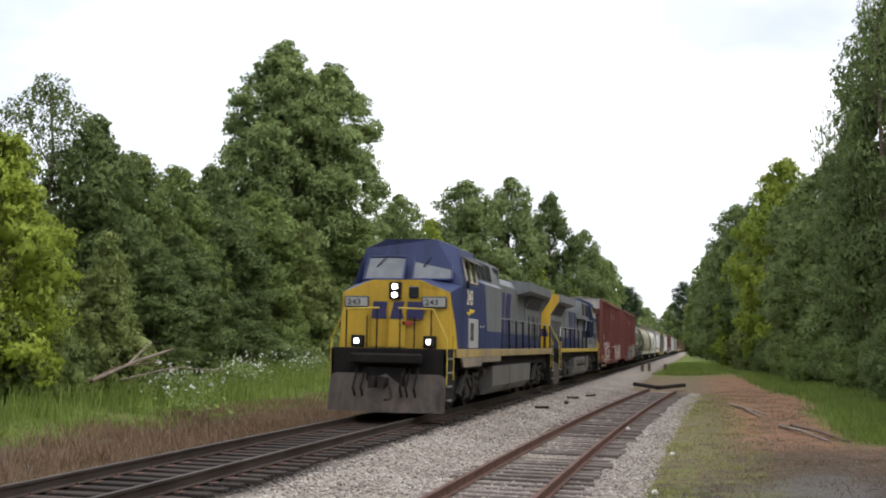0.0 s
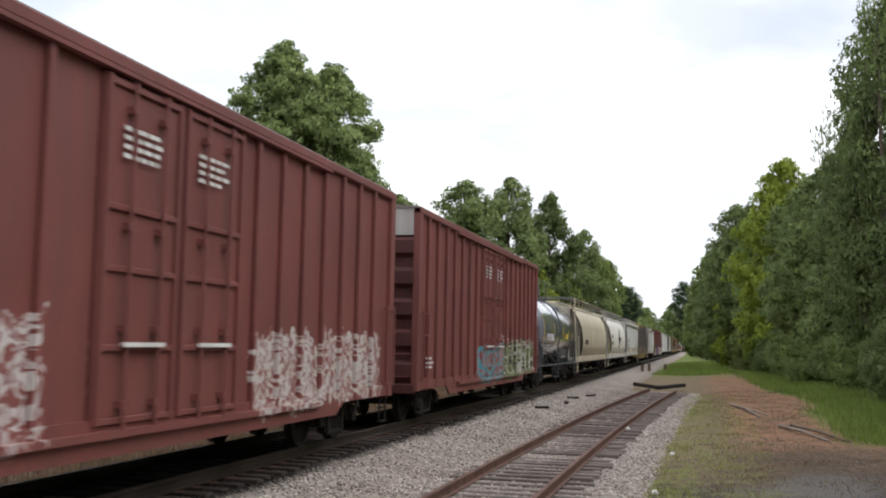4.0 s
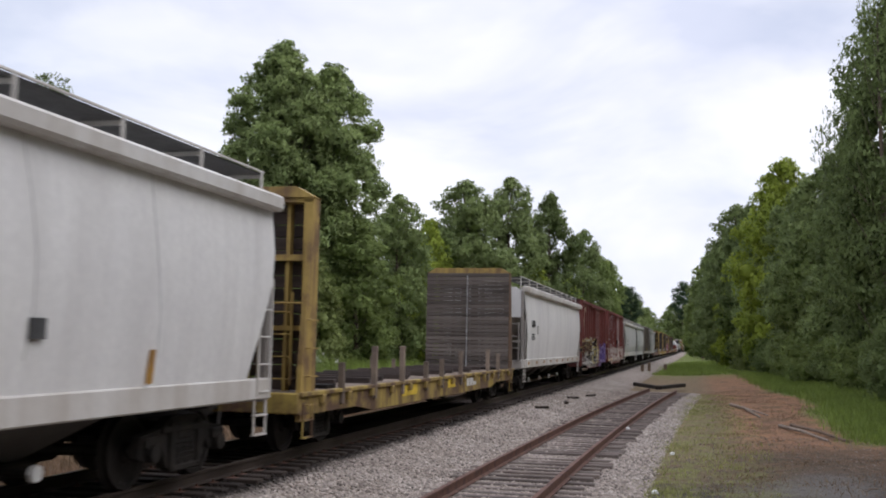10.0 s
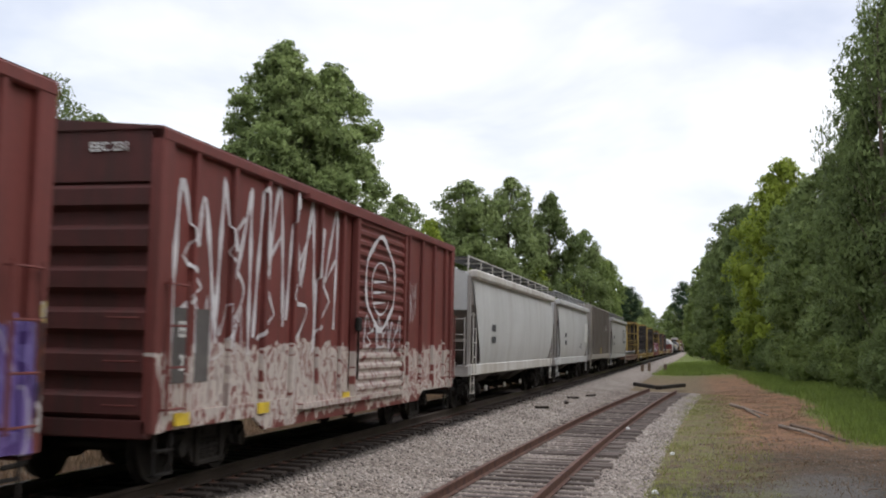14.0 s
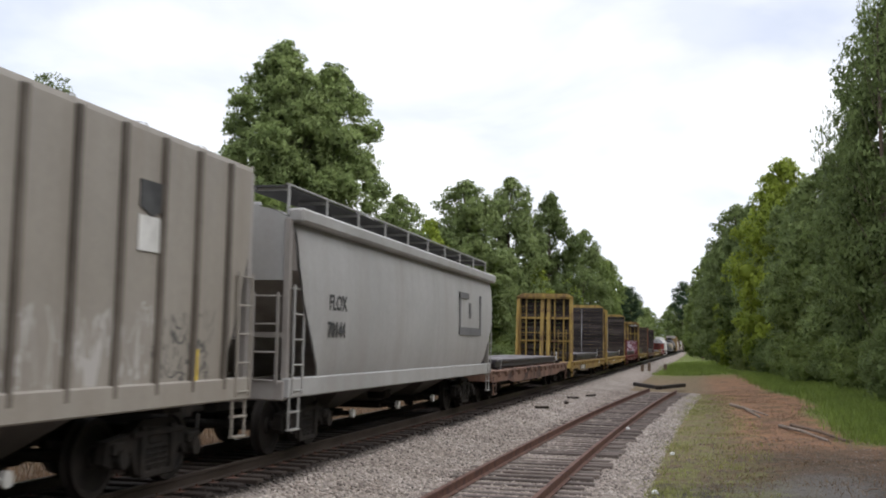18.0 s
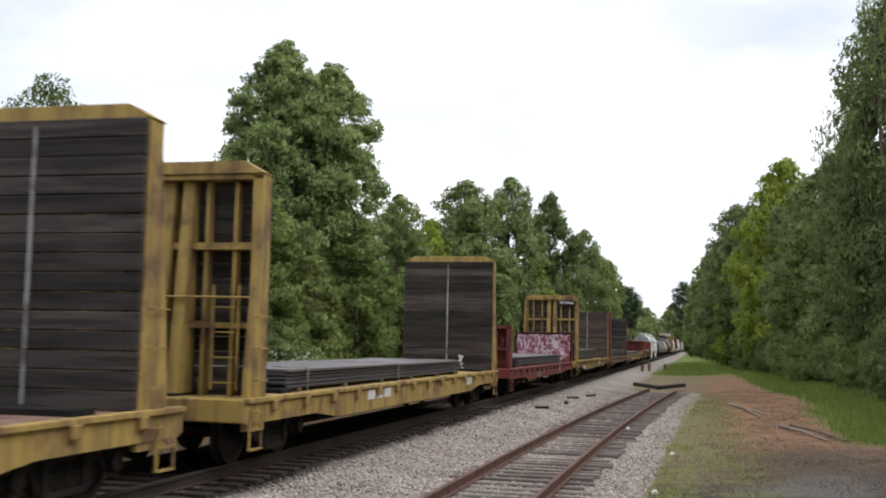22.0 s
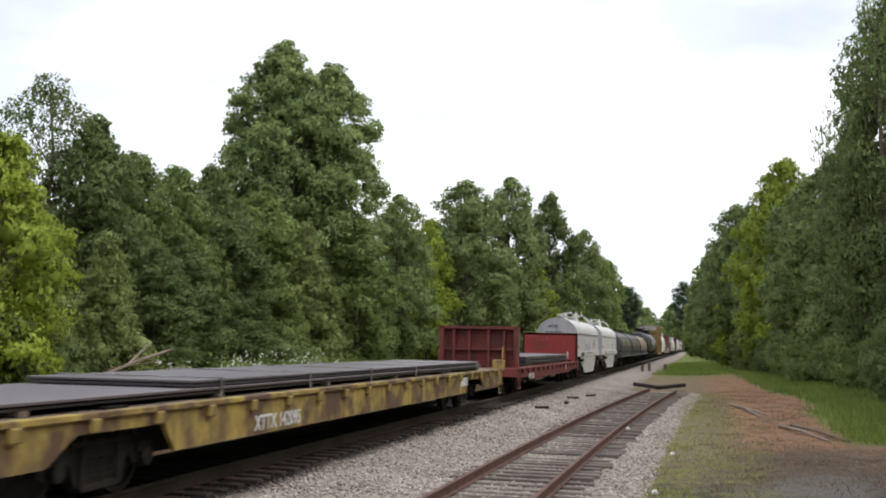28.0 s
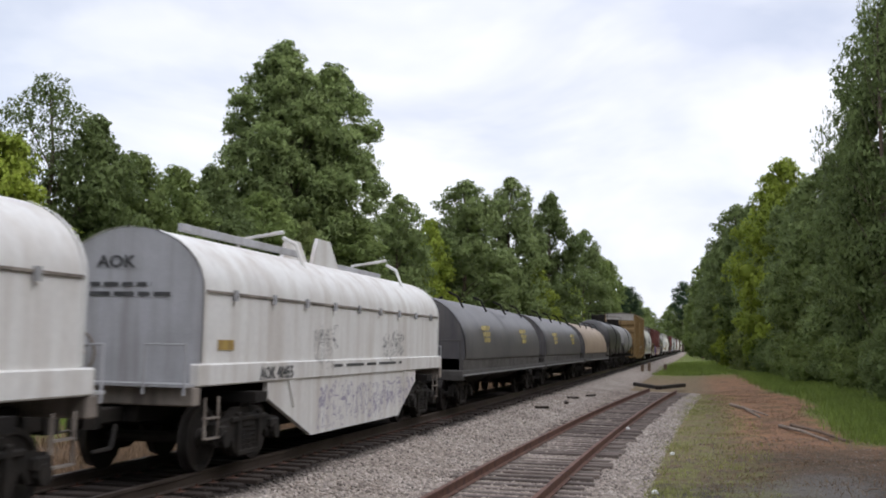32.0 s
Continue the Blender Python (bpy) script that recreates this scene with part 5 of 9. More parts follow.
        for s, turn in ((1, 0), (-1, 180)):
            c.ladder(lad, pose(s * 1.42, f(0.36), 0, 0, 0, turn))
            c.p("stirrup_step", stirrup_mesh(sill), None, at=pose(s * 1.46, f(0.36), zs - 0.1))
            if style == "round":
                c.p("corner_post", Mesh().pipe([(s * 1.42, f(0.06), zs), (s * 1.3, f(0.04), zt + 0.27)], 0.032, 6), sill)
                c.p("end_post", Mesh().pipe([(s * 0.5, f(0.05), zs), (s * 0.5, f(0.04), zt + 0.27)], 0.025, 6), sill)
                c.p("shoulder_brace", Mesh().pipe([(s * 1.3, f(0.05), zt - 0.1), (s * xe, f(0.5), ze + 0.05)], 0.03, 6), sill)
        if style != "round":
            c.ladder(ladder_mesh(0.4, zs + 0.1, ze - 1.2, 4, endm), pose(1.1, f(0.1), 0, 0, 0, -90 if end == 0 else 90))
        if style == "round":
            m = Mesh().box(-1.25, 1.25, f(-0.05), f(0.5), zt + 0.26, zt + 0.31)
            c.p("end_platform", m, M_GALV, "grated roof platform")
    # running boards on stanchions
    for s in (-1, 1):
        xo = 1.12 if style == "round" else 1.3
        zr = zt + (0.28 if style == "round" else 0.22)
        m = Mesh().box(s * (xo - 0.75), s * xo, 0.15, L - 0.15, zr, zr + 0.03)
        if style == "ribbed":
            continue
        c.p("running_board", m, GRATING, "grated roof walkway")
        n = 10
        post = Mesh().pipe([(s * (xe - 0.02 if style == "round" else xo + 0.02), 0, ze + 0.02), (s * (xo + 0.02), 0, zr + 0.05)], 0.025, 5).box(s * (xo - 0.5), s * xo, -0.015, 0.015, zr - 0.05, zr).data("stanchion", sill)
        for k in range(n):
            c.p("stanchion", post, None, at=pose(0, 0.25 + (L - 0.5) * k / (n - 1), 0))
        c.p("roof_rail", Mesh().pipe([(s * (xo + 0.02), 0.2, zr + 0.05), (s * (xo + 0.02), L - 0.2, zr + 0.05)], 0.018, 5), sill)
    # discharge chutes
    y0, y1 = 3.3, L - 3.3
    w = (y1 - y0) / chutes
    for k in range(chutes):
        ya, yb = y0 + k * w, y0 + (k + 1) * w
        ym = (ya + yb) / 2
        m = Mesh().loft([[(-1.3, ya, zs), (1.3, ya, zs), (1.3, yb, zs), (-1.3, yb, zs)], [(-0.45, ym - 0.3, 0.5), (0.45, ym - 0.3, 0.5), (0.45, ym + 0.3, 0.5), (-0.45, ym + 0.3, 0.5)]])
        ch = c.p("discharge_chute", m, under)
        part("outlet_gate", Mesh().box(-0.6, 0.6, ym - 0.38, ym + 0.38, 0.36, 0.5, 0.02).cyl((0.55, ym - 0.15, 0.44), (0.95, ym - 0.15, 0.44), 0.05, 8), M_TRUCK, ch)
        part("gate_wheel", Mesh().cyl((0.93, ym - 0.15, 0.44), (1.0, ym - 0.15, 0.44), 0.09, 8), M_WHITEPAINT, ch, "white gate capstan")
    return c


ORANGE = material("dull_orange_marking", (0.4, 0.22, 0.05), (0.3, 0.16, 0.05), 0.6, bump=0)
# grimy, and darkened below the side paint to draw the posts' shadow lines
POST = material("grimy_shaded_post_paint", (0.182, 0.158, 0.13), (0.126, 0.105, 0.084), 0.7, scale=1.5, grime=(0.07, 0.06, 0.05), grime_amount=0.6)
GRATING = material("dark_roof_grating", (0.09, 0.088, 0.085), (0.06, 0.058, 0.055), 0.7, 0.2, scale=5)


def hull(base, second, streak, amount, name, rough=0.55):
    return material(name, base, second, rough, scale=0.35, fine=10, bump=0.03, grime=streak, grime_amount=amount, streak=1.0)


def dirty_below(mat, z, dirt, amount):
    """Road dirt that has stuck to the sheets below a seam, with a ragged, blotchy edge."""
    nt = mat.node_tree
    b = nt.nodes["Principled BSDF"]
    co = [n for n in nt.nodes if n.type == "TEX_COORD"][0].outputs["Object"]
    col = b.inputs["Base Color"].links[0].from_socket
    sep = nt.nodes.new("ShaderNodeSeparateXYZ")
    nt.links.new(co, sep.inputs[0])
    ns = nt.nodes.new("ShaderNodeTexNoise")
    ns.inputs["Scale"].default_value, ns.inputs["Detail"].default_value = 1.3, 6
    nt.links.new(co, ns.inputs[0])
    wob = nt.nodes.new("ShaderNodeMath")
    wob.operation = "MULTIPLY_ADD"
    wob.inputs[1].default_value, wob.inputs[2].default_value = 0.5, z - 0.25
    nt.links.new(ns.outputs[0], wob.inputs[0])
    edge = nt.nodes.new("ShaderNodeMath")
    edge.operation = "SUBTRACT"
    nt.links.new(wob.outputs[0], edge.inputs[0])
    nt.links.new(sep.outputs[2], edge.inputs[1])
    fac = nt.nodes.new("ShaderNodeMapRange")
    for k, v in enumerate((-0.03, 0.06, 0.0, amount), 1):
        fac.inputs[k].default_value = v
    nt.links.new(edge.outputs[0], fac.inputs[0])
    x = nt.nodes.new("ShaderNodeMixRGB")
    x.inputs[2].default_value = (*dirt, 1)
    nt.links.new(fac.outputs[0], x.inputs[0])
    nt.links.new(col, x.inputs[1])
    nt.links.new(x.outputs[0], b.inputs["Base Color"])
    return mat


TAN = hull((0.66, 0.59, 0.44), (0.58, 0.52, 0.39), (0.36, 0.29, 0.2), 0.5, "tan_hopper_paint")
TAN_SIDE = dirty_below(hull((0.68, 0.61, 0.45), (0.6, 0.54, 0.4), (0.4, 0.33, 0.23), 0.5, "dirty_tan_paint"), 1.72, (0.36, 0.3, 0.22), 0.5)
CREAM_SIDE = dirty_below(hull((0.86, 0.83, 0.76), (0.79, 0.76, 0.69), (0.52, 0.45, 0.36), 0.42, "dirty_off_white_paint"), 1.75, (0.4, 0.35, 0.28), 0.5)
PALE = hull((0.78, 0.768, 0.732), (0.708, 0.696, 0.672), (0.44, 0.42, 0.39), 0.33, "pale_grey_hopper_paint")
PALE2 = hull((0.585, 0.585, 0.566), (0.518, 0.518, 0.499), (0.37, 0.35, 0.32), 0.45, "light_grey_hopper_paint")
MIDGREY = hull((0.414, 0.409, 0.392), (0.352, 0.348, 0.33), (0.28, 0.25, 0.22), 0.42, "dull_grey_hopper_paint")
UPGREY = hull((0.358, 0.327, 0.28), (0.303, 0.276, 0.238), (0.25, 0.21, 0.165), 0.5, "weathered_grey_paint")
SILLPAINT = hull((0.66, 0.64, 0.6), (0.55, 0.52, 0.47), (0.33, 0.28, 0.22), 0.55, "grubby_sill_paint")
ENDDIRT = hull((0.4, 0.37, 0.34), (0.31, 0.285, 0.26), (0.17, 0.14, 0.12), 0.6, "dirty_slope_sheet")
CREAMDIRT = hull((0.598, 0.559, 0.494), (0.468, 0.429, 0.364), (0.2, 0.16, 0.12), 0.6, "dirty_cream_paint")
CHUTE = hull((0.11, 0.1, 0.09), (0.075, 0.0675, 0.06), (0.07, 0.06, 0.05), 0.6, "dusty_chute_paint", 0.8)

ROUND = [(1.3, 1.12), (1.46, 1.3), (1.56, 1.6), (1.61, 2.0), (1.6, 2.4), (1.55, 2.8), (1.44, 3.2), (1.26, 3.55), (1.05, 3.75), (0.7, 3.9), (0.3, 3.98), (0, 4.0)]
ROUND_CUT = [(1.1, 2.05), (1.4, 1.95), (1.9, 1.8), (2.4, 1.55), (2.9, 1.25), (3.4, 0.95), (3.8, 0.7), (4.0, 0.5)]
ROUND_END = [(1.1, 3.1), (2.4, 1.8), (3.4, 1.02), (4.0, 0.55)]
PANEL = [(1.46, 1.15), (1.5, 1.6), (1.54, 2.1), (1.55, 2.6), (1.53, 3.1), (1.49, 3.5), (1.46, 3.75), (1.1, 3.88), (0.6, 3.96), (0, 4.0)]
PANEL_SIDE = [(1.1, 0.95), (1.7, 0.7), (2.3, 0.42), (2.8, 0.15), (4.2, 0.15)]
PANEL_END = [(1.1, 2.9), (2.85, 0.35), (2.9, 0.17), (4.2, 0.17)]
CURVED = [(1.4, 1.12), (1.5, 1.4), (1.55, 1.9), (1.57, 2.4), (1.55, 2.9), (1.5, 3.4), (1.44, 3.7), (1.1, 3.86), (0.6, 3.95), (0, 3.98)]
CURVED_SIDE = [(1.1, 1.5), (1.6, 1.05), (2.2, 0.55), (2.6, 0.3), (3.2, 0.22), (4.2, 0.2)]
FLAT_SIDED = [(1.44, 1.18), (1.46, 2.0), (1.46, 3.0), (1.46, 4.15), (1.44, 4.22), (1.0, 4.29), (0.5, 4.33), (0, 4.35)]


def build_hoppers():
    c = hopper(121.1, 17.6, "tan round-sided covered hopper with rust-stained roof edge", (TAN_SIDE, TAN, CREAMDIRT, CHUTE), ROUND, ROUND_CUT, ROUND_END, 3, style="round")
    lettering(c.ob, "NCUX 20007", 1.615, 2.75, 1.9, 0.34, M_BLACKPAINT, stretch=0.85)
    c.p("side_seam", Mesh().box(1.595, 1.61, 2.0, 15.6, 1.72, 1.74).box(1.53, 1.56, 1.4, 16.2, 2.8, 2.82), TAN)
    c.p("brake_pipe", Mesh().pipe([(1.2, 2.5, 0.42), (1.2, 15.0, 0.42)], 0.04), M_TRUCK)
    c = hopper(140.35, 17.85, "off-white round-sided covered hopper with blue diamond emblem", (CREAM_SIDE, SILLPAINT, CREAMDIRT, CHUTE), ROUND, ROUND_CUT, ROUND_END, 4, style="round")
    lettering(c.ob, "ADMX", 1.6, 2.3, 2.42, 0.34, M_BLACKPAINT, stretch=0.95)
    lettering(c.ob, "51222", 1.625, 2.22, 1.92, 0.34, M_BLACKPAINT, stretch=0.95)
    logo = Mesh()
    cy, cz = 8.95, 2.3
    tall, wide = 0.72, 0.42
    ring = [(0.0, 1.0), (0.12, 0.62), (0.45, 0.3), (1.0, 0.0), (0.45, -0.3), (0.12, -0.62), (0.0, -1.0), (-0.12, -0.62), (-0.45, -0.3), (-1.0, 0.0), (-0.45, 0.3), (-0.12, 0.62)]
    logo.loft([[(x, cy + wide * q * y, cz + 0.1 + tall * q * z) for y, z in ring] for x, q in ((1.59, 1), (1.632, 1), (1.632, 0.64), (1.59, 0.64))], caps=False)
    for dy, dz in ((0.12, 0.1), (-0.12, 0.1), (0, 0.28), (0, -0.08)):
        c.p("emblem_dot", Mesh().cyl((1.58, cy + dy, cz + dz), (1.632, cy + dy, cz + dz), 0.07, 8), M_BLACKPAINT)
    c.p("emblem", logo, material("navy_emblem", (0.03, 0.028, 0.055), rough=0.6, bump=0), "dark blue diamond emblem")
    for k in range(3):
        c.p("emblem_bar", Mesh().box(1.61, 1.63, 9.62 + 0.42 * k, 9.95 + 0.42 * k, 2.12, 2.5), M_BLACKPAINT)
    c.p("underline", Mesh().box(1.61, 1.63, 9.5, 10.9, 1.97, 2.01), M_BLACKPAINT)
    c.p("ladder_stripe", Mesh().box(1.53, 1.545, 0.62, 0.74, 1.2, 2.25), M_YELLOWPAINT)
    c = hopper(159.9, 17.75, "pale grey covered hopper with black stencilled numbers", (PALE, SILLPAINT, ENDDIRT, CHUTE), PANEL, PANEL_SIDE, PANEL_END, 4)
    lettering(c.ob, "DOWX", 1.56, 1.85, 2.2, 0.33, M_BLACKPAINT)
    lettering(c.ob, "22294", 1.56, 1.75, 1.78, 0.33, M_BLACKPAINT)
    lettering(c.ob, "DOWX", 0.3, 0.11, 3.64, 0.17, M_BLACKPAINT, side=False)
    lettering(c.ob, "22294", 0.34, 0.11, 3.44, 0.17, M_BLACKPAINT, side=False)
    for y in (1.65, 4.3, 8.0, 11.0, 14.1):
        c.p("side_rib", Mesh().prism_x([(y - 0.02, 1.32), (y + 0.02, 1.32), (y + 0.08, 1.7), (y + 0.04, 1.7)], 1.5, 1.565), ORANGE)
    for k, y in enumerate((3.3, 5.6, 7.3, 9.9, 11.8, 14.2)):
        c.p("weld_seam", Mesh().pipe([(x + 0.004, y + 0.12 * math.sin(z * 1.7 + k), z) for x, z in PANEL[1:7]], 0.006, 4), PALE2)
    bars(c.ob, 1.56, 2.3, 1.7, 4, 1.0, M_BLACKPAINT, 11, 0.03, 0.04)
    c.p("placard", Mesh().box(1.545, 1.56, 11.85, 12.1, 1.8, 2.0), M_BLACKPAINT)
    c = hopper(200.55, 18.2, "clean light grey covered hopper with orange reflectors", (PALE, SILLPAINT, ENDDIRT, CHUTE), PANEL, PANEL_SIDE, PANEL_END, 4)
    lettering(c.ob, "EQUX", 1.56, 1.45, 2.5, 0.33, M_BLACKPAINT)
    lettering(c.ob, "13573", 1.56, 1.4, 2.0, 0.33, M_BLACKPAINT)
    lettering(c.ob, "EQUX", 0.3, 0.11, 3.64, 0.17, M_BLACKPAINT, side=False)
    lettering(c.ob, "13573", 0.34, 0.11, 3.44, 0.17, M_BLACKPAINT, side=False)
    for k in range(9):
        c.p("reflector", Mesh().box(1.5, 1.512, 1.0 + 2.0 * k, 1.28 + 2.0 * k, 1.1, 1.2), ORANGE)
    bars(c.ob, 1.56, 2.85, 2.55, 5, 0.28, M_BLACKPAINT, 12, 0.03, 0.04)
    c = hopper(254.4, 16.6, "long dull grey curved-side covered hopper", (PALE2, SILLPAINT, ENDDIRT, CHUTE), CURVED, CURVED_SIDE, PANEL_END, 3)
    bars(c.ob, 1.575, 2.6, 2.4, 2, 0.8, M_BLACKPAINT, 13, 0.2, 0.15)
    c = hopper(272.5, 13.3, "light grey curved-side covered hopper with pale patch", (PALE2, PALE2, ENDDIRT, CHUTE), CURVED, CURVED_SIDE, PANEL_END, 2)
    bars(c.ob, 1.575, 2.4, 2.4, 2, 0.8, M_BLACKPAINT, 14, 0.2, 0.15)
    bars(c.ob, 1.57, 8.7, 1.9, 3, 1.0, M_BLACKPAINT, 15, 0.03, 0.06)
    c.p("paint_patch", Mesh().box(1.566, 1.58, 11.0, 12.4, 2.0, 3.0), PALE)
    up_side = sprayed(UPGREY, [(6.5, 10.6, 1.25, 2.1, "scrawl", [(0.5, 0.48, 0.45)], 1.3, 4.0), (10.8, 12.2, 1.3, 2.1, "lines", [(0.06, 0.06, 0.06)], 1.6, 6.0)], "scribbled_grey_paint")
    c = hopper(287.85, 13.45, "weathered grey ribbed hopper with yellow stripes", (up_side, UPGREY, ENDDIRT, CHUTE), FLAT_SIDED, [(1.1, 1.0), (2.2, 0.5), (2.9, 0.2), (4.3, 0.2)], PANEL_END, 3, posts=14, style="ribbed", name="ribbed_hopper")
    lettering(c.ob, "U P", 1.475, 0.75, 2.35, 0.5, M_BLACKPAINT, stretch=1.2)
    lettering(c.ob, "83354", 1.475, 0.5, 1.75, 0.5, M_BLACKPAINT, stretch=1.1)
    for y in (1.2, 3.9, 7.0, 11.75):
        c.p("reflector", Mesh().box(1.47, 1.485, y - 0.08, y + 0.06, 1.2, 1.7), M_YELLOWPAINT)
    c.p("shield_emblem", Mesh().prism_x([(10.27, 3.6), (10.82, 3.6), (10.82, 3.3), (10.54, 3.2), (10.27, 3.3)], 1.465, 1.48), M_BLACKPAINT)
    c.p("white_panel", Mesh().box(1.465, 1.478, 10.26, 10.83, 2.8, 3.2), M_WHITEPAINT)
    c = hopper(302.6, 16.2, "dull grey curved-side hopper with dark square outline", (MIDGREY, MIDGREY, ENDDIRT, CHUTE), CURVED, CURVED_SIDE, PANEL_END, 3)
    lettering(c.ob, "FLOX", 1.575, 1.55, 2.35, 0.36, M_BLACKPAINT)
    lettering(c.ob, "70144", 1.575, 1.5, 1.9, 0.36, M_BLACKPAINT)
    m = Mesh()
    for y0, y1, z0, z1 in ((11.4, 11.55, 2.1, 3.15), (14.0, 14.15, 2.1, 3.15), (11.4, 14.15, 2.05, 2.25), (11.4, 12.5, 3.0, 3.15), (12.6, 12.8, 2.5, 2.9)):
        m.box(1.56, 1.585, y0, y1, z0, z1)
    c.p("faded_emblem", m, material("faded_grey_emblem", (0.16, 0.16, 0.16), rough=0.7))


build_hoppers()


# ---- tank cars ----
def tank_car(s0, L, label, shell, frame_mat, R=1.47, zc=2.45):
    c = Car("tank_car", label, "tank car", s0, L)
    c.running_gear(1.75, 0.3, sill=False)
    y0, y1, n = 0.5, L - 0.02, 40
    rings = []
    for t in np.linspace(0, 1, 14):
        a = t * math.pi / 2
        rings.append((0.64 * (1 - math.cos(a)), max(0.02, R * math.sin(a))))
    rings = [(y0 + y, r) for y, r in rings] + [(y1 - y, r) for y, r in reversed(rings)]
    m = Mesh().loft([[(r * math.cos(2 * math.pi * i / n), y, zc + r * math.sin(2 * math.pi * i / n)) for i in range(n)] for y, r in rings])
    c.p("tank_shell", m, shell, smooth=True)
    for y in (y0 + 0.65, L / 2 - 2.1, L / 2 + 0.4, L / 2 + 2.6):
        m = Mesh().loft([[((R + 0.006) * math.cos(2 * math.pi * i / n), y + d, zc + (R + 0.006) * math.sin(2 * math.pi * i / n)) for i in range(n)] for d in (-0.02, 0.02)])
        c.p("weld_seam", m, shell, smooth=True)
    for a, b in ((0.1, 2.9), (L - 2.9, L - 0.1)):
        c.p("stub_sill", Mesh().box(-0.35, 0.35, a, b, 0.75, 1.1, 0.03).box(-1.25, 1.25, (a + b) / 2 - 0.35, (a + b) / 2 + 0.1, 0.93, 1.2, 0.03), frame_mat)
    for y in (0.28, L - 0.28):
        c.p("end_platform", Mesh().box(-1.45, 1.45, y - 0.26, y + 0.26, 1.0, 1.05).box(-1.45, 1.45, y - 0.27, y - 0.22, 0.88, 1.06), frame_mat)
        q = 0.05 if y < 1 else L - 0.05
        c.p("handrail", Mesh().pipe([(-1.42, q, 1.05), (-1.42, q, 2.05), (1.42, q, 2.05), (1.42, q, 1.05)], 0.022), frame_mat)
        for s in (-1, 1):
            c.p("handrail", Mesh().pipe([(s * 1.45, q, 0.5), (s * 1.45, q, 2.0), (s * 1.4, q + (0.6 if q < 1 else -0.6), 2.0), (s * 1.4, q + (0.6 if q < 1 else -0.6), 1.0)], 0.02), frame_mat)
            c.p("stirrup_step", stirrup_mesh(frame_mat), None, at=pose(s * 1.45, y, 1.0))
            d = 1.9 if y < 1 else L - 1.9
            c.p("shell_bracket", Mesh().box(s * 1.25, s * 1.32, d - 0.07, d + 0.07, 0.95, 1.75), frame_mat)
    for s in (-1, 1):
        c.p("side_rail", Mesh().pipe([(s * 1.45, 0.5, 0.98), (s * 1.45, L - 0.5, 0.98)], 0.028), frame_mat)
        for y in (2.6, 5.0, 7.4, L - 2.6):
            c.p("rail_bracket", Mesh().pipe([(s * 1.1, y, 1.5), (s * 1.45, y + 0.4, 0.98)], 0.022), frame_mat)
    yc = L * 0.5
    dome = c.p("valve_housing", Mesh().turn_x([(-0.3, 0.0), (-0.3, 0.5), (0.22, 0.5), (0.26, 0.46), (0.26, 0.0)], 20), frame_mat, "dark round valve housing", True)
    dome.matrix_basis = Matrix.Translation((0, yc, zc + R + 0.28)) @ Euler((0, -math.pi / 2, 0)).to_matrix().to_4x4()
    m = Mesh().box(-0.62, 0.62, yc - 1.2, yc + 1.2, zc + R - 0.14, zc + R + 0.02)
    for x in (-0.62, 0.62):
        m.pipe([(x, yc - 1.2, zc + R), (x, yc - 1.2, zc + R + 0.75), (x, yc + 1.2, zc + R + 0.75), (x, yc + 1.2, zc + R)], 0.022)
    m.pipe([(0.62, yc - 1.2, zc + R + 0.75), (-0.62, yc - 1.2, zc + R + 0.75)], 0.022)
    c.p("top_platform", m, frame_mat, "grated platform with handrails")
    for s in (-1, 1):
        pts = [(s * (R + 0.1) * math.cos(a), zc + (R + 0.1) * math.sin(a)) for a in np.linspace(1.1, -0.35, 9)] + [(s * 1.47, 0.45)]
        lad = Mesh()
        for d in (-0.2, 0.2):
            lad.pipe([(x, yc - 0.65 + d, z) for x, z in pts], 0.018)
        for (xa, za), (xb, zb) in zip(pts, pts[1:]):
            for q in (0.0, 0.5):
                lad.cyl((xa + (xb - xa) * q, yc - 0.85, za + (zb - za) * q), (xa + (xb - xa) * q, yc - 0.45, za + (zb - za) * q), 0.014, 5)
        lad.box(s * 1.2, s * 1.5, yc - 0.9, yc - 0.4, 0.42, 0.46)
        c.p("ladder", lad, frame_mat)
    return c


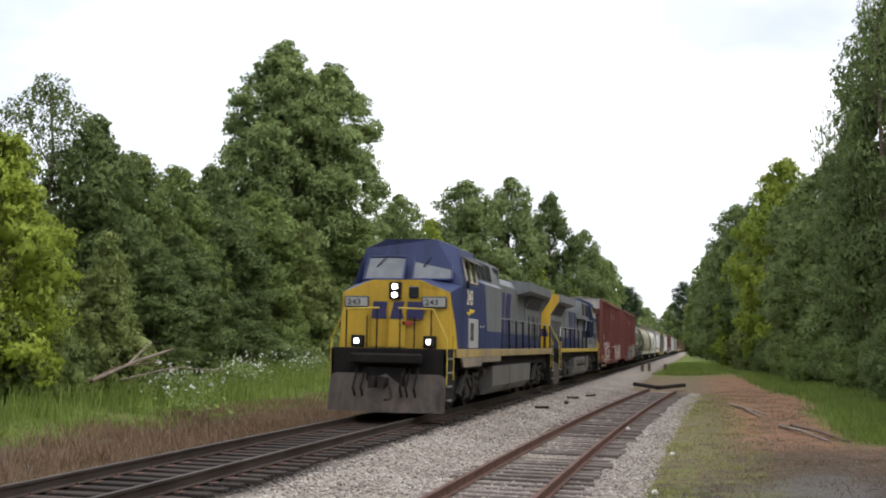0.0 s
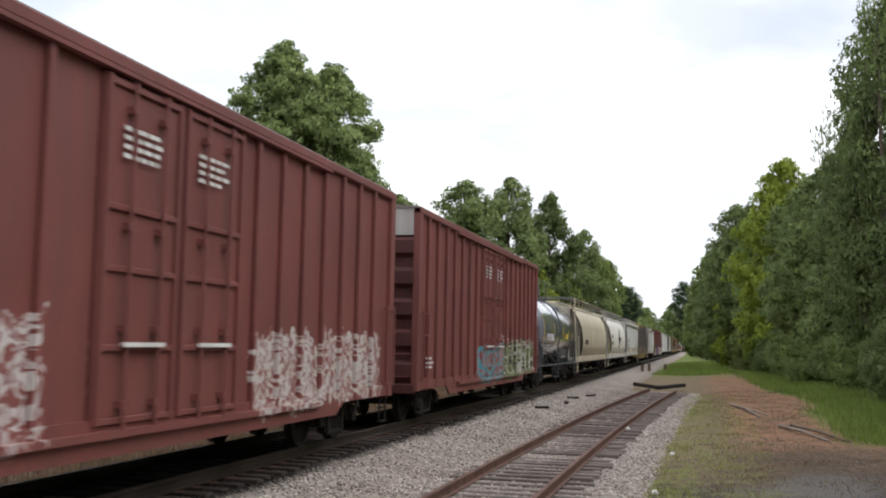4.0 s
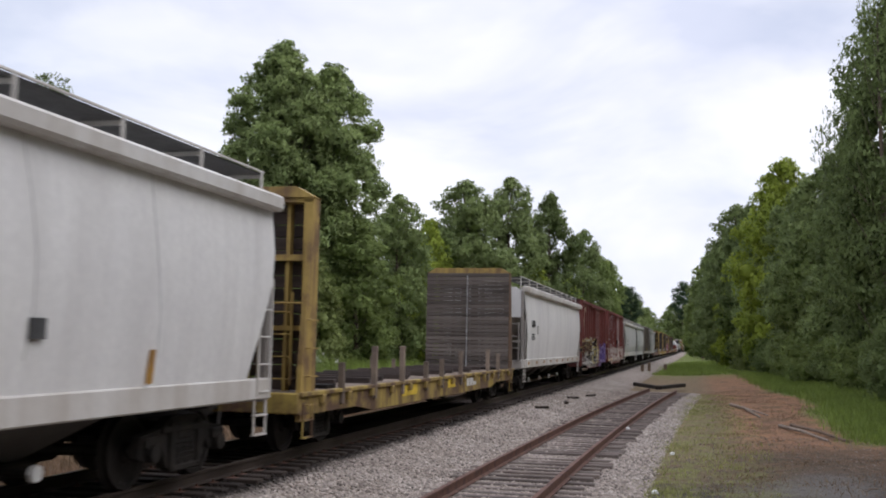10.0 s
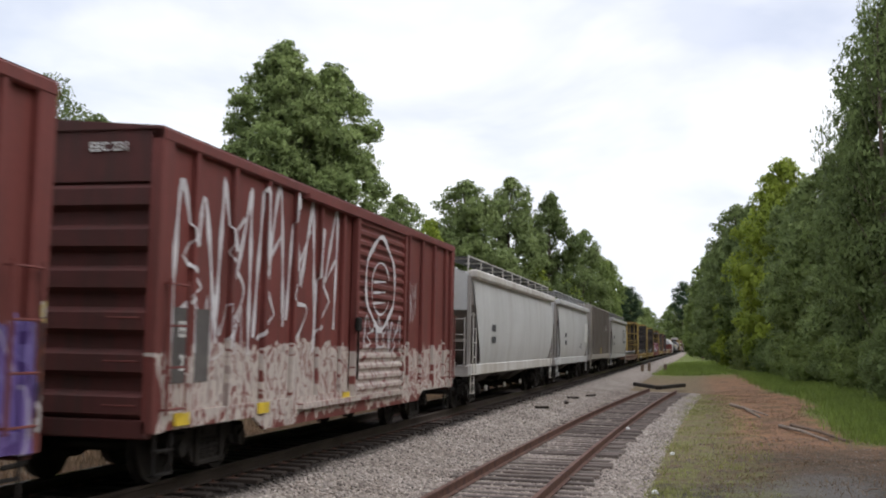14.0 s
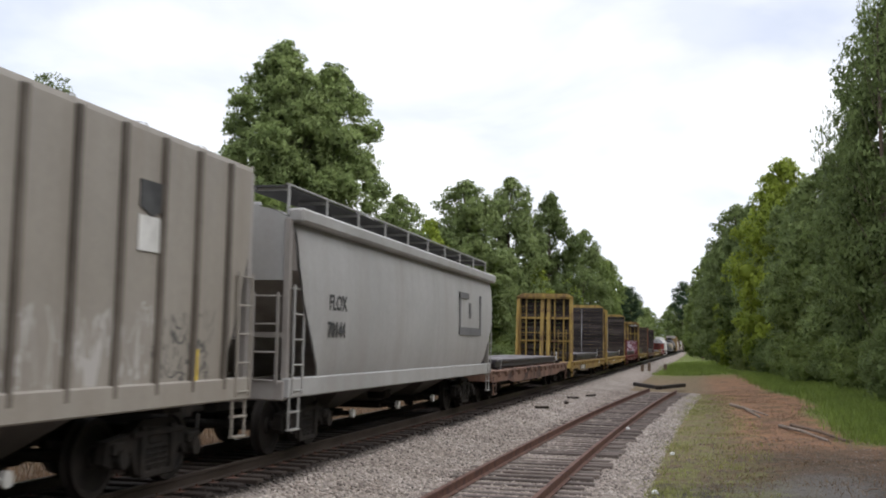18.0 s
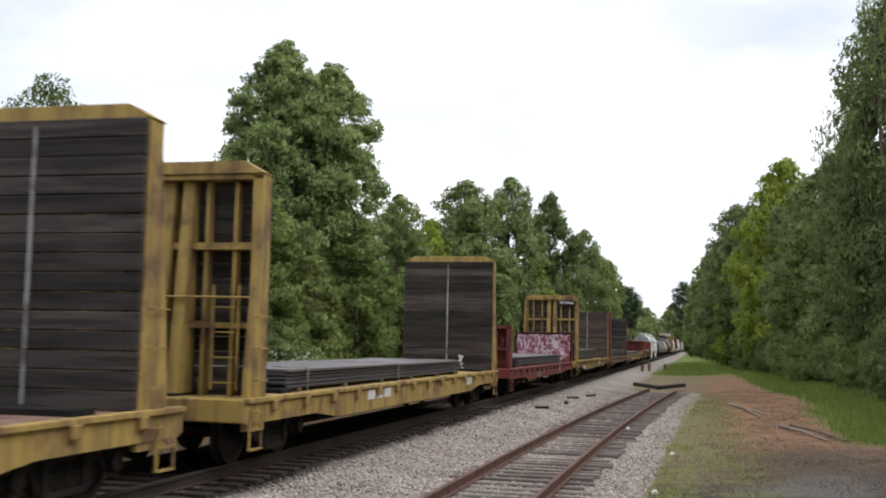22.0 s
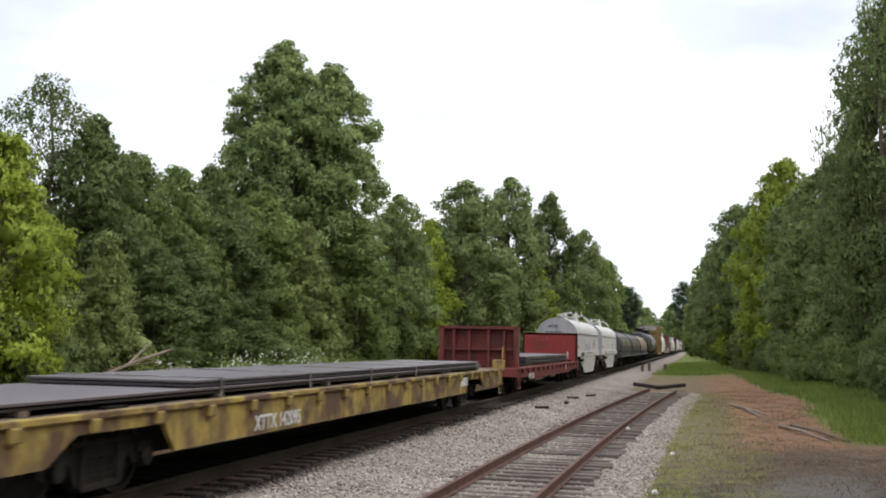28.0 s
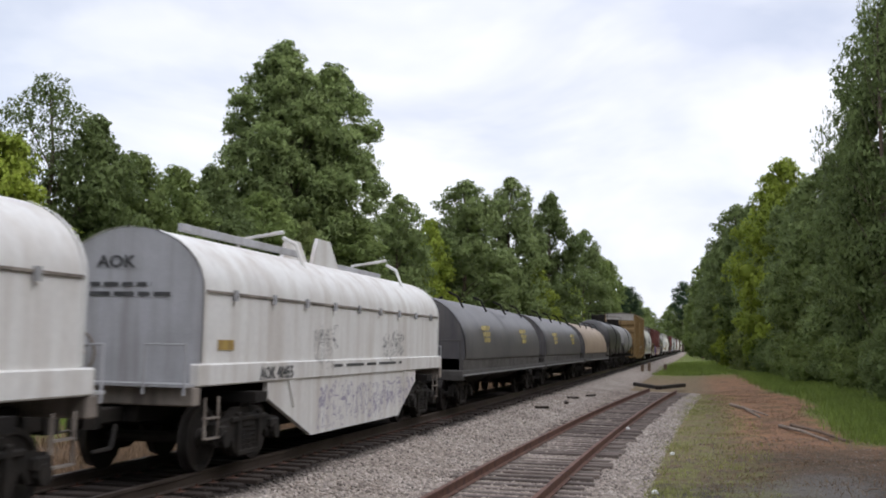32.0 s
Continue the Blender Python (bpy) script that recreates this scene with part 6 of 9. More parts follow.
def build_tank():
    shell = material("dark_grey_tank_paint", (0.2, 0.203, 0.245), (0.175, 0.178, 0.213), 0.13, scale=0.5, fine=8, bump=0.008, grime=(0.12, 0.115, 0.115), grime_amount=0.25, spec=1.0)
    shell.node_tree.nodes["Principled BSDF"].inputs["Coat Weight"].default_value = 0.9
    shell.node_tree.nodes["Principled BSDF"].inputs["Coat Roughness"].default_value = 0.12
    grey = material("grey_tank_frame", (0.1, 0.103, 0.11), (0.06, 0.06, 0.062), 0.6, scale=1.5)
    c = tank_car(107.85, 12.5, "dark grey tank car with white numbers and yellow stripes", shell, grey)
    lettering(c.ob, "HOKX 286030", 1.485, 1.95, 2.02, 0.4, M_WHITEPAINT, stretch=0.86)
    bars(c.ob, 1.475, 2.0, 1.85, 3, 2.4, material("dim_lettering", (0.3, 0.3, 0.3), bump=0), 21, 0.05, 0.06)
    R, zc = 1.476, 2.45
    for y, a0, a1 in ((1.2, 0.42, -0.3), (4.4, 0.2, -0.1), (7.4, 0.1, -0.16), (9.4, 0.05, -0.16), (10.9, 0.05, -0.16)):
        c.p("yellow_stripe", Mesh().loft([[(R * math.cos(a), y + d, zc + R * math.sin(a)) for a in np.linspace(a0, a1, 6)] for d in (-0.06, 0.06)], closed=False, caps=False), M_YELLOWPAINT)
    c.p("placard", Mesh().box(1.465, 1.49, 8.4, 9.0, 2.1, 2.34), M_YELLOWPAINT, "yellow placard")


build_tank()


# ---- flat cars and their loads ----
YELLOW = material("worn_yellow_paint", (0.42, 0.29, 0.08), (0.2, 0.12, 0.055), 0.75, scale=1.6, mix=(0.5, 0.64), fine=10, bump=0.2, grime=(0.13, 0.075, 0.045), grime_amount=0.75)
YELLOW2 = material("rusted_yellow_paint", (0.4, 0.29, 0.07), (0.12, 0.07, 0.04), 0.8, scale=1.6, fine=10, mix=(0.4, 0.58), bump=0.25, grime=(0.1, 0.06, 0.04), grime_amount=0.7)
FLATRED = material("faded_red_flat_paint", (0.2, 0.042, 0.034), (0.11, 0.036, 0.028), 0.75, scale=1.4, mix=(0.45, 0.62), fine=10, bump=0.15, grime=(0.09, 0.04, 0.035), grime_amount=0.6)
REDPANEL = material("bright_red_panel", (0.33, 0.04, 0.035), (0.24, 0.035, 0.03), 0.65, scale=0.7, fine=9, bump=0.08, grime=(0.14, 0.04, 0.03), grime_amount=0.5)
FLATBROWN = material("rusty_brown_flat_paint", (0.24, 0.14, 0.1), (0.06, 0.036, 0.028), 0.8, scale=1.1, mix=(0.5, 0.62), fine=10, bump=0.25, grime=(0.08, 0.05, 0.04), grime_amount=0.6)
BOARD = material("dark_weathered_plank", (0.068, 0.054, 0.05), (0.024, 0.02, 0.018), 0.9, scale=1.2, fine=16, mix=(0.4, 0.6), stretch=(0.5, 1, 6), bump=0.4, obrand=0.5)
BOARD_PALE = material("pale_weathered_plank", (0.15, 0.125, 0.108), (0.085, 0.068, 0.058), 0.9, scale=1.2, fine=16, stretch=(0.4, 1, 5), bump=0.4, obrand=0.3)
RUSTFRAME = material("rusted_bulkhead_frame", (0.13, 0.08, 0.05), (0.24, 0.16, 0.06), 0.85, scale=1.6, mix=(0.52, 0.66), fine=10, bump=0.2)
BOARD_BROWN = material("grey_brown_plank", (0.09, 0.066, 0.056), (0.052, 0.039, 0.034), 0.9, scale=1.2, fine=16, stretch=(0.4, 1, 5), bump=0.4, obrand=0.3)
DECK = material("worn_deck_plank", (0.22, 0.17, 0.13), (0.13, 0.1, 0.08), 0.9, scale=2, fine=18, stretch=(0.4, 3, 1), bump=0.4, obrand=0.3)
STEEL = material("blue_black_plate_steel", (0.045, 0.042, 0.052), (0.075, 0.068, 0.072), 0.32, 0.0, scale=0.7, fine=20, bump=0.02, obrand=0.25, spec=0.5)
# top plates: rusty purple, paled to stand in for the sky they reflect
STEEL_TOP = material("sky_pale_plate_steel", (0.112, 0.0938, 0.101), (0.15, 0.124, 0.124), 0.42, 0.0, scale=0.5, fine=20, bump=0.02, obrand=0.2, spec=0.5)
STRAP = material("steel_strap", (0.5, 0.5, 0.5), (0.2, 0.18, 0.17), rough=0.45, metal=0.6, scale=3, bump=0)


def bulkhead(c, y, out, z1, frame, boards, board_mat, half=1.42, low=False, seed=0, capped=True, planks=15, cap=None):
    """An end bulkhead; out: -1 at the leading end, +1 at the trailing end. Columns on the outside, planks on the load side."""
    b = new("bulkhead")
    b.parent = c.ob
    b["label"] = "low steel end bulkhead" if low else "tall steel end bulkhead lined with planks"
    zd = 1.01
    d0 = 0.62 if not low else 0.35
    for s in (-1, 1):
        m = Mesh()
        o = [(y, zd - 0.45), (y + out * d0, zd - 0.45), (y + out * d0, zd + 0.3), (y + out * 0.26, z1 - 0.05), (y, z1)]
        m.prism_x(o, s * (half - 0.08), s * half)
        m.box(s * (half - 0.2), s * half, y + out * 0.02, y + out * 0.12, zd, z1)
        m.box(s * (half - 0.16), s * (half + 0.0), y + out * (0.2), y + out * 0.3, zd, z1 - 0.05)
        part("column", m, frame, b)
    if not low:
        for x in (-0.95, -0.5, 0.5, 0.95):
            part("upright", Mesh().prism_x([(y + out * 0.02, zd), (y + out * 0.2, zd), (y + out * 0.16, z1 - 0.06), (y + out * 0.02, z1 - 0.06)], x - 0.03, x + 0.03), frame, b)
        for x in (-0.12, 0.2):
            part("upright", Mesh().prism_x([(y + out * 0.02, zd), (y + out * 0.5, zd), (y + out * 0.18, z1 - 0.06), (y + out * 0.02, z1 - 0.06)], x - 0.09, x + 0.09), frame, b)
        for za, zb, dd in ((0.98, 1.06, 0.2), (2.12, 2.22, 0.22), (z1 - zd - 0.1, z1 - zd, 0.3)):
            part("cross_beam", Mesh().box(-half, half, y + out * 0.02, y + out * dd, zd + za, zd + zb), frame, b)
        part("rail_pipe", Mesh().pipe([(-half, y + out * 0.4, zd + 1.42), (half - 0.1, y + out * 0.4, zd + 1.42)], 0.018), frame, b)
        if capped:
            part("top_cap", Mesh().prism_y([(-half - 0.02, z1 - 0.02), (half + 0.02, z1 - 0.02), (half - 0.3, z1 + 0.16), (-half + 0.3, z1 + 0.16)], y, y + out * 0.34), cap or frame, b)
        for x, za, zb in ((-half + 0.3, zd + 0.2, z1 - 0.3), (0.9, zd + 0.2, zd + 1.5)):
            q = Mesh()
            for k in range(int((zb - za) / 0.36) + 1):
                z = za + 0.36 * k
                q.pipe([(x - 0.2, y + out * 0.3, z), (x + 0.2, y + out * 0.3, z)], 0.012, 5)
            for e in (-0.2, 0.2):
                q.box(x + e - 0.02, x + e + 0.02, y + out * 0.28, y + out * 0.31, za - 0.1, zb + 0.1)
            part("ladder", q, frame, b)
        for k in range(4):
            z = zd - 0.2 + 0.45 * k
            part("grab_iron", Mesh().pipe([(half, y + out * 0.1, z), (half + 0.08, y + out * 0.1, z), (half + 0.08, y + out * 0.45, z), (half, y + out * 0.45, z)], 0.012, 5), frame, b)
    else:
        part("panel", Mesh().box(-half, half, y, y + out * 0.06, zd, z1, 0.01).box(-half, half, y, y + out * 0.3, z1 - 0.1, z1), boards, b)
        for x in (-0.9, -0.35, 0.35, 0.9):
            part("upright", Mesh().box(x - 0.04, x + 0.04, y + out * 0.06, y + out * 0.26, zd, z1 - 0.1), frame, b)
        part("cross_beam", Mesh().box(-half, half, y + out * 0.06, y + out * 0.22, zd + 0.6, zd + 0.68), frame, b)
    if boards and not low:
        rnd = random.Random(seed)
        n = planks
        h = (z1 - zd - 0.02) / n
        for i in range(n):
            e = rnd.uniform(-0.012, 0.012)
            part("board", Mesh().box(-half + 0.02, half - 0.02, y - out * 0.09 + e, y - out * 0.004 + e, zd + i * h + 0.006, zd + (i + 1) * h - 0.004, 0.01), board_mat, b)
        part("centre_strap", Mesh().box(-0.022, 0.022, y - out * 0.12, y - out * 0.1, zd, z1 - 0.1), STRAP, b, "pale steel strap down the middle")
    return b


def flatcar(s0, L, label, frame, deck_mat, belly=0.0, inset=1.9, name="flat_car", deck_z=1.01, gear_gap=0.2, pockets=14, notch=False):
    c = Car(name, label, "flat car", s0, L)
    c.running_gear(inset, gear_gap)
    for s in (-1, 1):
        o = [(0.05, deck_z - 0.02), (0.05, 0.66), (2.9, 0.66), (3.9, 0.66 - belly), (L - 3.9, 0.66 - belly), (L - 2.9, 0.66), (L - 0.05, 0.66), (L - 0.05, deck_z - 0.02)]
        if notch:
            # the sill is cut away over each truck
            o = [(0.05, deck_z - 0.02), (0.05, 0.56), (2.9, 0.56), (3.4, 0.84), (5.2, 0.84), (5.5, 0.5), (L - 5.5, 0.5), (L - 5.2, 0.84), (L - 3.4, 0.84), (L - 2.9, 0.56), (L - 0.05, 0.56), (L - 0.05, deck_z - 0.02)]
        c.p("side_sill", Mesh().prism_x(o, s * 1.38, s * 1.44), frame)
        c.p("deck_edge", Mesh().box(s * 1.36, s * 1.5, 0.02, L - 0.02, deck_z - 0.06, deck_z + 0.01, 0.01), frame)
        m = Mesh().box(s * 1.44, s * 1.52, -0.09, 0.09, deck_z - 0.2, deck_z - 0.05, 0.015).data("stake_pocket", frame)
        for k in range(pockets):
            c.p("stake_pocket", m, None, at=pose(0, 1.0 + (L - 2.0) * k / (pockets - 1), 0))
        for y in (0.4, L - 0.4):
            c.p("stirrup_step", stirrup_mesh(frame), None, at=pose(s * 1.44, y, 0.85))
    for y in (0.02, L - 0.02):
        c.p("end_sill", Mesh().box(-1.44, 1.44, y - 0.05, y + 0.05, 0.68, deck_z, 0.02), frame)
    n = 30
    pl = Mesh().box(-1.36, 1.36, -L / n / 2 + 0.006, L / n / 2 - 0.006, deck_z - 0.07, deck_z, 0.008).data("deck_plank", deck_mat)
    for k in range(n):
        c.p("deck_plank", pl, None, at=pose(0, (k + 0.5) * L / n, random.Random(k).uniform(-0.006, 0.004)))
    m = Mesh()
    for k in range(9):
        y = 1.0 + (L - 2.0) * k / 8
        m.box(-1.36, 1.36, y - 0.05, y + 0.05, deck_z - 0.25, deck_z - 0.08)
    c.p("cross_bearer", m, M_BLACK)
    c.p("belly_beam", Mesh().prism_x([(3.2, deck_z - 0.3), (4.4, 0.3), (L - 4.4, 0.3), (L - 3.2, deck_z - 0.3)], -0.36, 0.36), M_BLACK)
    return c


def plate_stack(s0, y0, y1, layers, label, straps=4, half=1.25, seed=0, z0=1.02, thick=0.075, shift=0.0, shiny=True, tier=0.0, lead=0.9):
    """Steel plates on timber bearers; rides on a flat car."""
    ob = ride(thing("steel_plate_stack", label, "steel plates", m=pose(TRACK_X, s0, 0), group="loads of steel plate"), s0)
    rnd = random.Random(seed)
    q = Mesh().box(-half, half, -0.06, 0.06, z0, z0 + 0.05).data("bearer", DECK)
    for k in range(6):
        part("bearer", q, None, ob, at=pose(0, y0 + 0.6 + (y1 - y0 - 1.2) * k / 5, 0))
    z = z0 + 0.05
    for i in range(layers):
        e, w = rnd.uniform(-0.25, 0.1) - (0.4 if i > layers * 0.7 else 0) * shift, half - rnd.uniform(0, 0.06)
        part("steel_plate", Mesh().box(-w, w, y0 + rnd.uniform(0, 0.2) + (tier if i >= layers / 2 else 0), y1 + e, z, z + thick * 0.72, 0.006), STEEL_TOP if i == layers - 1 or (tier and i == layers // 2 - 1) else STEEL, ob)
        z += thick
    for k in range(straps):
        y = y0 + tier + lead + (y1 - y0 - tier - lead - 0.9) * k / max(1, straps - 1)
        part("strap", Mesh().box(-half - 0.012, half + 0.012, y - 0.03, y + 0.03, z - 0.005, z + 0.008).box(half, half + 0.012, y - 0.03, y + 0.03, z0 - 0.1, z).box(-half - 0.012, -half, y - 0.03, y + 0.03, z0 - 0.1, z), STRAP, ob)
    if shiny:
        white = material("white_tag", (0.75, 0.75, 0.75), bump=0)
        for k in range(14):
            yy, zz = y1 - 0.25 + rnd.uniform(-0.25, 0.2), z0 + 0.1 + rnd.uniform(0, 0.075 * layers)
            part("tag", Mesh().box(half - 0.01, half + 0.03, yy, yy + rnd.uniform(0.04, 0.1), zz, zz + rnd.uniform(0.03, 0.06), 0.01), white, ob, "white tag on a plate end")
    return ob


def build_flats():
    # empty bulkhead flat with stakes
    L = 19.75
    c = flatcar(178.85, L, "yellow bulkhead flat car with loose stakes on its deck", YELLOW2, DECK, 0.12)
    bulkhead(c, 0.75, -1, 4.18, YELLOW, True, BOARD_BROWN, seed=1)
    bulkhead(c, L - 0.7, 1, 4.2, RUSTFRAME, True, BOARD_PALE, seed=2, planks=24, cap=YELLOW)
    rnd = random.Random(31)
    for k in range(9):
        y, z = 2.2 + 1.85 * k + rnd.uniform(-0.2, 0.2), rnd.uniform(0.5, 1.0)
        for s in (1, -1):
            if rnd.random() < 0.8:
                c.p("stake", Mesh().box(s * 1.4, s * 1.5, y - 0.06, y + 0.06, 0.75, 1.03 + z * rnd.uniform(0.3, 1), 0.01), DECK, "weathered timber stake")
    m = Mesh()
    for k in range(12):
        y = 1.6 + 1.35 * k
        m.box(-1.25 + rnd.uniform(0, 0.3), 1.3 - rnd.uniform(0, 0.4), y, y + 0.12, 1.02, 1.13, 0.01)
    c.p("dunnage", m, BOARD_BROWN, "loose timber dunnage")
    bars(c.ob, 1.45, 12.4, 0.89, 1, 1.4, M_WHITEPAINT, 33, 0.2)
    c.p("paint_patch", Mesh().box(1.441, 1.447, 6.0, 7.2, 0.7, 0.92).box(1.441, 1.447, 10.2, 11.0, 0.72, 0.94), M_YELLOWPAINT)
    # plain flat with plates
    c = flatcar(319.3, 19.0, "rusty brown flat car carrying steel plate", FLATBROWN, FLATBROWN, 0.1)
    plate_stack(319.3, 1.6, 16.6, 6, "dark steel plates strapped on the brown flat car", 3, seed=1, thick=0.045)
    # tall yellow bulkhead flats
    for s0, L, lay, seed, nm in ((340.2, 19.3, 6, 2, "TTPX"), (361.3, 19.0, 5, 3, "TTPX")):
        c = flatcar(s0, L, "yellow bulkhead flat car loaded with steel plate", YELLOW, FLATBROWN if seed == 2 else YELLOW, 0.12)
        bulkhead(c, 0.75, -1, 4.25, YELLOW, True, BOARD, seed=seed)
        bulkhead(c, L - (1.0 if seed == 2 else 0.75), 1, 4.36, YELLOW, True, BOARD, seed=seed + 9)
        plate_stack(s0, 4.1 if seed == 2 else 2.0, L - (3.4 if seed == 2 else 4.3), lay, "dark steel plates strapped on a yellow bulkhead flat", 3, seed=seed, thick=0.054 if seed == 2 else 0.064, lead=3.3 if seed == 2 else 0.9)
        if seed == 2:
            c.p("number_panel", Mesh().box(1.438, 1.446, 4.15, 6.75, 0.55, 0.82), M_TRUCK_GREY, "dark painted number panel")
            lettering(c.ob, "TTPX 804902", 1.45, 4.3, 0.57, 0.3, M_WHITEPAINT, stretch=1.1)
        else:
            bars(c.ob, 1.45, 5.6, 0.92, 1, 2.3, M_WHITEPAINT, seed, 0.18)
        bars(c.ob, 1.45, L - 4.6, 0.92, 1, 0.9, M_WHITEPAINT, seed + 1, 0.2)
    # low red bulkhead flat
    graf = sprayed(FLATRED, [(-1.5, 1.5, 1.2, 2.5, "fill_across", [(0.2, 0.04, 0.045), (0.28, 0.1, 0.14), (0.17, 0.035, 0.04), (0.42, 0.28, 0.34), (0.22, 0.05, 0.06)], 1.3, 2.0), (-1.3, 1.2, 1.25, 2.4, "lines_across", [(0.6, 0.5, 0.55)], 0.9, 4.0)], "sprayed_red_panel")
    for s0, L, pan, seed in ((382.6, 18.25, graf, 5), (473.8, 19.2, REDPANEL, 6)):
        c = flatcar(s0, L, "faded red flat car with low end bulkheads", FLATRED, FLATRED, 0.1)
        bulkhead(c, 0.5, -1, 2.45, FLATRED, FLATRED, None, low=True)
        bulkhead(c, L - 0.35, 1, 2.45, FLATRED, pan, None, low=True)
        plate_stack(s0, 2.3 if seed == 5 else 3.0, L - 2.9, 5, "dark steel plates on a low-ended red flat car", 3, seed=seed, thick=0.066)
        if seed == 5:
            bars(c.ob, 1.45, 6.0, 0.76, 2, 1.7, M_GALV, 14, 0.06, 0.03)
        if seed == 6:
            lettering(c.ob, "NW 62073", 1.45, 2.5, 0.56, 0.3, M_WHITEPAINT)
        bars(c.ob, 1.45, L - 5.5, 1.0, 3, 0.5, M_WHITEPAINT, seed, 0.06)
        if seed == 6:
            rnd = random.Random(9)
            for x, z, w in ((-0.85, 2.1, 0.3), (-0.75, 1.75, 0.28), (-0.3, 2.15, 0.22), (-0.35, 1.8, 0.2)):
                loop = [(x + w * math.sin(1.3 * k + rnd.uniform(-0.4, 0.4)), L - 0.357, z + 0.7 * w * math.cos(0.8 * k + rnd.uniform(-0.4, 0.4))) for k in range(9)]
                c.p("scratch_mark", Mesh().pipe(loop, 0.007, 4), DECK)
    # yellow bulkhead flat without cap, tall plate stack
    L = 20.3
    c = flatcar(402.5, L, "yellow bulkhead flat car with a deep load of plate", YELLOW2, YELLOW, 0.12)
    b = bulkhead(c, 1.08, -1, 4.28, YELLOW, True, BOARD_BROWN, seed=7)
    lettering(b, "TTPX 805406", 0.42, 0.72, 3.98, 0.17, M_WHITEPAINT, side=False, stretch=0.8)
    part("number_board", Mesh().box(0.38, 1.3, 0.74, 0.77, 3.93, 4.17), BOARD_BROWN, b)
    lettering(c.ob, "TTPX 805406", 1.45, 3.2, 0.56, 0.26, M_WHITEPAINT, stretch=0.8)
    bulkhead(c, L - 0.5, 1, 4.2, YELLOW, True, BOARD_BROWN, seed=8, capped=False)
    plate_stack(402.5, 1.3, 15.1, 8, "deep stack of dark steel plates with pale straps", 6, half=1.1, seed=8, shiny=False, thick=0.066)
    bars(c.ob, 1.45, L - 7.6, 0.89, 1, 1.1, M_WHITEPAINT, 8, 0.2)
    # brown bulkhead flat
    L = 18.2
    c = flatcar(424.8, L, "rusty brown bulkhead flat car carrying steel plate", FLATBROWN, BOARD_BROWN, 0.08)
    bulkhead(c, 0.6, -1, 4.25, FLATRED, True, BOARD, seed=9, capped=False)
    bulkhead(c, L - 0.4, 1, 4.25, FLATRED, True, BOARD, seed=10, capped=False)
    plate_stack(424.8, 2.0, L - 3.0, 6, "dark steel plates with glinting tags", 4, seed=9)
    # long low yellow flat
    L = 27.3
    c = flatcar(443.6, L, "long low yellow flat car carrying flat steel plate", YELLOW2, DECK, 0.16, inset=4.4, deck_z=1.05, pockets=20, notch=True)
    plate_stack(443.6, 2.2, L - 2.4, 4, "thin stack of wide dark plates under pale straps", 6, seed=12, z0=1.06, thick=0.05, shift=0.6, shiny=False, tier=4.0)
    lettering(c.ob, "XTTX 142095", 1.45, 7.8, 0.56, 0.3, M_WHITEPAINT)
    bars(c.ob, 1.45, L - 6.2, 0.92, 1, 1.0, M_WHITEPAINT, 12, 0.22)
    c.p("end_step", Mesh().box(1.2, 1.5, L - 0.5, L + 0.1, 1.05, 1.33, 0.02).pipe([(1.45, L - 0.1, 1.1), (1.45, L - 0.1, 1.75)], 0.03), YELLOW)


build_flats()


# ---- coil cars ----
COILWHITE = material("grubby_white_paint", (0.76, 0.75, 0.72), (0.68, 0.66, 0.63), 0.5, scale=0.5, fine=10, bump=0.05, grime=(0.4, 0.34, 0.28), grime_amount=0.6, streak=1.2)
COILGREY = material("dirty_grey_end_paint", (0.462, 0.462, 0.476), (0.35, 0.35, 0.35), 0.6, scale=0.7, grime=(0.2, 0.18, 0.16), grime_amount=0.5)
FADED = material("faded_yellow_emblem", (0.46, 0.38, 0.15), (0.36, 0.3, 0.15), 0.6, bump=0)
COILDIRT = material("road_grime_paint", (0.3, 0.26, 0.22), (0.16, 0.135, 0.115), 0.8, scale=1.8, grime=(0.08, 0.065, 0.055), grime_amount=0.6)
COILBLACK = material("dark_grey_hood_paint", (0.085, 0.08, 0.085), (0.12, 0.115, 0.115), 0.42, scale=0.6, fine=10, bump=0.08, grime=(0.2, 0.18, 0.16), grime_amount=0.4)
COILTAN = material("tan_hood_paint", (0.42, 0.33, 0.24), (0.34, 0.26, 0.19), 0.55, scale=0.7, bump=0.08, grime=(0.22, 0.16, 0.11), grime_amount=0.5)


def hood(c, y0, y1, zs, zt, half, mat, end_mat, n=18, square=0.0):
    """A barrel-roofed coil cover with straight sides up to a shoulder."""
    sh = zs + square
    prof = [(half, zs)] + [(half * math.cos(a), sh + (zt - sh) * math.sin(a)) for a in np.linspace(0, math.pi, n + 1)] + [(-half, zs)]
    h = c.p("coil_cover", Mesh().loft([[(x, y, z) for x, z in prof] for y in (y0, y1)], closed=False, caps=False).loft([[(x * 0.985, y, z - 0.02) for x, z in prof] for y in (y0, y1)], closed=False, caps=False), mat, "barrel-roofed coil cover", True)
    for y in (y0, y1):
        part("cover_end", Mesh().prism_y([(x * 0.985, z - 0.005) for x, z in prof], y - 0.015, y + 0.015), end_mat, h)
        part("rim", Mesh().loft([[(x * 1.012, y + d, z + 0.012) for x, z in prof] for d in (-0.03, 0.03)], closed=False, caps=False), mat, h)
    return h, prof, sh


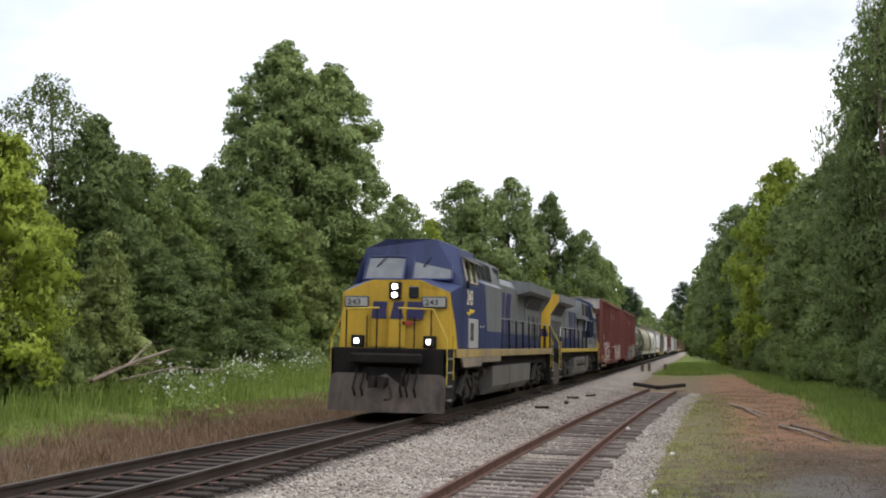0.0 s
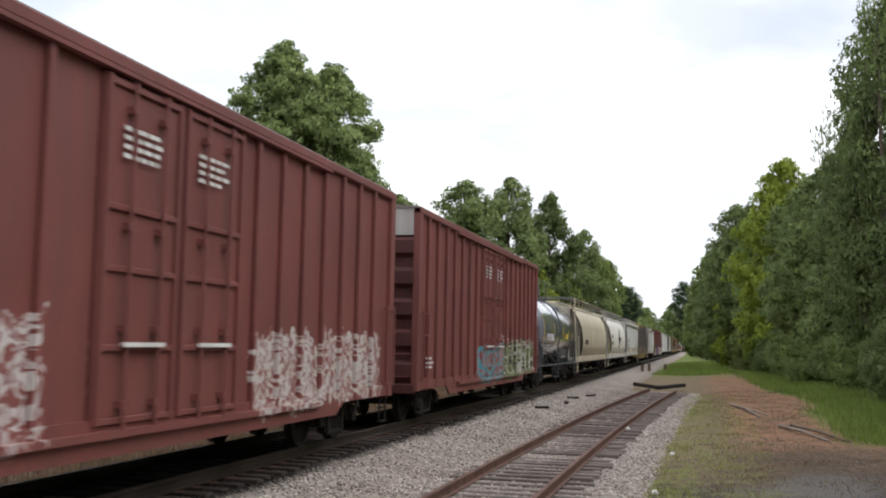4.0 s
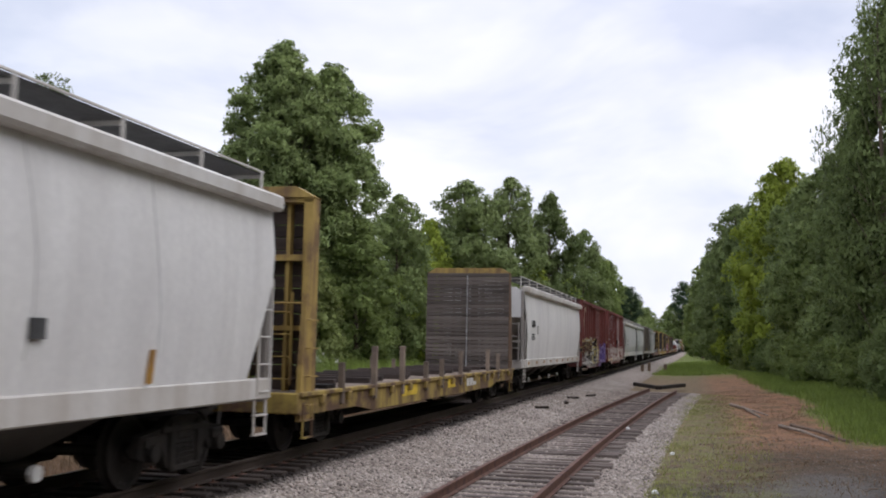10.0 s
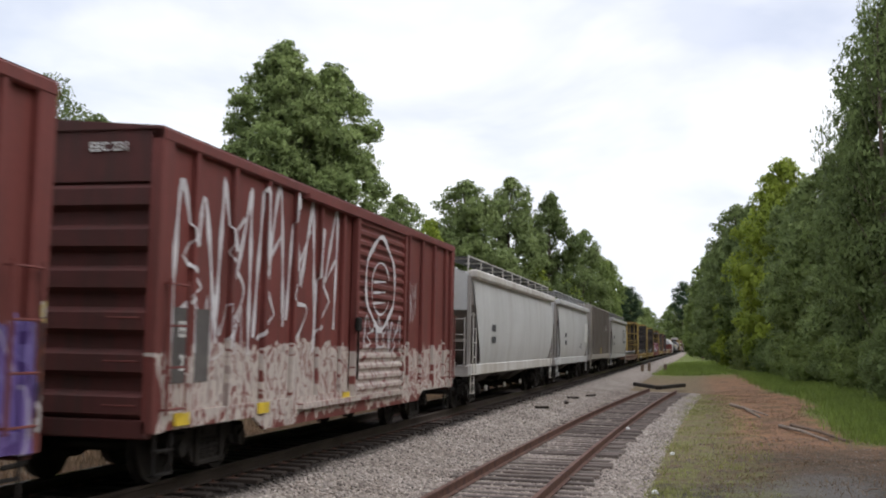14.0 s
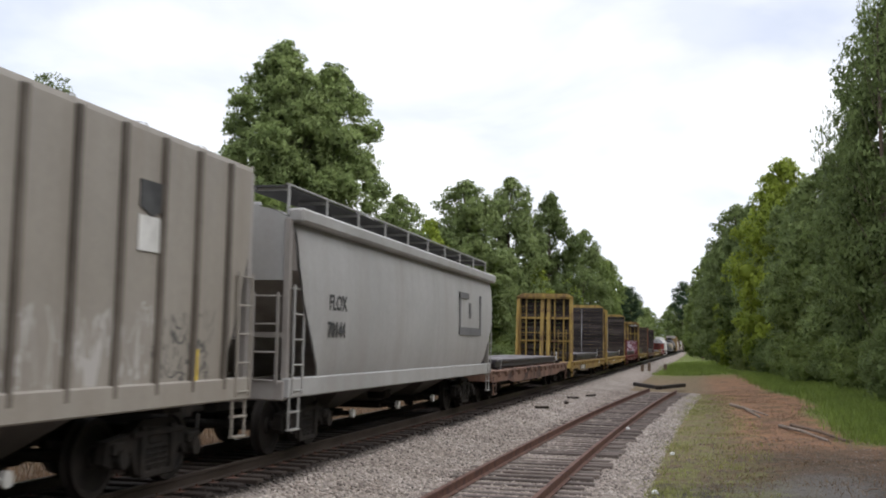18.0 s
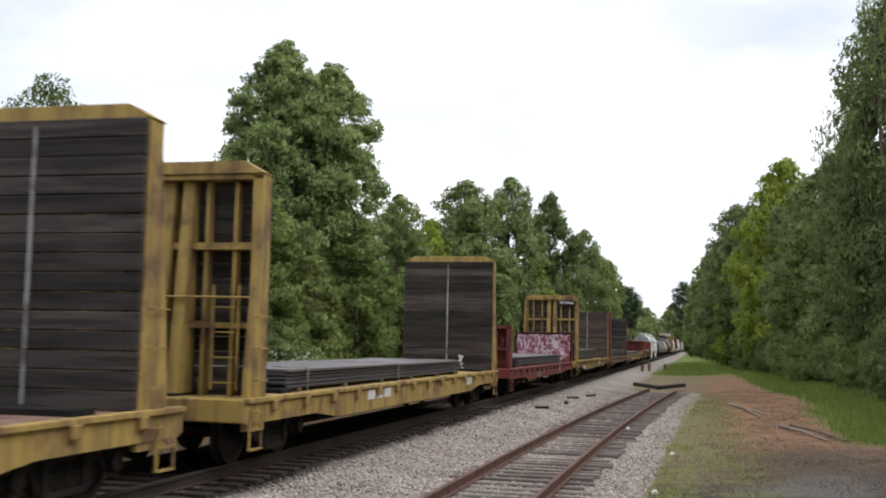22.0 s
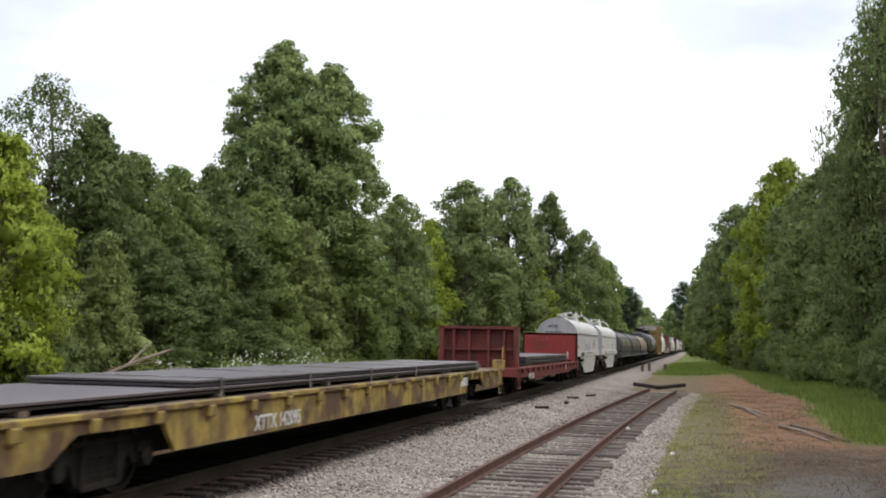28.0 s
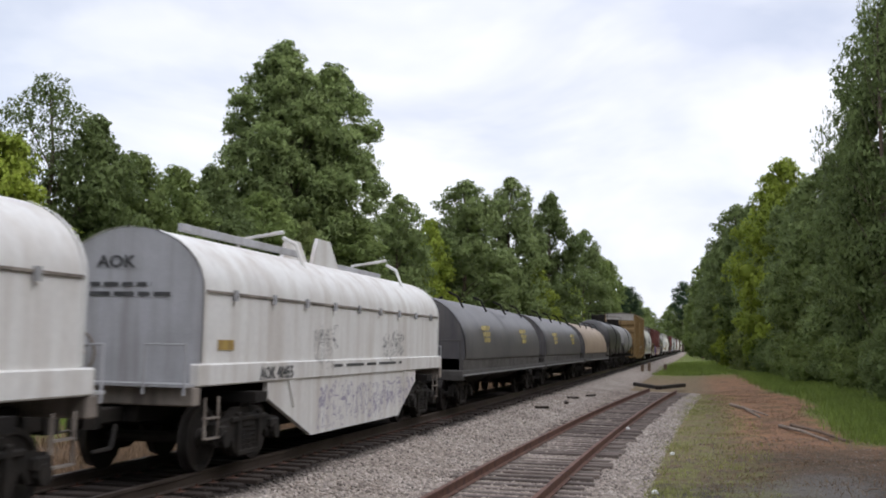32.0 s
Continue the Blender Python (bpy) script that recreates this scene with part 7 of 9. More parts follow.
def build_coils():
    for k, s0 in enumerate((495.2, 510.9)):
        L = (13.45, 13.7)[k]
        c = Car("coil_car", ("white coil car with purple scrawl on its cover", "white coil car with grey scrawl on its skirt")[k], "coil car", s0, L)
        c.running_gear(1.85, 0.25)
        zones = ([(4.2, 8.0, 1.42, 1.95, "lines", [(0.2, 0.13, 0.3)], 1.6, 3.0), (9.2, 11.0, 1.6, 2.2, "lines", [(0.1, 0.1, 0.1)], 2.2, 5.0)] if k == 0 else
                 [(4.5, 5.6, 1.5, 2.0, "lines", [(0.06, 0.06, 0.06)], 2.5, 3.0), (8.6, 10.2, 1.5, 2.0, "lines", [(0.07, 0.07, 0.07)], 2.5, 7.0), (4.8, 11.0, 0.4, 1.0, "lines", [(0.27, 0.24, 0.33)], 1.5, 6.0)])
        paint = sprayed(COILWHITE, zones, "sprayed_white_paint")
        h, prof, sh = hood(c, 0.3, L - 0.3, 1.5, 3.34, 1.1, paint, COILGREY, square=0.97)
        part("seam_strip", Mesh().box(1.1, 1.13, 0.35, L - 0.35, sh - 0.016, sh + 0.016).box(-1.13, -1.1, 0.35, L - 0.35, sh - 0.016, sh + 0.016), COILDIRT, h)
        for y in np.linspace(1.2, L - 1.2, 9):
            part("clip", Mesh().box(1.12, 1.17, y - 0.04, y + 0.04, sh - 0.1, sh + 0.05), COILGREY, h)
        for y in (L * 0.36, L * 0.83):
            part("lifting_lug", Mesh().pipe([(0.75, y, 3.0), (0.55, y, 3.52), (0.3, y, 3.65)], 0.04), COILWHITE, h)
            part("lifting_lug", Mesh().pipe([(-0.6, y, 3.15), (-0.55, y, 3.62), (0.3, y, 3.75)], 0.035), COILWHITE, h)
        part("lifting_frame", Mesh().prism_x([(L * 0.46, 3.3), (L * 0.48, 3.8), (L * 0.53, 3.8), (L * 0.57, 3.3)], -0.35, -0.28).prism_x([(L * 0.46, 3.3), (L * 0.48, 3.8), (L * 0.53, 3.8), (L * 0.57, 3.3)], 0.28, 0.35), COILWHITE, h)
        part("lifting_bar", Mesh().box(-0.04, 0.04, L * 0.12, L * 0.47, 3.42, 3.54, 0.01), COILGREY, h)
        part("lifting_bar", Mesh().box(-0.04, 0.04, L * 0.56, L * 0.86, 3.36, 3.46, 0.01), COILGREY, h)
        for s in (-1, 1):
            c.p("side_sill", Mesh().box(s * 1.02, s * 1.16, 0.1, L - 0.1, 1.2, 1.5, 0.02), paint)
            c.p("belly_skirt", Mesh().prism_x([(2.5, 1.2), (2.5, 0.95), (4.45, 0.24), (L - 3.9, 0.24), (L - 2.5, 0.95), (L - 2.5, 1.2)], s * 1.04, s * 1.12), paint)
            for y in (3.3, L - 3.3):
                c.p("sill_gusset", Mesh().prism_x([(y, 1.2), (y + (0.25 if y < 5 else -0.25), 1.2), (y + (0.25 if y < 5 else -0.25), 0.75)], s * 1.12, s * 1.15), paint)
        c.p("trough", Mesh().prism_y([(-1.0, 1.2), (1.0, 1.2), (0.6, 0.4), (-0.6, 0.4)], 3.6, L - 3.6), M_BLACK)
        for y, e in ((0.1, -1), (L - 0.1, 1)):
            c.p("end_sill", Mesh().box(-1.14, 1.14, y - 0.1, y + 0.12, 0.95, 1.2, 0.02), COILDIRT)
            c.p("end_plate", Mesh().box(-1.05, 1.05, y + 0.2 * -e - 0.02, y + 0.2 * -e + 0.02, 1.24, 1.56), COILGREY)
            c.p("end_platform", Mesh().box(-1.1, 1.1, y - 0.25, y + 0.3, 1.2, 1.24), COILGREY)
            for q in (-1, 1):
                c.p("end_rail", Mesh().pipe([(q * 1.08, y + 0.25 * e, 1.1), (q * 1.08, y + 0.25 * e, 1.75), (q * 0.5, y + 0.25 * e, 1.75), (q * 0.5, y + 0.25 * e, 1.1)], 0.02), COILGREY)
            for s in (-1, 1):
                c.p("stirrup_step", stirrup_mesh(COILDIRT), None, at=pose(s * 1.12, y + (0.5 if y < 1 else -0.5), 1.05))
        m = Mesh().pipe([(-0.6 + 0.3 * math.cos(a * 0.449), -0.02, 1.62 + 0.3 * math.sin(a * 0.449)) for a in range(15)], 0.022)
        for a in range(4):
            m.pipe([(-0.6, -0.02, 1.62), (-0.6 + 0.3 * math.cos(a * 1.571 + 0.5), -0.02, 1.62 + 0.3 * math.sin(a * 1.571 + 0.5))], 0.018)
        c.p("brake_wheel", m.cyl((-0.6, -0.02, 1.62), (-0.6, 0.2, 1.62), 0.04, 8), COILDIRT, "grimy spoked handbrake wheel")
        lettering(c.ob, "AOK", -0.5, 0.27, 2.78, 0.24, M_BLACKPAINT, side=False, stretch=1.1)
        b = bars(c.ob, 0, 0, 0, 2, 1.25, M_BLACKPAINT, 4, 0.06, 0.07)
        b.matrix_basis = Matrix.Translation((-0.6, 0.275, 2.58)) @ pose(0, 0, 0, 0, 0, -90)
        lettering(c.ob, "AOK " + ("494513", "40455")[k], 1.165, 2.1, 1.24, 0.27, M_BLACKPAINT)
        c.p("placard", Mesh().box(1.1, 1.115, 0.75, 1.25, 1.68, 1.82), YELLOW)
        bars(c.ob, 1.165, 5.4, 1.42, 1, 4.5, M_BLACKPAINT, 14 + k, 0.05)
    for k, (s0, L, kinds, label) in enumerate(((525.5, 15.2, (COILBLACK, COILBLACK), "black coil car with two hoods and yellow emblems"),
                                               (541.3, 14.7, (COILBLACK, COILBLACK), "black coil car with two weathered hoods"),
                                               (557.0, 15.6, (COILTAN, COILTAN), "coil car with two tan hoods"))):
        c = Car("coil_car", label, "coil car", s0, L)
        c.running_gear(1.75, 0.3)
        for i, m in enumerate(kinds):
            a = 0.7 + i * (L - 1.4) / 2
            h, prof, sh = hood(c, a, a + (L - 1.4) / 2 - 0.08, 1.42, 3.12, 1.42, m, COILBLACK, square=0.25)
            for q in (0.25, 0.75):
                y = a + q * (L - 1.4) / 2
                for q2 in (-1, 1):
                    part("lifting_lug", Mesh().pipe([(q2 * 0.95, y, 2.85), (q2 * 0.75, y, 3.2), (q2 * 0.5, y, 3.3)], 0.035), M_BLACK, h)
            if m is COILBLACK:
                for q, zz in ((1.43, 1.95), (1.425, 2.12), (1.4, 2.3)):
                    part("emblem", Mesh().prism_x([(a + 2.7, zz - 0.08), (a + 3.35, zz - 0.07), (a + 3.4, zz + 0.06), (a + 2.75, zz + 0.06)], q - 0.12, q + 0.01), FADED, h)
        for s in (-1, 1):
            c.p("side_sill", Mesh().box(s * 1.38, s * 1.5, 0.1, L - 0.1, 1.0, 1.1).box(s * 1.3, s * 1.38, 0.6, L - 0.6, 1.1, 1.42), M_TRUCK_GREY)
            c.p("side_walk", Mesh().box(s * 1.38, s * 1.55, 0.1, L - 0.1, 0.97, 1.01), M_GALV)
        for y in (0.1, L - 0.1):
            c.p("end_sill", Mesh().box(-1.5, 1.5, y - 0.1, y + 0.1, 0.85, 1.12, 0.02), M_TRUCK_GREY)
            c.p("end_rail", Mesh().pipe([(1.4, y, 1.1), (1.4, y, 1.9), (-1.4, y, 1.9), (-1.4, y, 1.1)], 0.025), M_TRUCK_GREY)
        c.p("trough", Mesh().prism_y([(-1.3, 1.06), (1.3, 1.06), (0.5, 0.6), (-0.5, 0.6)], 2.9, L - 2.9), M_BLACK)


build_coils()


# ---- locomotives ----
def loco_paint(b0, slope, z_ref, band_from, grey):
    """Yellow nose, blue cab and lower band, grey hood, all dulled by road grime."""
    m = material("locomotive_paint", (1, 1, 1), (0.9, 0.9, 0.9), 0.5, scale=0.7, fine=8, bump=0.04, grime=(0.42, 0.36, 0.3), grime_amount=0.6, streak=1.6)
    nt = m.node_tree
    b = nt.nodes["Principled BSDF"]
    dirt = b.inputs["Base Color"].links[0].from_socket
    co = [n for n in nt.nodes if n.type == "TEX_COORD"][0].outputs["Object"]
    sep = nt.nodes.new("ShaderNodeSeparateXYZ")
    nt.links.new(co, sep.inputs[0])

    def mth(op, a, c):
        n = nt.nodes.new("ShaderNodeMath")
        n.operation = op
        for s, v in zip(n.inputs, (a, c)):
            if isinstance(v, (int, float)):
                s.default_value = v
            else:
                nt.links.new(v, s)
        return n.outputs[0]

    def mix(f, a, c):
        n = nt.nodes.new("ShaderNodeMixRGB")
        for s, v in zip(n.inputs, (f, a, c)):
            if isinstance(v, tuple):
                s.default_value = (*v, 1)
            else:
                nt.links.new(v, s)
        return n.outputs[0]

    y, z = sep.outputs[1], sep.outputs[2]
    edge = mth("ADD", mth("MULTIPLY", mth("SUBTRACT", z_ref, z), slope), b0)
    blue = mth("MAXIMUM", mth("MULTIPLY", mth("LESS_THAN", z, 2.2), mth("GREATER_THAN", y, band_from)), mth("LESS_THAN", y, edge))
    blue = mth("MULTIPLY", blue, mth("MAXIMUM", mth("GREATER_THAN", z, 2.25), mth("GREATER_THAN", y, band_from)))
    yel = mth("MULTIPLY", mth("LESS_THAN", mth("ADD", y, mth("MULTIPLY", mth("SUBTRACT", z, 1.7), 0.486)), 1.545), mth("LESS_THAN", z, 3.27))
    yel = mth("MAXIMUM", yel, mth("LESS_THAN", y, 0.9))
    tail = mth("GREATER_THAN", y, 19.62)
    col = mix(blue, grey, (0.036, 0.05, 0.135))
    col = mix(mth("MAXIMUM", yel, tail), col, (0.6, 0.38, 0.035))
    n = nt.nodes.new("ShaderNodeMixRGB")
    n.blend_type = "MULTIPLY"
    n.inputs[0].default_value = 1.0
    nt.links.new(col, n.inputs[1])
    nt.links.new(dirt, n.inputs[2])
    nt.links.new(n.outputs[0], b.inputs["Base Color"])
    return m


SILL_YELLOW = material("dirty_yellow_sill", (0.42, 0.3, 0.1), (0.27, 0.2, 0.1), 0.65, scale=0.8, fine=9, bump=0.06, grime=(0.17, 0.14, 0.11), grime_amount=0.75, streak=1.4)
STRIPE_YELLOW = material("bright_yellow_sill", (0.62, 0.44, 0.05), (0.5, 0.35, 0.06), 0.6, scale=0.8, fine=9, bump=0.05, grime=(0.25, 0.19, 0.1), grime_amount=0.6)
PLOW = material("dusty_plow_steel", (0.085, 0.07, 0.06), (0.04, 0.034, 0.03), 0.75, scale=1.2, fine=9, bump=0.1, grime=(0.15, 0.11, 0.085), grime_amount=0.6)
RAIL_YELLOW = material("yellow_handrail", (0.6, 0.45, 0.06), rough=0.5, bump=0)
LOUVRE = material("dark_louvre", (0.05, 0.05, 0.05), (0.08, 0.08, 0.08), 0.8, scale=4)
TANKGREY = material("grey_fuel_tank_paint", (0.15, 0.143, 0.136), (0.102, 0.0952, 0.0884), 0.55, scale=0.6, fine=8, bump=0.06, grime=(0.12, 0.1, 0.09), grime_amount=0.6)
PALEGREY = material("pale_grey_locker_paint", (0.42, 0.42, 0.4), (0.36, 0.36, 0.34), 0.6, scale=1.5, grime=(0.2, 0.18, 0.15), grime_amount=0.4)
SKIRT = material("grimy_buff_paint", (0.3, 0.25, 0.18), (0.2, 0.17, 0.13), 0.7, scale=0.9, fine=9, bump=0.06, grime=(0.1, 0.08, 0.065), grime_amount=0.7)
LOCO_TRUCK = material("dusty_truck_steel", (0.0585, 0.0527, 0.0468), (0.0195, 0.0172, 0.0148), 0.75, scale=2.2, bump=0.3, spec=0.3)
LAMP = bpy.data.materials.new("headlamp_glow")
LAMP.use_nodes = True
LAMP.node_tree.nodes["Principled BSDF"].inputs["Emission Color"].default_value = (1.0, 0.95, 0.85, 1)
LAMP.node_tree.nodes["Principled BSDF"].inputs["Emission Strength"].default_value = 6.0
LAMP_OFF = material("lamp_glass", (0.4, 0.4, 0.4), rough=0.1, bump=0)
# pale base colour paints in the sky that the glass would mirror
WINDSCREEN = material("sky_pale_windscreen", (0.15, 0.16, 0.175), (0.1, 0.11, 0.125), 0.12, scale=1.5, bump=0, spec=0.9)
BUFF = material("buff_number_paint", (0.7, 0.64, 0.5), rough=0.6, bump=0)
NAVY = material("navy_logo_paint", (0.035, 0.035, 0.11), rough=0.55, bump=0)


def loco_truck(car, s0, y, turn, grey):
    t = new("truck")
    t.parent = car
    t.matrix_basis = pose(0, y, 0)
    for s in (-1, 1):
        o = [(-2.85, 0.98), (-2.85, 0.66), (-2.62, 0.44), (-2.25, 0.4), (-1.95, 0.72), (-1.75, 0.74), (-1.3, 0.32), (-0.55, 0.28), (-0.3, 0.62), (0.3, 0.62), (0.55, 0.28), (1.3, 0.32), (1.75, 0.74), (1.95, 0.72), (2.25, 0.4),
             (2.62, 0.44), (2.85, 0.66), (2.85, 0.98), (2.3, 1.02), (1.7, 0.92), (1.1, 0.9), (0.6, 1.06), (-0.6, 1.06), (-1.1, 0.9), (-1.7, 0.92), (-2.3, 1.02)]
        part("side_frame", Mesh().prism_x(o, s * 0.98, s * 1.1), grey, t)
        part("frame_rib", Mesh().box(s * 1.1, s * 1.16, -2.8, 2.8, 0.86, 0.92, 0.015), grey, t)
        for k in (-1.97, 0, 1.97):
            part("journal_box", Mesh().box(s * 0.95, s * 1.2, k - 0.19, k + 0.19, 0.36, 0.7, 0.04), grey, t)
            part("bearing_cap", Mesh().turn_x([(s * 1.19, 0.16), (s * 1.27, 0.15), (s * 1.3, 0.1), (s * 1.3, 0.0)], 14, y=k, z=0.53), M_TRUCK, t, smooth=True)
            for e in (-0.27, 0.27):
                part("spring", Mesh().pipe([(s * 1.06 + 0.06 * math.cos(a * 1.257), k + e + 0.06 * math.sin(a * 1.257), 0.58 + 0.014 * a) for a in range(22)], 0.018, 4), M_TRUCK, t)
        for e in (-1, 1):
            part("brake_cylinder", Mesh().cyl((s * 1.17, e * 2.6, 0.98), (s * 1.17, e * 2.18, 0.96), 0.16, 14).cyl((s * 1.17, e * 2.18, 0.96), (s * 1.17, e * 1.5, 0.9), 0.035, 6), grey, t, smooth=True)
            part("brake_hanger", Mesh().prism_x([(e * 1.28, 1.0), (e * 1.4, 1.0), (e * 1.5, 0.55), (e * 1.42, 0.25), (e * 1.3, 0.25), (e * 1.36, 0.55)], s * 1.12, s * 1.2), grey, t)
            part("brake_shoe", Mesh().box(s * 0.7, s * 0.84, e * 1.36 - 0.08, e * 1.36 + 0.08, 0.4, 0.72, 0.02), M_TRUCK, t)
            part("sand_pipe", Mesh().pipe([(s * 1.0, e * 2.9, 0.9), (s * 0.95, e * 2.75, 0.3), (s * 0.8, e * 2.6, 0.12)], 0.025), M_TRUCK, t)
        part("damper_link", Mesh().prism_x([(-0.95, 0.5), (-0.78, 0.42), (0.02, 0.98), (0.2, 1.12), (0.02, 1.16), (-0.16, 1.08)], s * 1.2, s * 1.3), grey, t, "pale diagonal damper arm")
        part("damper_link", Mesh().prism_x([(0.16, 1.12), (0.06, 1.02), (0.72, 0.6), (0.86, 0.66)], s * 1.2, s * 1.26), grey, t)
        part("swing_hanger", Mesh().box(s * 1.14, s * 1.22, -0.12, 0.12, 0.66, 1.1, 0.02), M_TRUCK, t)
    for k in (-1.97, 0, 1.97):
        w = part("wheelset", TRUCK["loco_wheelset"], None, t, at=pose(0, k, 0.53))
        WHEELS.append((w, s0 + turn * y, turn * k, 0.53 * turn))


def locomotive(s0, L, number, label, facing, paint, grey_truck, louvres_low):
    """Built nose first along +y; facing 1 leads nose first, -1 runs with its nose trailing."""
    ob = thing("locomotive", label, "locomotive", group="locomotives of the train")
    if facing > 0:
        base, turn = s0, 1
        ob.matrix_basis = pose(TRACK_X, base, 0)
    else:
        base, turn = s0 + L, -1
        ob.matrix_basis = pose(TRACK_X, base, 0, 0, 0, 180)
    CARS.append((ob, base) if turn > 0 else (ob, base, 180))
    P = lambda name, mesh, mat, lab="", smooth=False, under=None, at=None: part(name, mesh, mat, under or ob, lab, smooth, at)
    # frame, walkway and yellow sill
    P("underframe", Mesh().box(-1.3, 1.3, 0.5, L - 0.5, 1.12, 1.5).box(-0.5, 0.5, 0.1, L - 0.1, 0.7, 1.2), M_BLACK)
    P("walkway", Mesh().box(-1.5, 1.5, 0.55, L - 0.75, 1.62, 1.68), M_BLACK)
    for s in (-1, 1):
        P("side_stripe", Mesh().box(s * 1.46, s * 1.53, 1.3, L - 0.8, 1.46 if facing > 0 else 1.5, 1.68, 0.01), SILL_YELLOW if facing > 0 else STRIPE_YELLOW, "yellow sill stripe")
    # nose
    nose = [[(-1.47, 0.8, 1.62), (1.47, 0.8, 1.62), (1.42, 0.88, 3.1), (0.62, 0.84, 3.42), (-0.62, 0.84, 3.42), (-1.42, 0.88, 3.1)],
            [(-1.5, 2.05, 1.62), (1.5, 2.05, 1.62), (1.5, 2.05, 3.36), (0.66, 2.05, 3.5), (-0.66, 2.05, 3.5), (-1.5, 2.05, 3.36)]]
    P("nose", Mesh().loft(nose), paint)
    # cab
    cab = [[(-1.5, 2.0, 1.62), (1.5, 2.0, 1.62), (1.5, 1.95, 3.35), (1.28, 2.3, 4.36), (0.7, 2.25, 4.6), (-0.7, 2.25, 4.6), (-1.28, 2.3, 4.36), (-1.5, 1.95, 3.35)],
           [(-1.5, 4.1, 1.62), (1.5, 4.1, 1.62), (1.5, 4.1, 3.4), (1.3, 4.1, 4.36), (0.72, 4.1, 4.6), (-0.72, 4.1, 4.6), (-1.3, 4.1, 4.36), (-1.5, 4.1, 3.4)]]
    c = P("cab", Mesh().loft(cab), paint, "blue wide cab")
    for a, b in ((-1.22, -0.12), (0.12, 1.22)):
        q = lambda x, t, o: (x * (1 - 0.06 * t), 2.0 + 0.27 * t - o, 3.5 + 0.62 * t)
        P("windscreen", Mesh().add([q(a, 0, 0.06), q(b, 0, 0.06), q(b, 1, 0.06), q(a, 1, 0.06)], [(0, 1, 2, 3)]), WINDSCREEN, "pale sky-reflecting windscreen", under=c)
        fr = Mesh()
        for u, v in ((q(a, 0, 0.06), q(b, 0, 0.06)), (q(b, 0, 0.06), q(b, 1, 0.06)), (q(b, 1, 0.06), q(a, 1, 0.06)), (q(a, 1, 0.06), q(a, 0, 0.06))):
            fr.cyl(u, v, 0.035, 6)
        P("window_frame", fr, paint, under=c)
        P("wiper", Mesh().pipe([q((a + b) / 2, 1.05, 0.1), q((a + b) / 2 - 0.25, 0.55, 0.1)], 0.015), M_BLACK, under=c)
    for s in (-1, 1):
        w = lambda y, z, o: (s * (1.5 - 0.2 * max(0, (z - 3.4)) / 0.92 + o), y, z)
        for y0, y1 in ((2.5, 3.15), (3.2, 3.9)):
            P("side_window", Mesh().add([w(y0, 3.48, 0.012), w(y1, 3.48, 0.012), w(y1, 4.08, 0.012), w(y0, 4.08, 0.012)], [(0, 1, 2, 3)]), M_GLASS, under=c)
            P("window_frame", Mesh().pipe([w(y0, 3.48, 0.02), w(y1, 3.48, 0.02), w(y1, 4.08, 0.02), w(y0, 4.08, 0.02), w(y0, 3.48, 0.02)], 0.025, 5), BUFF if s * turn > 0 else paint, under=c)
        P("sun_visor", Mesh().add([w(2.4, 4.15, 0.02), w(3.95, 4.15, 0.02), (s * 1.62, 3.95, 3.98), (s * 1.62, 2.4, 3.98)], [(0, 1, 2, 3)]).add([w(2.4, 4.17, 0.02), w(3.95, 4.17, 0.02), (s * 1.63, 3.95, 4.0), (s * 1.63, 2.4, 4.0)], [(0, 1, 2, 3)]), M_TRUCK_GREY, under=c)
        k = P("lower_locker", Mesh().box(s * 1.48, s * 1.53, 2.75, 3.95, 1.7, 2.5, 0.015), paint if s < 0 or facing < 0 else PALEGREY, under=c)
        P("locker_grille", Mesh().box(s * 1.53, s * 1.536, 2.9, 3.3, 1.9, 2.38), LOUVRE, under=c)
        if facing > 0:
            P("sill_skirt", Mesh().prism_x([(1.6, 1.62), (7.6, 1.62), (7.6, 1.3), (4.6, 1.3), (4.5, 1.2), (2.2, 1.2), (1.9, 1.45), (1.6, 1.45)], s * 1.47, s * 1.52), SKIRT, "grimy buff sill skirt")
        P("mirror", Mesh().box(s * 1.52, s * 1.58, 2.35, 2.5, 3.3, 3.5, 0.01), M_BLACK, under=c)
    P("horn", Mesh().cyl((0.25, 4.2, 4.62), (0.25, 3.8, 4.62), 0.05, 8, 0.09).cyl((0, 4.2, 4.62), (0, 3.85, 4.62), 0.05, 8, 0.08), M_BLACK)
    # nose furniture
    P("headlight_box", Mesh().box(-0.16, 0.16, 0.74, 0.86, 2.92, 3.36, 0.03), M_BLACK)
    for z in (3.03, 3.24):
        P("headlight", Mesh().cyl((0, 0.71, z), (0, 0.76, z), 0.075, 12), LAMP if facing > 0 else LAMP_OFF, "lit round headlight" if facing > 0 else "")
    for x in (-0.95, 0.95):
        P("ditch_light", Mesh().cyl((x, 0.6, 1.85), (x, 0.66, 1.85), 0.065, 12), LAMP if facing > 0 else LAMP_OFF, "lit ditch light" if facing > 0 else "")
        P("ditch_light_box", Mesh().box(x - 0.16, x + 0.16, 0.66, 0.82, 1.7, 2.0, 0.02), M_BLACK)
        n = P("number_board", Mesh().box(x * 1.08 - 0.33, x * 1.08 + 0.33, 0.78, 0.84, 2.7, 3.0, 0.02), M_BLACKPAINT)
        part("number_panel", Mesh().box(x * 1.08 - 0.29, x * 1.08 + 0.29, 0.772, 0.785, 2.74, 2.96), PALEGREY, n)
        lettering(n, number, x * 1.08 - 0.24, 0.77, 2.775, 0.21, M_BLACKPAINT, side=False, stretch=1.15)
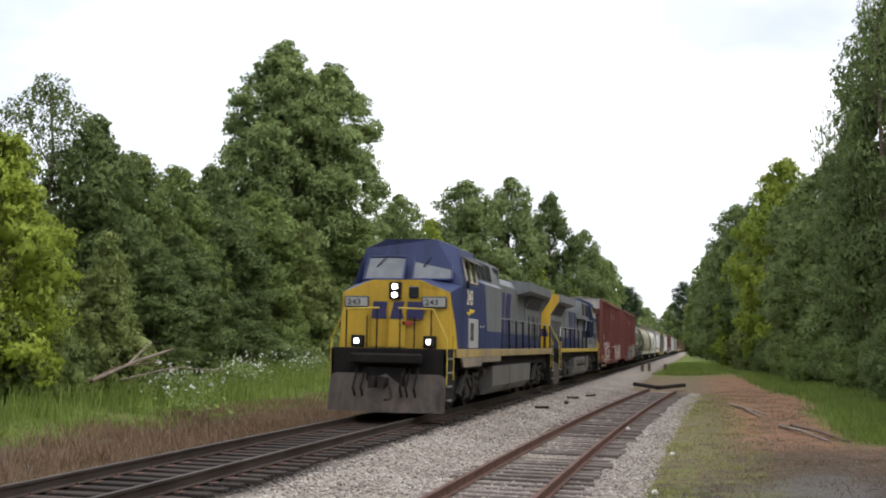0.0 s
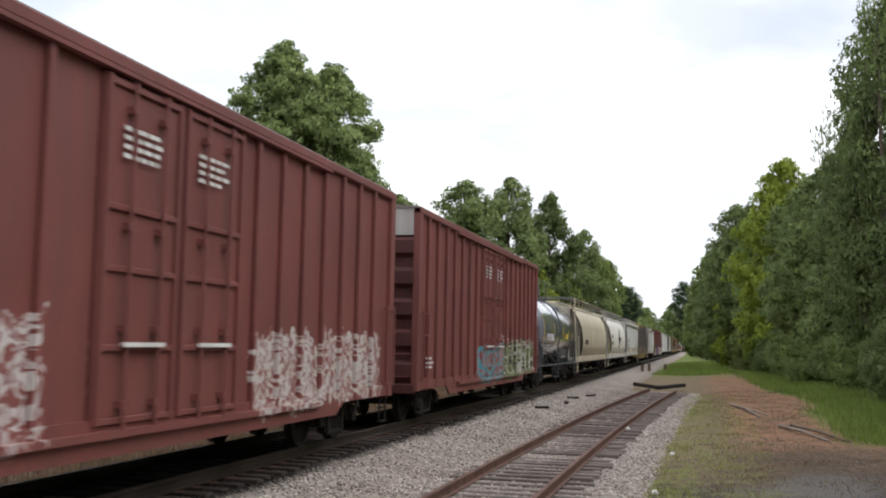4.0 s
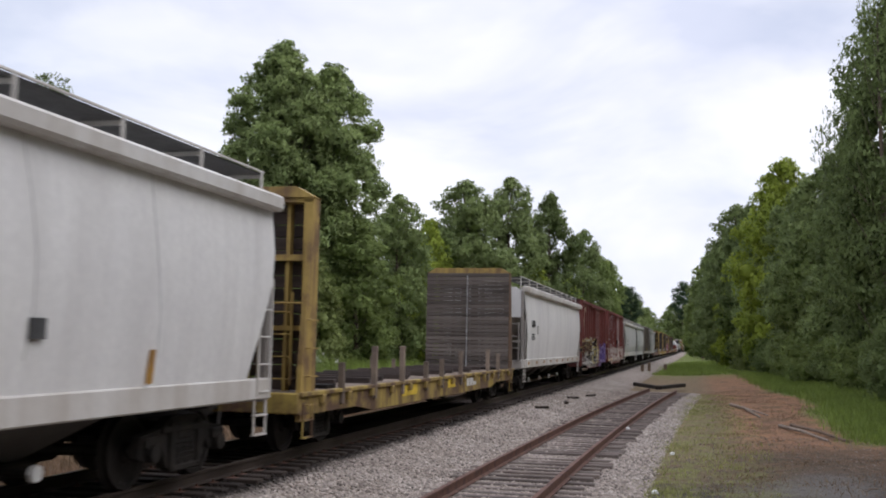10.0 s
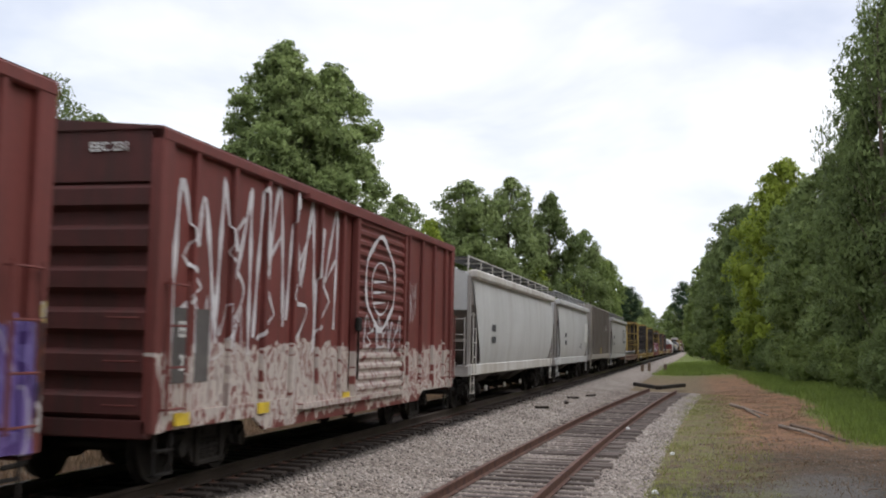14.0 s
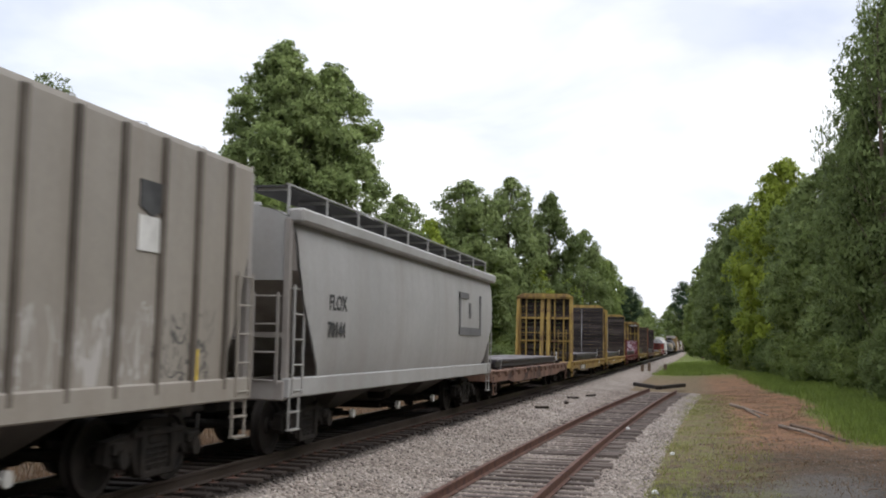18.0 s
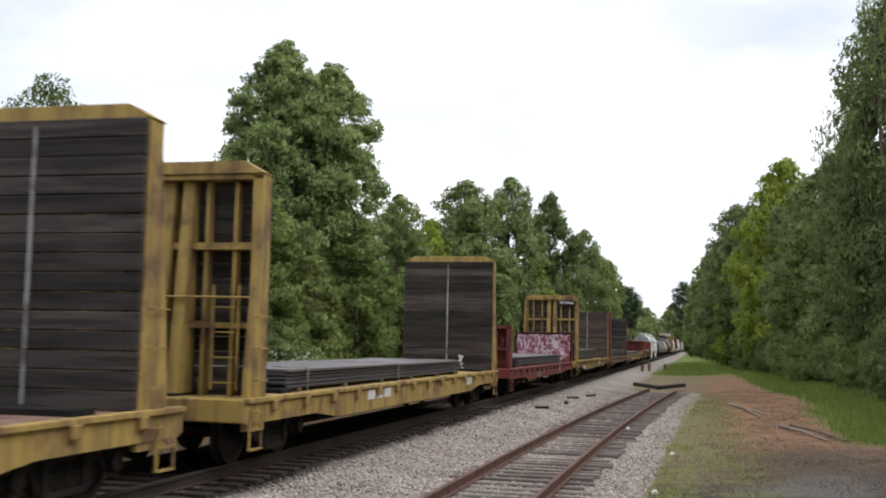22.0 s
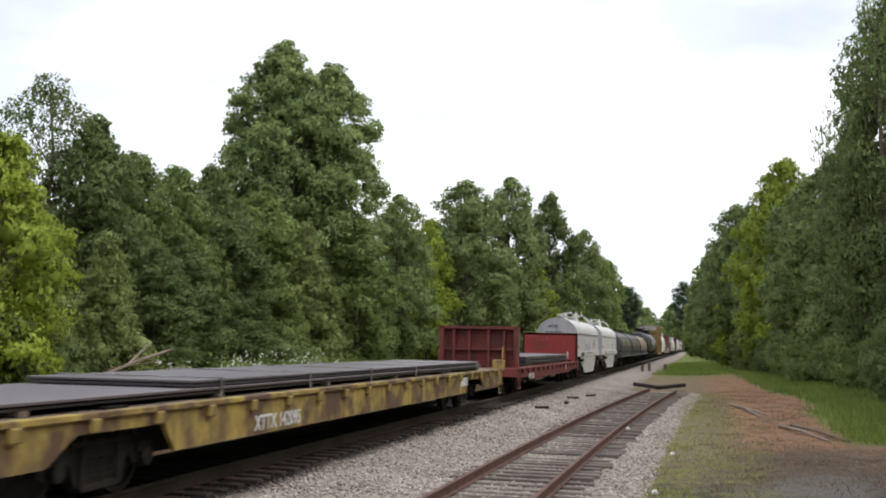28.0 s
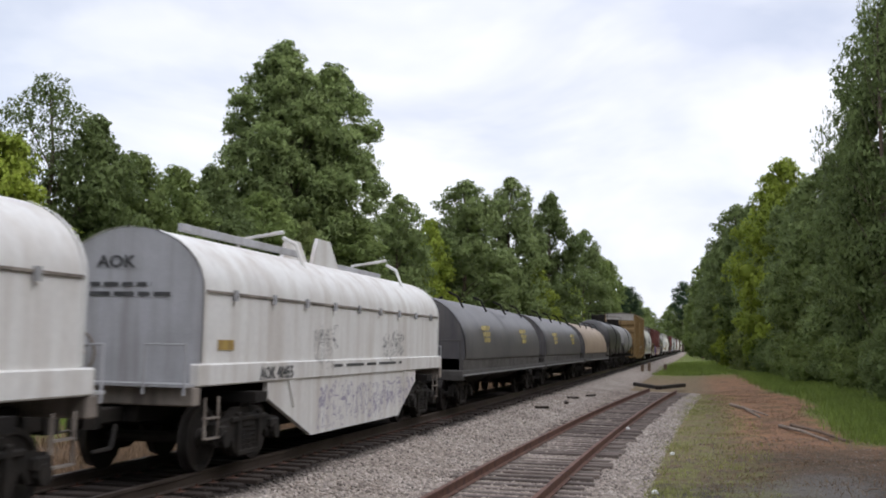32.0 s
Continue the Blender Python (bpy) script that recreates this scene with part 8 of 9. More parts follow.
    for a, b in ((-0.62, -0.2), (-0.15, 0.3)):
        P("nose_door", Mesh().box(a, b, 0.77, 0.83, 1.7, 2.65, 0.01), paint)
    P("grab_bar", Mesh().pipe([(-0.7, 0.7, 1.7), (-0.7, 0.7, 2.5)], 0.02).pipe([(0.55, 0.7, 1.7), (0.55, 0.7, 2.5)], 0.02), M_BLACK)
    P("nose_window", Mesh().box(0.36, 0.62, 0.78, 0.83, 2.95, 3.25, 0.06), M_GLASS)
    for a, b, c in ((-0.62, -0.2, 0.06), (-0.12, 0.26, 0.1), (0.34, 0.74, 0.0)):
        P("nose_emblem", Mesh().prism_y([(a, 2.42), (b, 2.42), (b + 0.04 - c, 2.64), (b, 2.86), (a + c, 2.86)], 0.765, 0.79), NAVY, "dark blue emblem block")
    P("nose_tag", Mesh().box(0.2, 0.52, 0.77, 0.785, 2.26, 2.36), material("red_tag", (0.45, 0.08, 0.05), bump=0))
    # front platform, steps and plow, and the same steps at the rear
    for e, yy in ((1, 0.0), (-1, L)):
        Y = lambda v: yy + e * v
        P("end_plate", Mesh().box(-1.5, 1.5, Y(0.28), Y(0.4), 0.75, 1.68, 0.02), M_BLACK)
        P("plow", Mesh().add([(-1.5, Y(0.3), 1.05), (1.5, Y(0.3), 1.05), (1.5, Y(0.12), 0.12), (0.0, Y(-0.22), 0.12), (-1.5, Y(0.12), 0.12), (0, Y(0.1), 1.05)], [(0, 5, 3, 4), (5, 1, 2, 3)]).add([(-1.5, Y(0.36), 1.05), (1.5, Y(0.36), 1.05), (1.5, Y(0.18), 0.12), (0.0, Y(-0.15), 0.12), (-1.5, Y(0.18), 0.12), (0, Y(0.16), 1.05)], [(0, 5, 3, 4), (5, 1, 2, 3)]), PLOW, "dusty dark snow plow blade")
        P("anticlimber", Mesh().box(-0.9, 0.9, Y(-0.05), Y(0.3), 1.3, 1.55, 0.04), M_BLACK)
        P("coupler", COUPLER, None, at=pose(0, yy - 0.25 * e, 0.05, 0, 0, 0 if e > 0 else 180))
        for x in (-0.75, -0.55, 0.45, 0.6, 0.8):
            P("air_hose", Mesh().pipe([(x, Y(0.25), 1.2), (x + 0.03, Y(-0.05), 1.0), (x - 0.02, Y(-0.12), 0.7), (x, Y(0.0), 0.5)], 0.03), M_BLACK)
        for s in (-1, 1):
            st = P("step_well", Mesh().box(s * 1.42, s * 1.5, Y(0.28), Y(1.05), 0.35, 1.62).box(s * 1.0, s * 1.42, Y(0.95), Y(1.05), 0.35, 1.6), M_BLACK)
            for k in range(4):
                part("step", Mesh().box(s * 1.05, s * 1.56, Y(0.32), Y(0.72), 0.4 + 0.34 * k, 0.44 + 0.34 * k), M_GALV, st)
            P("handrail", Mesh().pipe([(s * 1.5, Y(0.3), 0.8), (s * 1.5, Y(0.3), 1.9), (s * 1.15, Y(0.25), 2.65), (s * 0.25, Y(0.25), 2.68)], 0.022).pipe([(s * 1.5, Y(1.02), 0.9), (s * 1.5, Y(1.02), 2.0)], 0.022), RAIL_YELLOW)
            for x, z in ((0.3, 2.68), (1.1, 2.64)):
                P("rail_post", Mesh().pipe([(s * x, Y(0.25), 1.66), (s * x, Y(0.25), z)], 0.022), M_BLACK)
    # hood: flush cabinet on +x behind the cab, walkway on -x
    P("equipment_cabinet", Mesh().prism_y([(-0.98, 1.68), (1.5, 1.64), (1.5, 3.55), (1.38, 3.65), (1.25, 4.28), (-1.0, 4.3), (-1.1, 4.25)], 4.1, 7.75), paint)
    P("right_locker", Mesh().box(-1.5, -0.95, 4.1, 7.2, 1.66, 2.27, 0.02), paint)
    P("vent_housing", Mesh().prism_y([(-1.28, 3.3), (1.28, 3.3), (1.22, 4.26), (0.9, 4.38), (-0.9, 4.38), (-1.22, 4.26)], 4.1, 8.6), paint)
    P("engine_hood", Mesh().prism_y([(-0.97, 1.68), (0.97, 1.68), (0.97, 3.85), (0.78, 4.1), (-0.78, 4.1), (-0.97, 3.85)], 7.7, 15.4), paint)
    for s in (-1, 1):
        x0, x1, za, zb = (1.37, 1.267, 3.7, 4.2) if s > 0 else (1.265, 1.232, 3.5, 4.15)
        for a, b in ((4.25, 4.8), (5.0, 5.65), (5.85, 6.55), (7.2, 8.05)):
            if s > 0 and a > 7:
                x0 = x1 = 1.27
            fr = P("vent_grille", Mesh().prism_y([(s * x0, za), (s * (x0 + 0.02), za), (s * (x1 + 0.02), zb), (s * x1, zb)], a, b), LOUVRE, "dark vent grille")
            for i in range(6):
                z = za + 0.04 + (zb - za - 0.06) * i / 6
                x = x0 + (x1 - x0) * (z - za) / (zb - za) + 0.02
                part("grille_slat", Mesh().box(s * x, s * (x + 0.02), a + 0.02, b - 0.02, z, z + 0.025), M_BLACK, fr)
        doors = np.linspace(8.6, 15.2, 12)
        for a, b in zip(doors, doors[1:]):
            d = P("hood_door", Mesh().box(s * 0.965, s * 0.99, float(a) + 0.012, float(b) - 0.012, 1.75, 3.7, 0.006), paint)
            part("door_latch", Mesh().box(s * 0.99, s * 1.01, float(b) - 0.1, float(b) - 0.06, 2.6, 2.75), M_BLACK, d)
        # big hood emblem of three plain blue shapes
        o = 9.1 if s > 0 else 9.0
        for a, b, c in ((0.0, 0.95, 0.2), (1.1, 2.0, -0.15), (2.15, 3.3, 0.3)):
            P("hood_emblem", Mesh().prism_x([(o + a, 2.3), (o + a + 0.2, 2.08), (o + b, 2.08), (o + b - abs(c), 2.8), (o + b, 3.6), (o + a + 0.2, 3.6), (o + a + max(0, -c), 3.3)], s * 0.985, s * 0.998), NAVY, "large blue emblem block on the hood")
        for k in range(8):
            y = 15.62 + 0.46 * k
            P("radiator_door", Mesh().box(s * 1.0, s * 1.02, y, y + 0.42, 1.8, 3.08, 0.01), paint)
            if facing < 0 or k in (1, 3, 4, 6):
                P("tall_louvre", Mesh().box(s * 1.02, s * 1.035, y + 0.1, y + 0.34, 1.95, 2.95, 0.006), LOUVRE, "tall dark louvre")
    P("exhaust_stack", Mesh().box(-0.35, 0.35, 11.4, 12.2, 4.1, 4.32, 0.04), M_BLACK)
    P("dynamic_vent", Mesh().cyl((0, 13.0, 4.1), (0, 13.0, 4.25), 0.45, 16), M_BLACK)
    P("radiator_body", Mesh().prism_y([(-1.0, 1.68), (1.0, 1.68), (1.0, 3.2), (1.25, 3.7), (-1.25, 3.7), (-1.0, 3.2)], 15.4, 19.5), paint)
    P("radiator_wing", Mesh().prism_y([(-1.1, 3.68), (1.1, 3.68), (1.5, 3.8), (1.5, 4.12), (0.6, 4.2), (-0.6, 4.2), (-1.5, 4.12), (-1.5, 3.8)], 13.6, 19.3), paint, "overhanging radiator wing")
    for s in (-1, 1):
        P("radiator_grille", Mesh().add([(s * 1.03, 15.5, 3.22), (s * 1.03, 18.9, 3.22), (s * 1.26, 18.9, 3.68), (s * 1.26, 15.5, 3.68)], [(0, 1, 2, 3)]), LOUVRE)
    P("rear_hood_end", Mesh().prism_y([(-1.0, 1.68), (1.0, 1.68), (1.05, 3.2), (1.42, 3.75), (1.42, 4.08), (0.6, 4.19), (-0.6, 4.19), (-1.42, 4.08), (-1.42, 3.75), (-1.05, 3.2)], 19.5, 19.7), paint, "yellow rear end of the hood")
    P("rear_light_box", Mesh().box(-0.16, 0.16, 19.68, 19.76, 3.0, 4.0, 0.03), M_BLACK)
    for z in (3.62, 3.85):
        P("rear_light", Mesh().cyl((0, 19.74, z), (0, 19.78, z), 0.085, 12), LAMP_OFF)
    P("rear_emblem", Mesh().box(-0.95, -0.1, 19.69, 19.71, 2.2, 2.55).box(0.1, 0.7, 19.69, 19.71, 2.2, 2.55), NAVY)
    t = lettering(ob, number, -0.4, 19.715, 3.1, 0.3, M_BLACKPAINT, stretch=1.0)
    t.matrix_basis = Matrix.Translation((-0.45, 19.715, 3.5)) @ pose(0, 0, 0, 90, 0, 180)
    # railings
    for s in (-1, 1):
        y0 = 7.9 if s > 0 else 4.3
        n = 9
        post = Mesh().pipe([(s * 1.48, 0, 1.66), (s * 1.46, 0, 2.62)], 0.03, 6).data("rail_post", M_BLACK)
        for k in range(n):
            P("rail_post", post, None, at=pose(0, y0 + (19.2 - y0) * k / (n - 1), 0))
        if louvres_low and s < 0:
            P("handrail", Mesh().pipe([(s * 1.42, 4.15, 3.25), (s * 1.47, 4.3, 3.25), (s * 1.47, 7.7, 3.25), (s * 1.47, 8.2, 2.68), (s * 1.46, 19.3, 2.64), (s * 1.48, 19.6, 2.2)], 0.022), M_GALV)
            for y in (6.85, 7.65):
                P("rail_post", Mesh().pipe([(s * 1.47, y, 1.66), (s * 1.47, y, 3.25)], 0.03), M_BLACK)
            for y in (5.08, 6.27):
                lv = P("louvre_panel", Mesh().box(s * 1.5, s * 1.512, y - 0.22, y + 0.22, 1.93, 2.2), LOUVRE, "small dark louvre panel")
                for k in range(4):
                    part("slat", Mesh().box(s * 1.512, s * 1.53, y - 0.2, y + 0.2, 1.96 + 0.06 * k, 1.98 + 0.06 * k), TANKGREY, lv)
                P("sticker", Mesh().box(s * 1.506, s * 1.512, y - 0.06, y + 0.06, 1.74, 1.86), M_WHITEPAINT)
            for y in (5.5, 6.4, 7.2):
                P("access_door", Mesh().box(s * 1.0, s * 1.02, y, y + 0.7, 2.35, 3.3, 0.01), paint)
            continue
        P("handrail", Mesh().pipe([(s * 1.5, y0 - 0.15, 2.6), (s * 1.46, y0 + 0.1, 2.64), (s * 1.46, 19.3, 2.64), (s * 1.48, 19.6, 2.2)], 0.02), M_GALV if s > 0 else M_GALV)
    # numbers and bolt on the cab
    for s in (-1, 1):
        nm = lettering(ob, number, 1.508, 2.5, 2.88, 0.55, BUFF if facing > 0 else M_YELLOWPAINT, stretch=0.95)
        if s < 0:
            nm.matrix_basis = Matrix.Translation((-1.508, 3.45, 2.86)) @ pose(0, 0, 0, 90, 0, -90) @ Matrix.Diagonal((0.95, 1, 1, 1))
        P("lightning_bolt", Mesh().prism_x([(2.4, 2.68), (2.85, 2.66), (2.9, 2.76), (3.55, 2.74), (3.2, 2.62), (3.15, 2.7), (2.8, 2.56), (2.78, 2.64), (2.65, 2.58)], s * 1.503, s * 1.512), M_YELLOWPAINT, "yellow lightning bolt")
        P("sticker", Mesh().box(s * 1.505, s * 1.51, 4.35, 4.45, 2.28, 2.34).box(s * 1.505, s * 1.51, 4.75, 4.85, 2.28, 2.34), M_WHITEPAINT)
    # tank and trucks
    if grey_truck:
        P("fuel_tank", Mesh().prism_y([(-1.45, 1.15), (1.45, 1.15), (1.45, 0.55), (1.2, 0.3), (-1.2, 0.3), (-1.45, 0.55)], 6.6, 14.0), TANKGREY, "grey fuel tank")
        P("tank_strap", Mesh().prism_y([(-1.46, 1.15), (1.46, 1.15), (1.46, 0.55), (1.21, 0.29), (-1.21, 0.29), (-1.46, 0.55)], 9.6, 9.66), M_TRUCK_GREY)
    else:
        P("fuel_tank", Mesh().prism_y([(-1.4, 0.75), (1.4, 0.75), (1.4, 0.45), (1.2, 0.28), (-1.2, 0.28), (-1.4, 0.45)], 6.4, 14.0), TANKGREY, "shallow grey fuel tank")
        for s in (-1, 1):
            P("air_reservoir", Mesh().cyl((s * 1.2, 7.8, 1.02), (s * 1.2, 9.8, 1.02), 0.24, 14), TANKGREY, smooth=True)
            P("air_reservoir", Mesh().cyl((s * 1.2, 10.0, 1.02), (s * 1.2, 12.0, 1.02), 0.24, 14), TANKGREY, smooth=True)
            P("equipment_box", Mesh().box(s * 1.0, s * 1.45, 6.4, 7.6, 0.6, 1.25, 0.03), TANKGREY)
            P("equipment_box", Mesh().box(s * 1.0, s * 1.45, 12.3, 13.6, 0.6, 1.2, 0.03), TANKGREY)
    for y in (3.6, 16.6):
        loco_truck(ob, base, y, turn, LOCO_TRUCK if grey_truck else M_TRUCK_GREY)
    return ob


locomotive(25.1, 20.3, "243", "blue, grey and yellow freight locomotive with lit headlights", 1, loco_paint(4.99, 0.34, 3.39, 0.0, (0.185, 0.193, 0.2)), True, False)
locomotive(46.9, 20.3, "58", "blue and grey freight locomotive coupled nose to the rear", -1, loco_paint(4.97, 0.39, 4.32, 7.3, (0.25, 0.26, 0.265)), False, True)


# ---- the rest of the train, receding down the line ----
def build_tail():
    by = {}
    for entry in CARS:
        by.setdefault(entry[0].name.split(".")[0], []).append(entry[0])
    dark = material("black_tank_paint", (0.04, 0.04, 0.042), (0.06, 0.055, 0.055), 0.4, scale=0.6, bump=0.03, grime=(0.1, 0.09, 0.08), grime_amount=0.4)
    tank_car(574.4, 13.2, "black tank car with a low platform", dark, M_BLACK, R=1.4, zc=2.3)
    tank_car(589.4, 13.2, "dull grey tank car", material("dull_tank_paint", (0.3, 0.29, 0.29), (0.24, 0.23, 0.23), 0.45, scale=0.6, bump=0.03), M_BLACK, R=1.4, zc=2.3)
    ochre = material("ochre_box_paint", (0.3, 0.19, 0.075), (0.24, 0.15, 0.06), 0.6, scale=0.6, grime=(0.14, 0.09, 0.05), grime_amount=0.5)
    boxcar(604.6, 18.3, "ochre high-cube boxcar with a pale top", ochre, ROOF_GREY, ochre, 0.78, 5.0, post_rows(18.3, 7.4, 10.9, 0.92), ("plug", 7.4, 10.9), light_top=ENDGREY)
    s = 624.6
    pick = [("covered_hopper", 1, 17.3), ("boxcar", 2, 15.05), ("boxcar", 3, 15.1), ("tank_car", 1, 13.2), ("covered_hopper", 2, 17.75), ("covered_hopper", 1, 17.3), ("tank_car", 0, 12.5), ("boxcar", 2, 15.05),
            ("covered_hopper", 5, 13.75), ("tank_car", 1, 13.2), ("covered_hopper", 3, 18.45), ("boxcar", 2, 15.05), ("covered_hopper", 1, 17.3), ("covered_hopper", 2, 17.75), ("tank_car", 0, 12.5), ("boxcar", 3, 15.1),
            ("covered_hopper", 2, 17.75), ("covered_hopper", 1, 17.3)]
    for kind, k, L in pick:
        ob = copy_thing(by[kind][k] if k < len(by[kind]) else by[kind][0], pose(TRACK_X, s, 0))
        CARS.append((ob, s))
        s += L + 1.7


build_tail()


# ---- grass, weeds and litter ----
def blades(name, label, pts, height, lean, width, mat, rs):
    """Upright tapering blades, each bent once, as one mesh."""
    n = len(pts)
    a = rs.uniform(0, 2 * math.pi, n)
    side = np.stack([np.cos(a), np.sin(a), 0 * a], 1) * (width * rs.uniform(0.6, 1.3, n))[:, None]
    b = rs.uniform(0, 2 * math.pi, n)
    h = height * rs.uniform(0.5, 1.25, n)
    out = np.stack([np.cos(b), np.sin(b), 0 * b], 1) * (h * rs.uniform(0.1, lean, n))[:, None]
    up = np.array([0, 0, 1.0])[None] * h[:, None]
    v = np.stack([pts - side, pts + side, pts + side * 0.7 + out * 0.4 + up * 0.6, pts - side * 0.7 + out * 0.4 + up * 0.6, pts + out + up], 1).reshape(-1, 3)
    base = 5 * np.arange(n)[:, None]
    f = np.concatenate([base + np.array([[0, 1, 2, 3]]), base + np.array([[3, 2, 4]])], 1).reshape(-1)
    me = bpy.data.meshes.new(name)
    me.vertices.add(5 * n)
    me.vertices.foreach_set("co", v.astype(np.float32).ravel())
    me.loops.add(7 * n)
    me.loops.foreach_set("vertex_index", f.astype(np.int32))
    me.polygons.add(2 * n)
    me.polygons.foreach_set("loop_start", (7 * np.arange(n)[:, None] + np.array([[0, 4]])).reshape(-1).astype(np.int32))
    me.update(calc_edges=True)
    me.materials.append(mat)
    return thing(name, label, "grass", kind="stuff", mesh=me)


def field(rs, count, clumps, spread, place, z=ground_z):
    """Blade roots gathered in clumps over a stretch of ground."""
    c = np.array([place(rs) for _ in range(clumps)])
    k = rs.randint(0, clumps, count)
    xy = c[k] + rs.normal(size=(count, 2)) * spread
    return np.array([(x, y, z(x, y) - 0.02) for x, y in xy])


def build_grass():
    rs = np.random.RandomState(8)
    # west of the line: brown weeds by the ballast, then green grass up to the trees
    blades("dry_weeds", "brown dead weeds along the far ballast edge", field(rs, 36000, 900, 0.35, lambda r: (-10.1 - 7.4 * r.uniform(), 12 + 75 * r.uniform() ** 1.1)), 0.34, 0.8, 0.014, M_DRYGRASS, rs)
    blades("grass_bank", "bright green grass bank below the trees", field(rs, 28000, 800, 0.5, lambda r: (-16.6 - 6 * r.uniform() ** 1.2, 14 + 75 * r.uniform() ** 1.1)), 0.2, 0.7, 0.016, M_GRASS, rs)
    blades("tall_weeds", "tall tangled green weeds at the foot of the woods", field(rs, 12000, 260, 0.5, lambda r: (-18 - 8 * r.uniform(), 24 + 60 * r.uniform())), 0.85, 0.5, 0.018, M_GRASS, rs)
    # east of the siding
    def verge(r):
        y = 28.5 + 74 * r.uniform() ** 1.3
        edge = 4.2 + 0.9 * smooth(40, 46, y) * smooth(60, 54, y) - 0.6 * smooth(60, 72, y)
        return (edge + (8.2 - edge) * r.uniform() ** 0.8, y)
    blades("grass_verge", "lush green grass verge beside the woods", field(rs, 40000, 1100, 0.35, verge), 0.3, 0.7, 0.014, M_GRASS, rs)
    blades("weed_strip", "sparse yellowish weeds beside the ballast", field(rs, 6000, 200, 0.3, lambda r: (-0.9 + 2.4 * r.uniform() ** 2, 14 + 42 * r.uniform())), 0.11, 0.9, 0.009, M_WEED, rs)
    blades("grass_patch", "low green grass beyond the track stop", field(rs, 13000, 420, 0.6, lambda r: (r.uniform(-3.4, 3.5), 96 + 80 * r.uniform())), 0.28, 0.7, 0.03, M_GRASS, rs)
    blades("dry_tufts", "scattered straw-coloured dead grass on dirt", field(rs, 5000, 150, 0.3, lambda r: (r.uniform(0.2, 4), 16 + 45 * r.uniform())), 0.09, 1.2, 0.008, M_DRYGRASS, rs)


def stick(name, label, pts, r, mat):
    m = Mesh()
    for i, (a, b) in enumerate(zip(pts, pts[1:])):
        m.cyl(a, b, r * (1 - 0.2 * i), 7, r * (1 - 0.2 * (i + 1)))
    return thing(name, label, "branch", mesh=m, mat=mat)


M_WEED = material("weed_blade", (0.33, 0.33, 0.11), (0.24, 0.26, 0.08), 0.8, scale=0.5, fine=2, bump=0, island=0.35, translucent=0.25)
M_DEADWOOD = material("bleached_wood", (0.3, 0.24, 0.19), (0.2, 0.155, 0.12), 0.9, scale=3, fine=25, bump=0.3)
M_DARKWOOD = material("rotten_wood", (0.2, 0.14, 0.1), (0.12, 0.085, 0.06), 0.95, scale=3, fine=25, bump=0.3)
M_FLOWER = material("white_blossom", (0.75, 0.75, 0.68), (0.6, 0.6, 0.5), 0.7, bump=0, island=0.2, translucent=0.3)
M_LITTER = material("white_litter", (0.8, 0.8, 0.78), rough=0.5, bump=0.05)


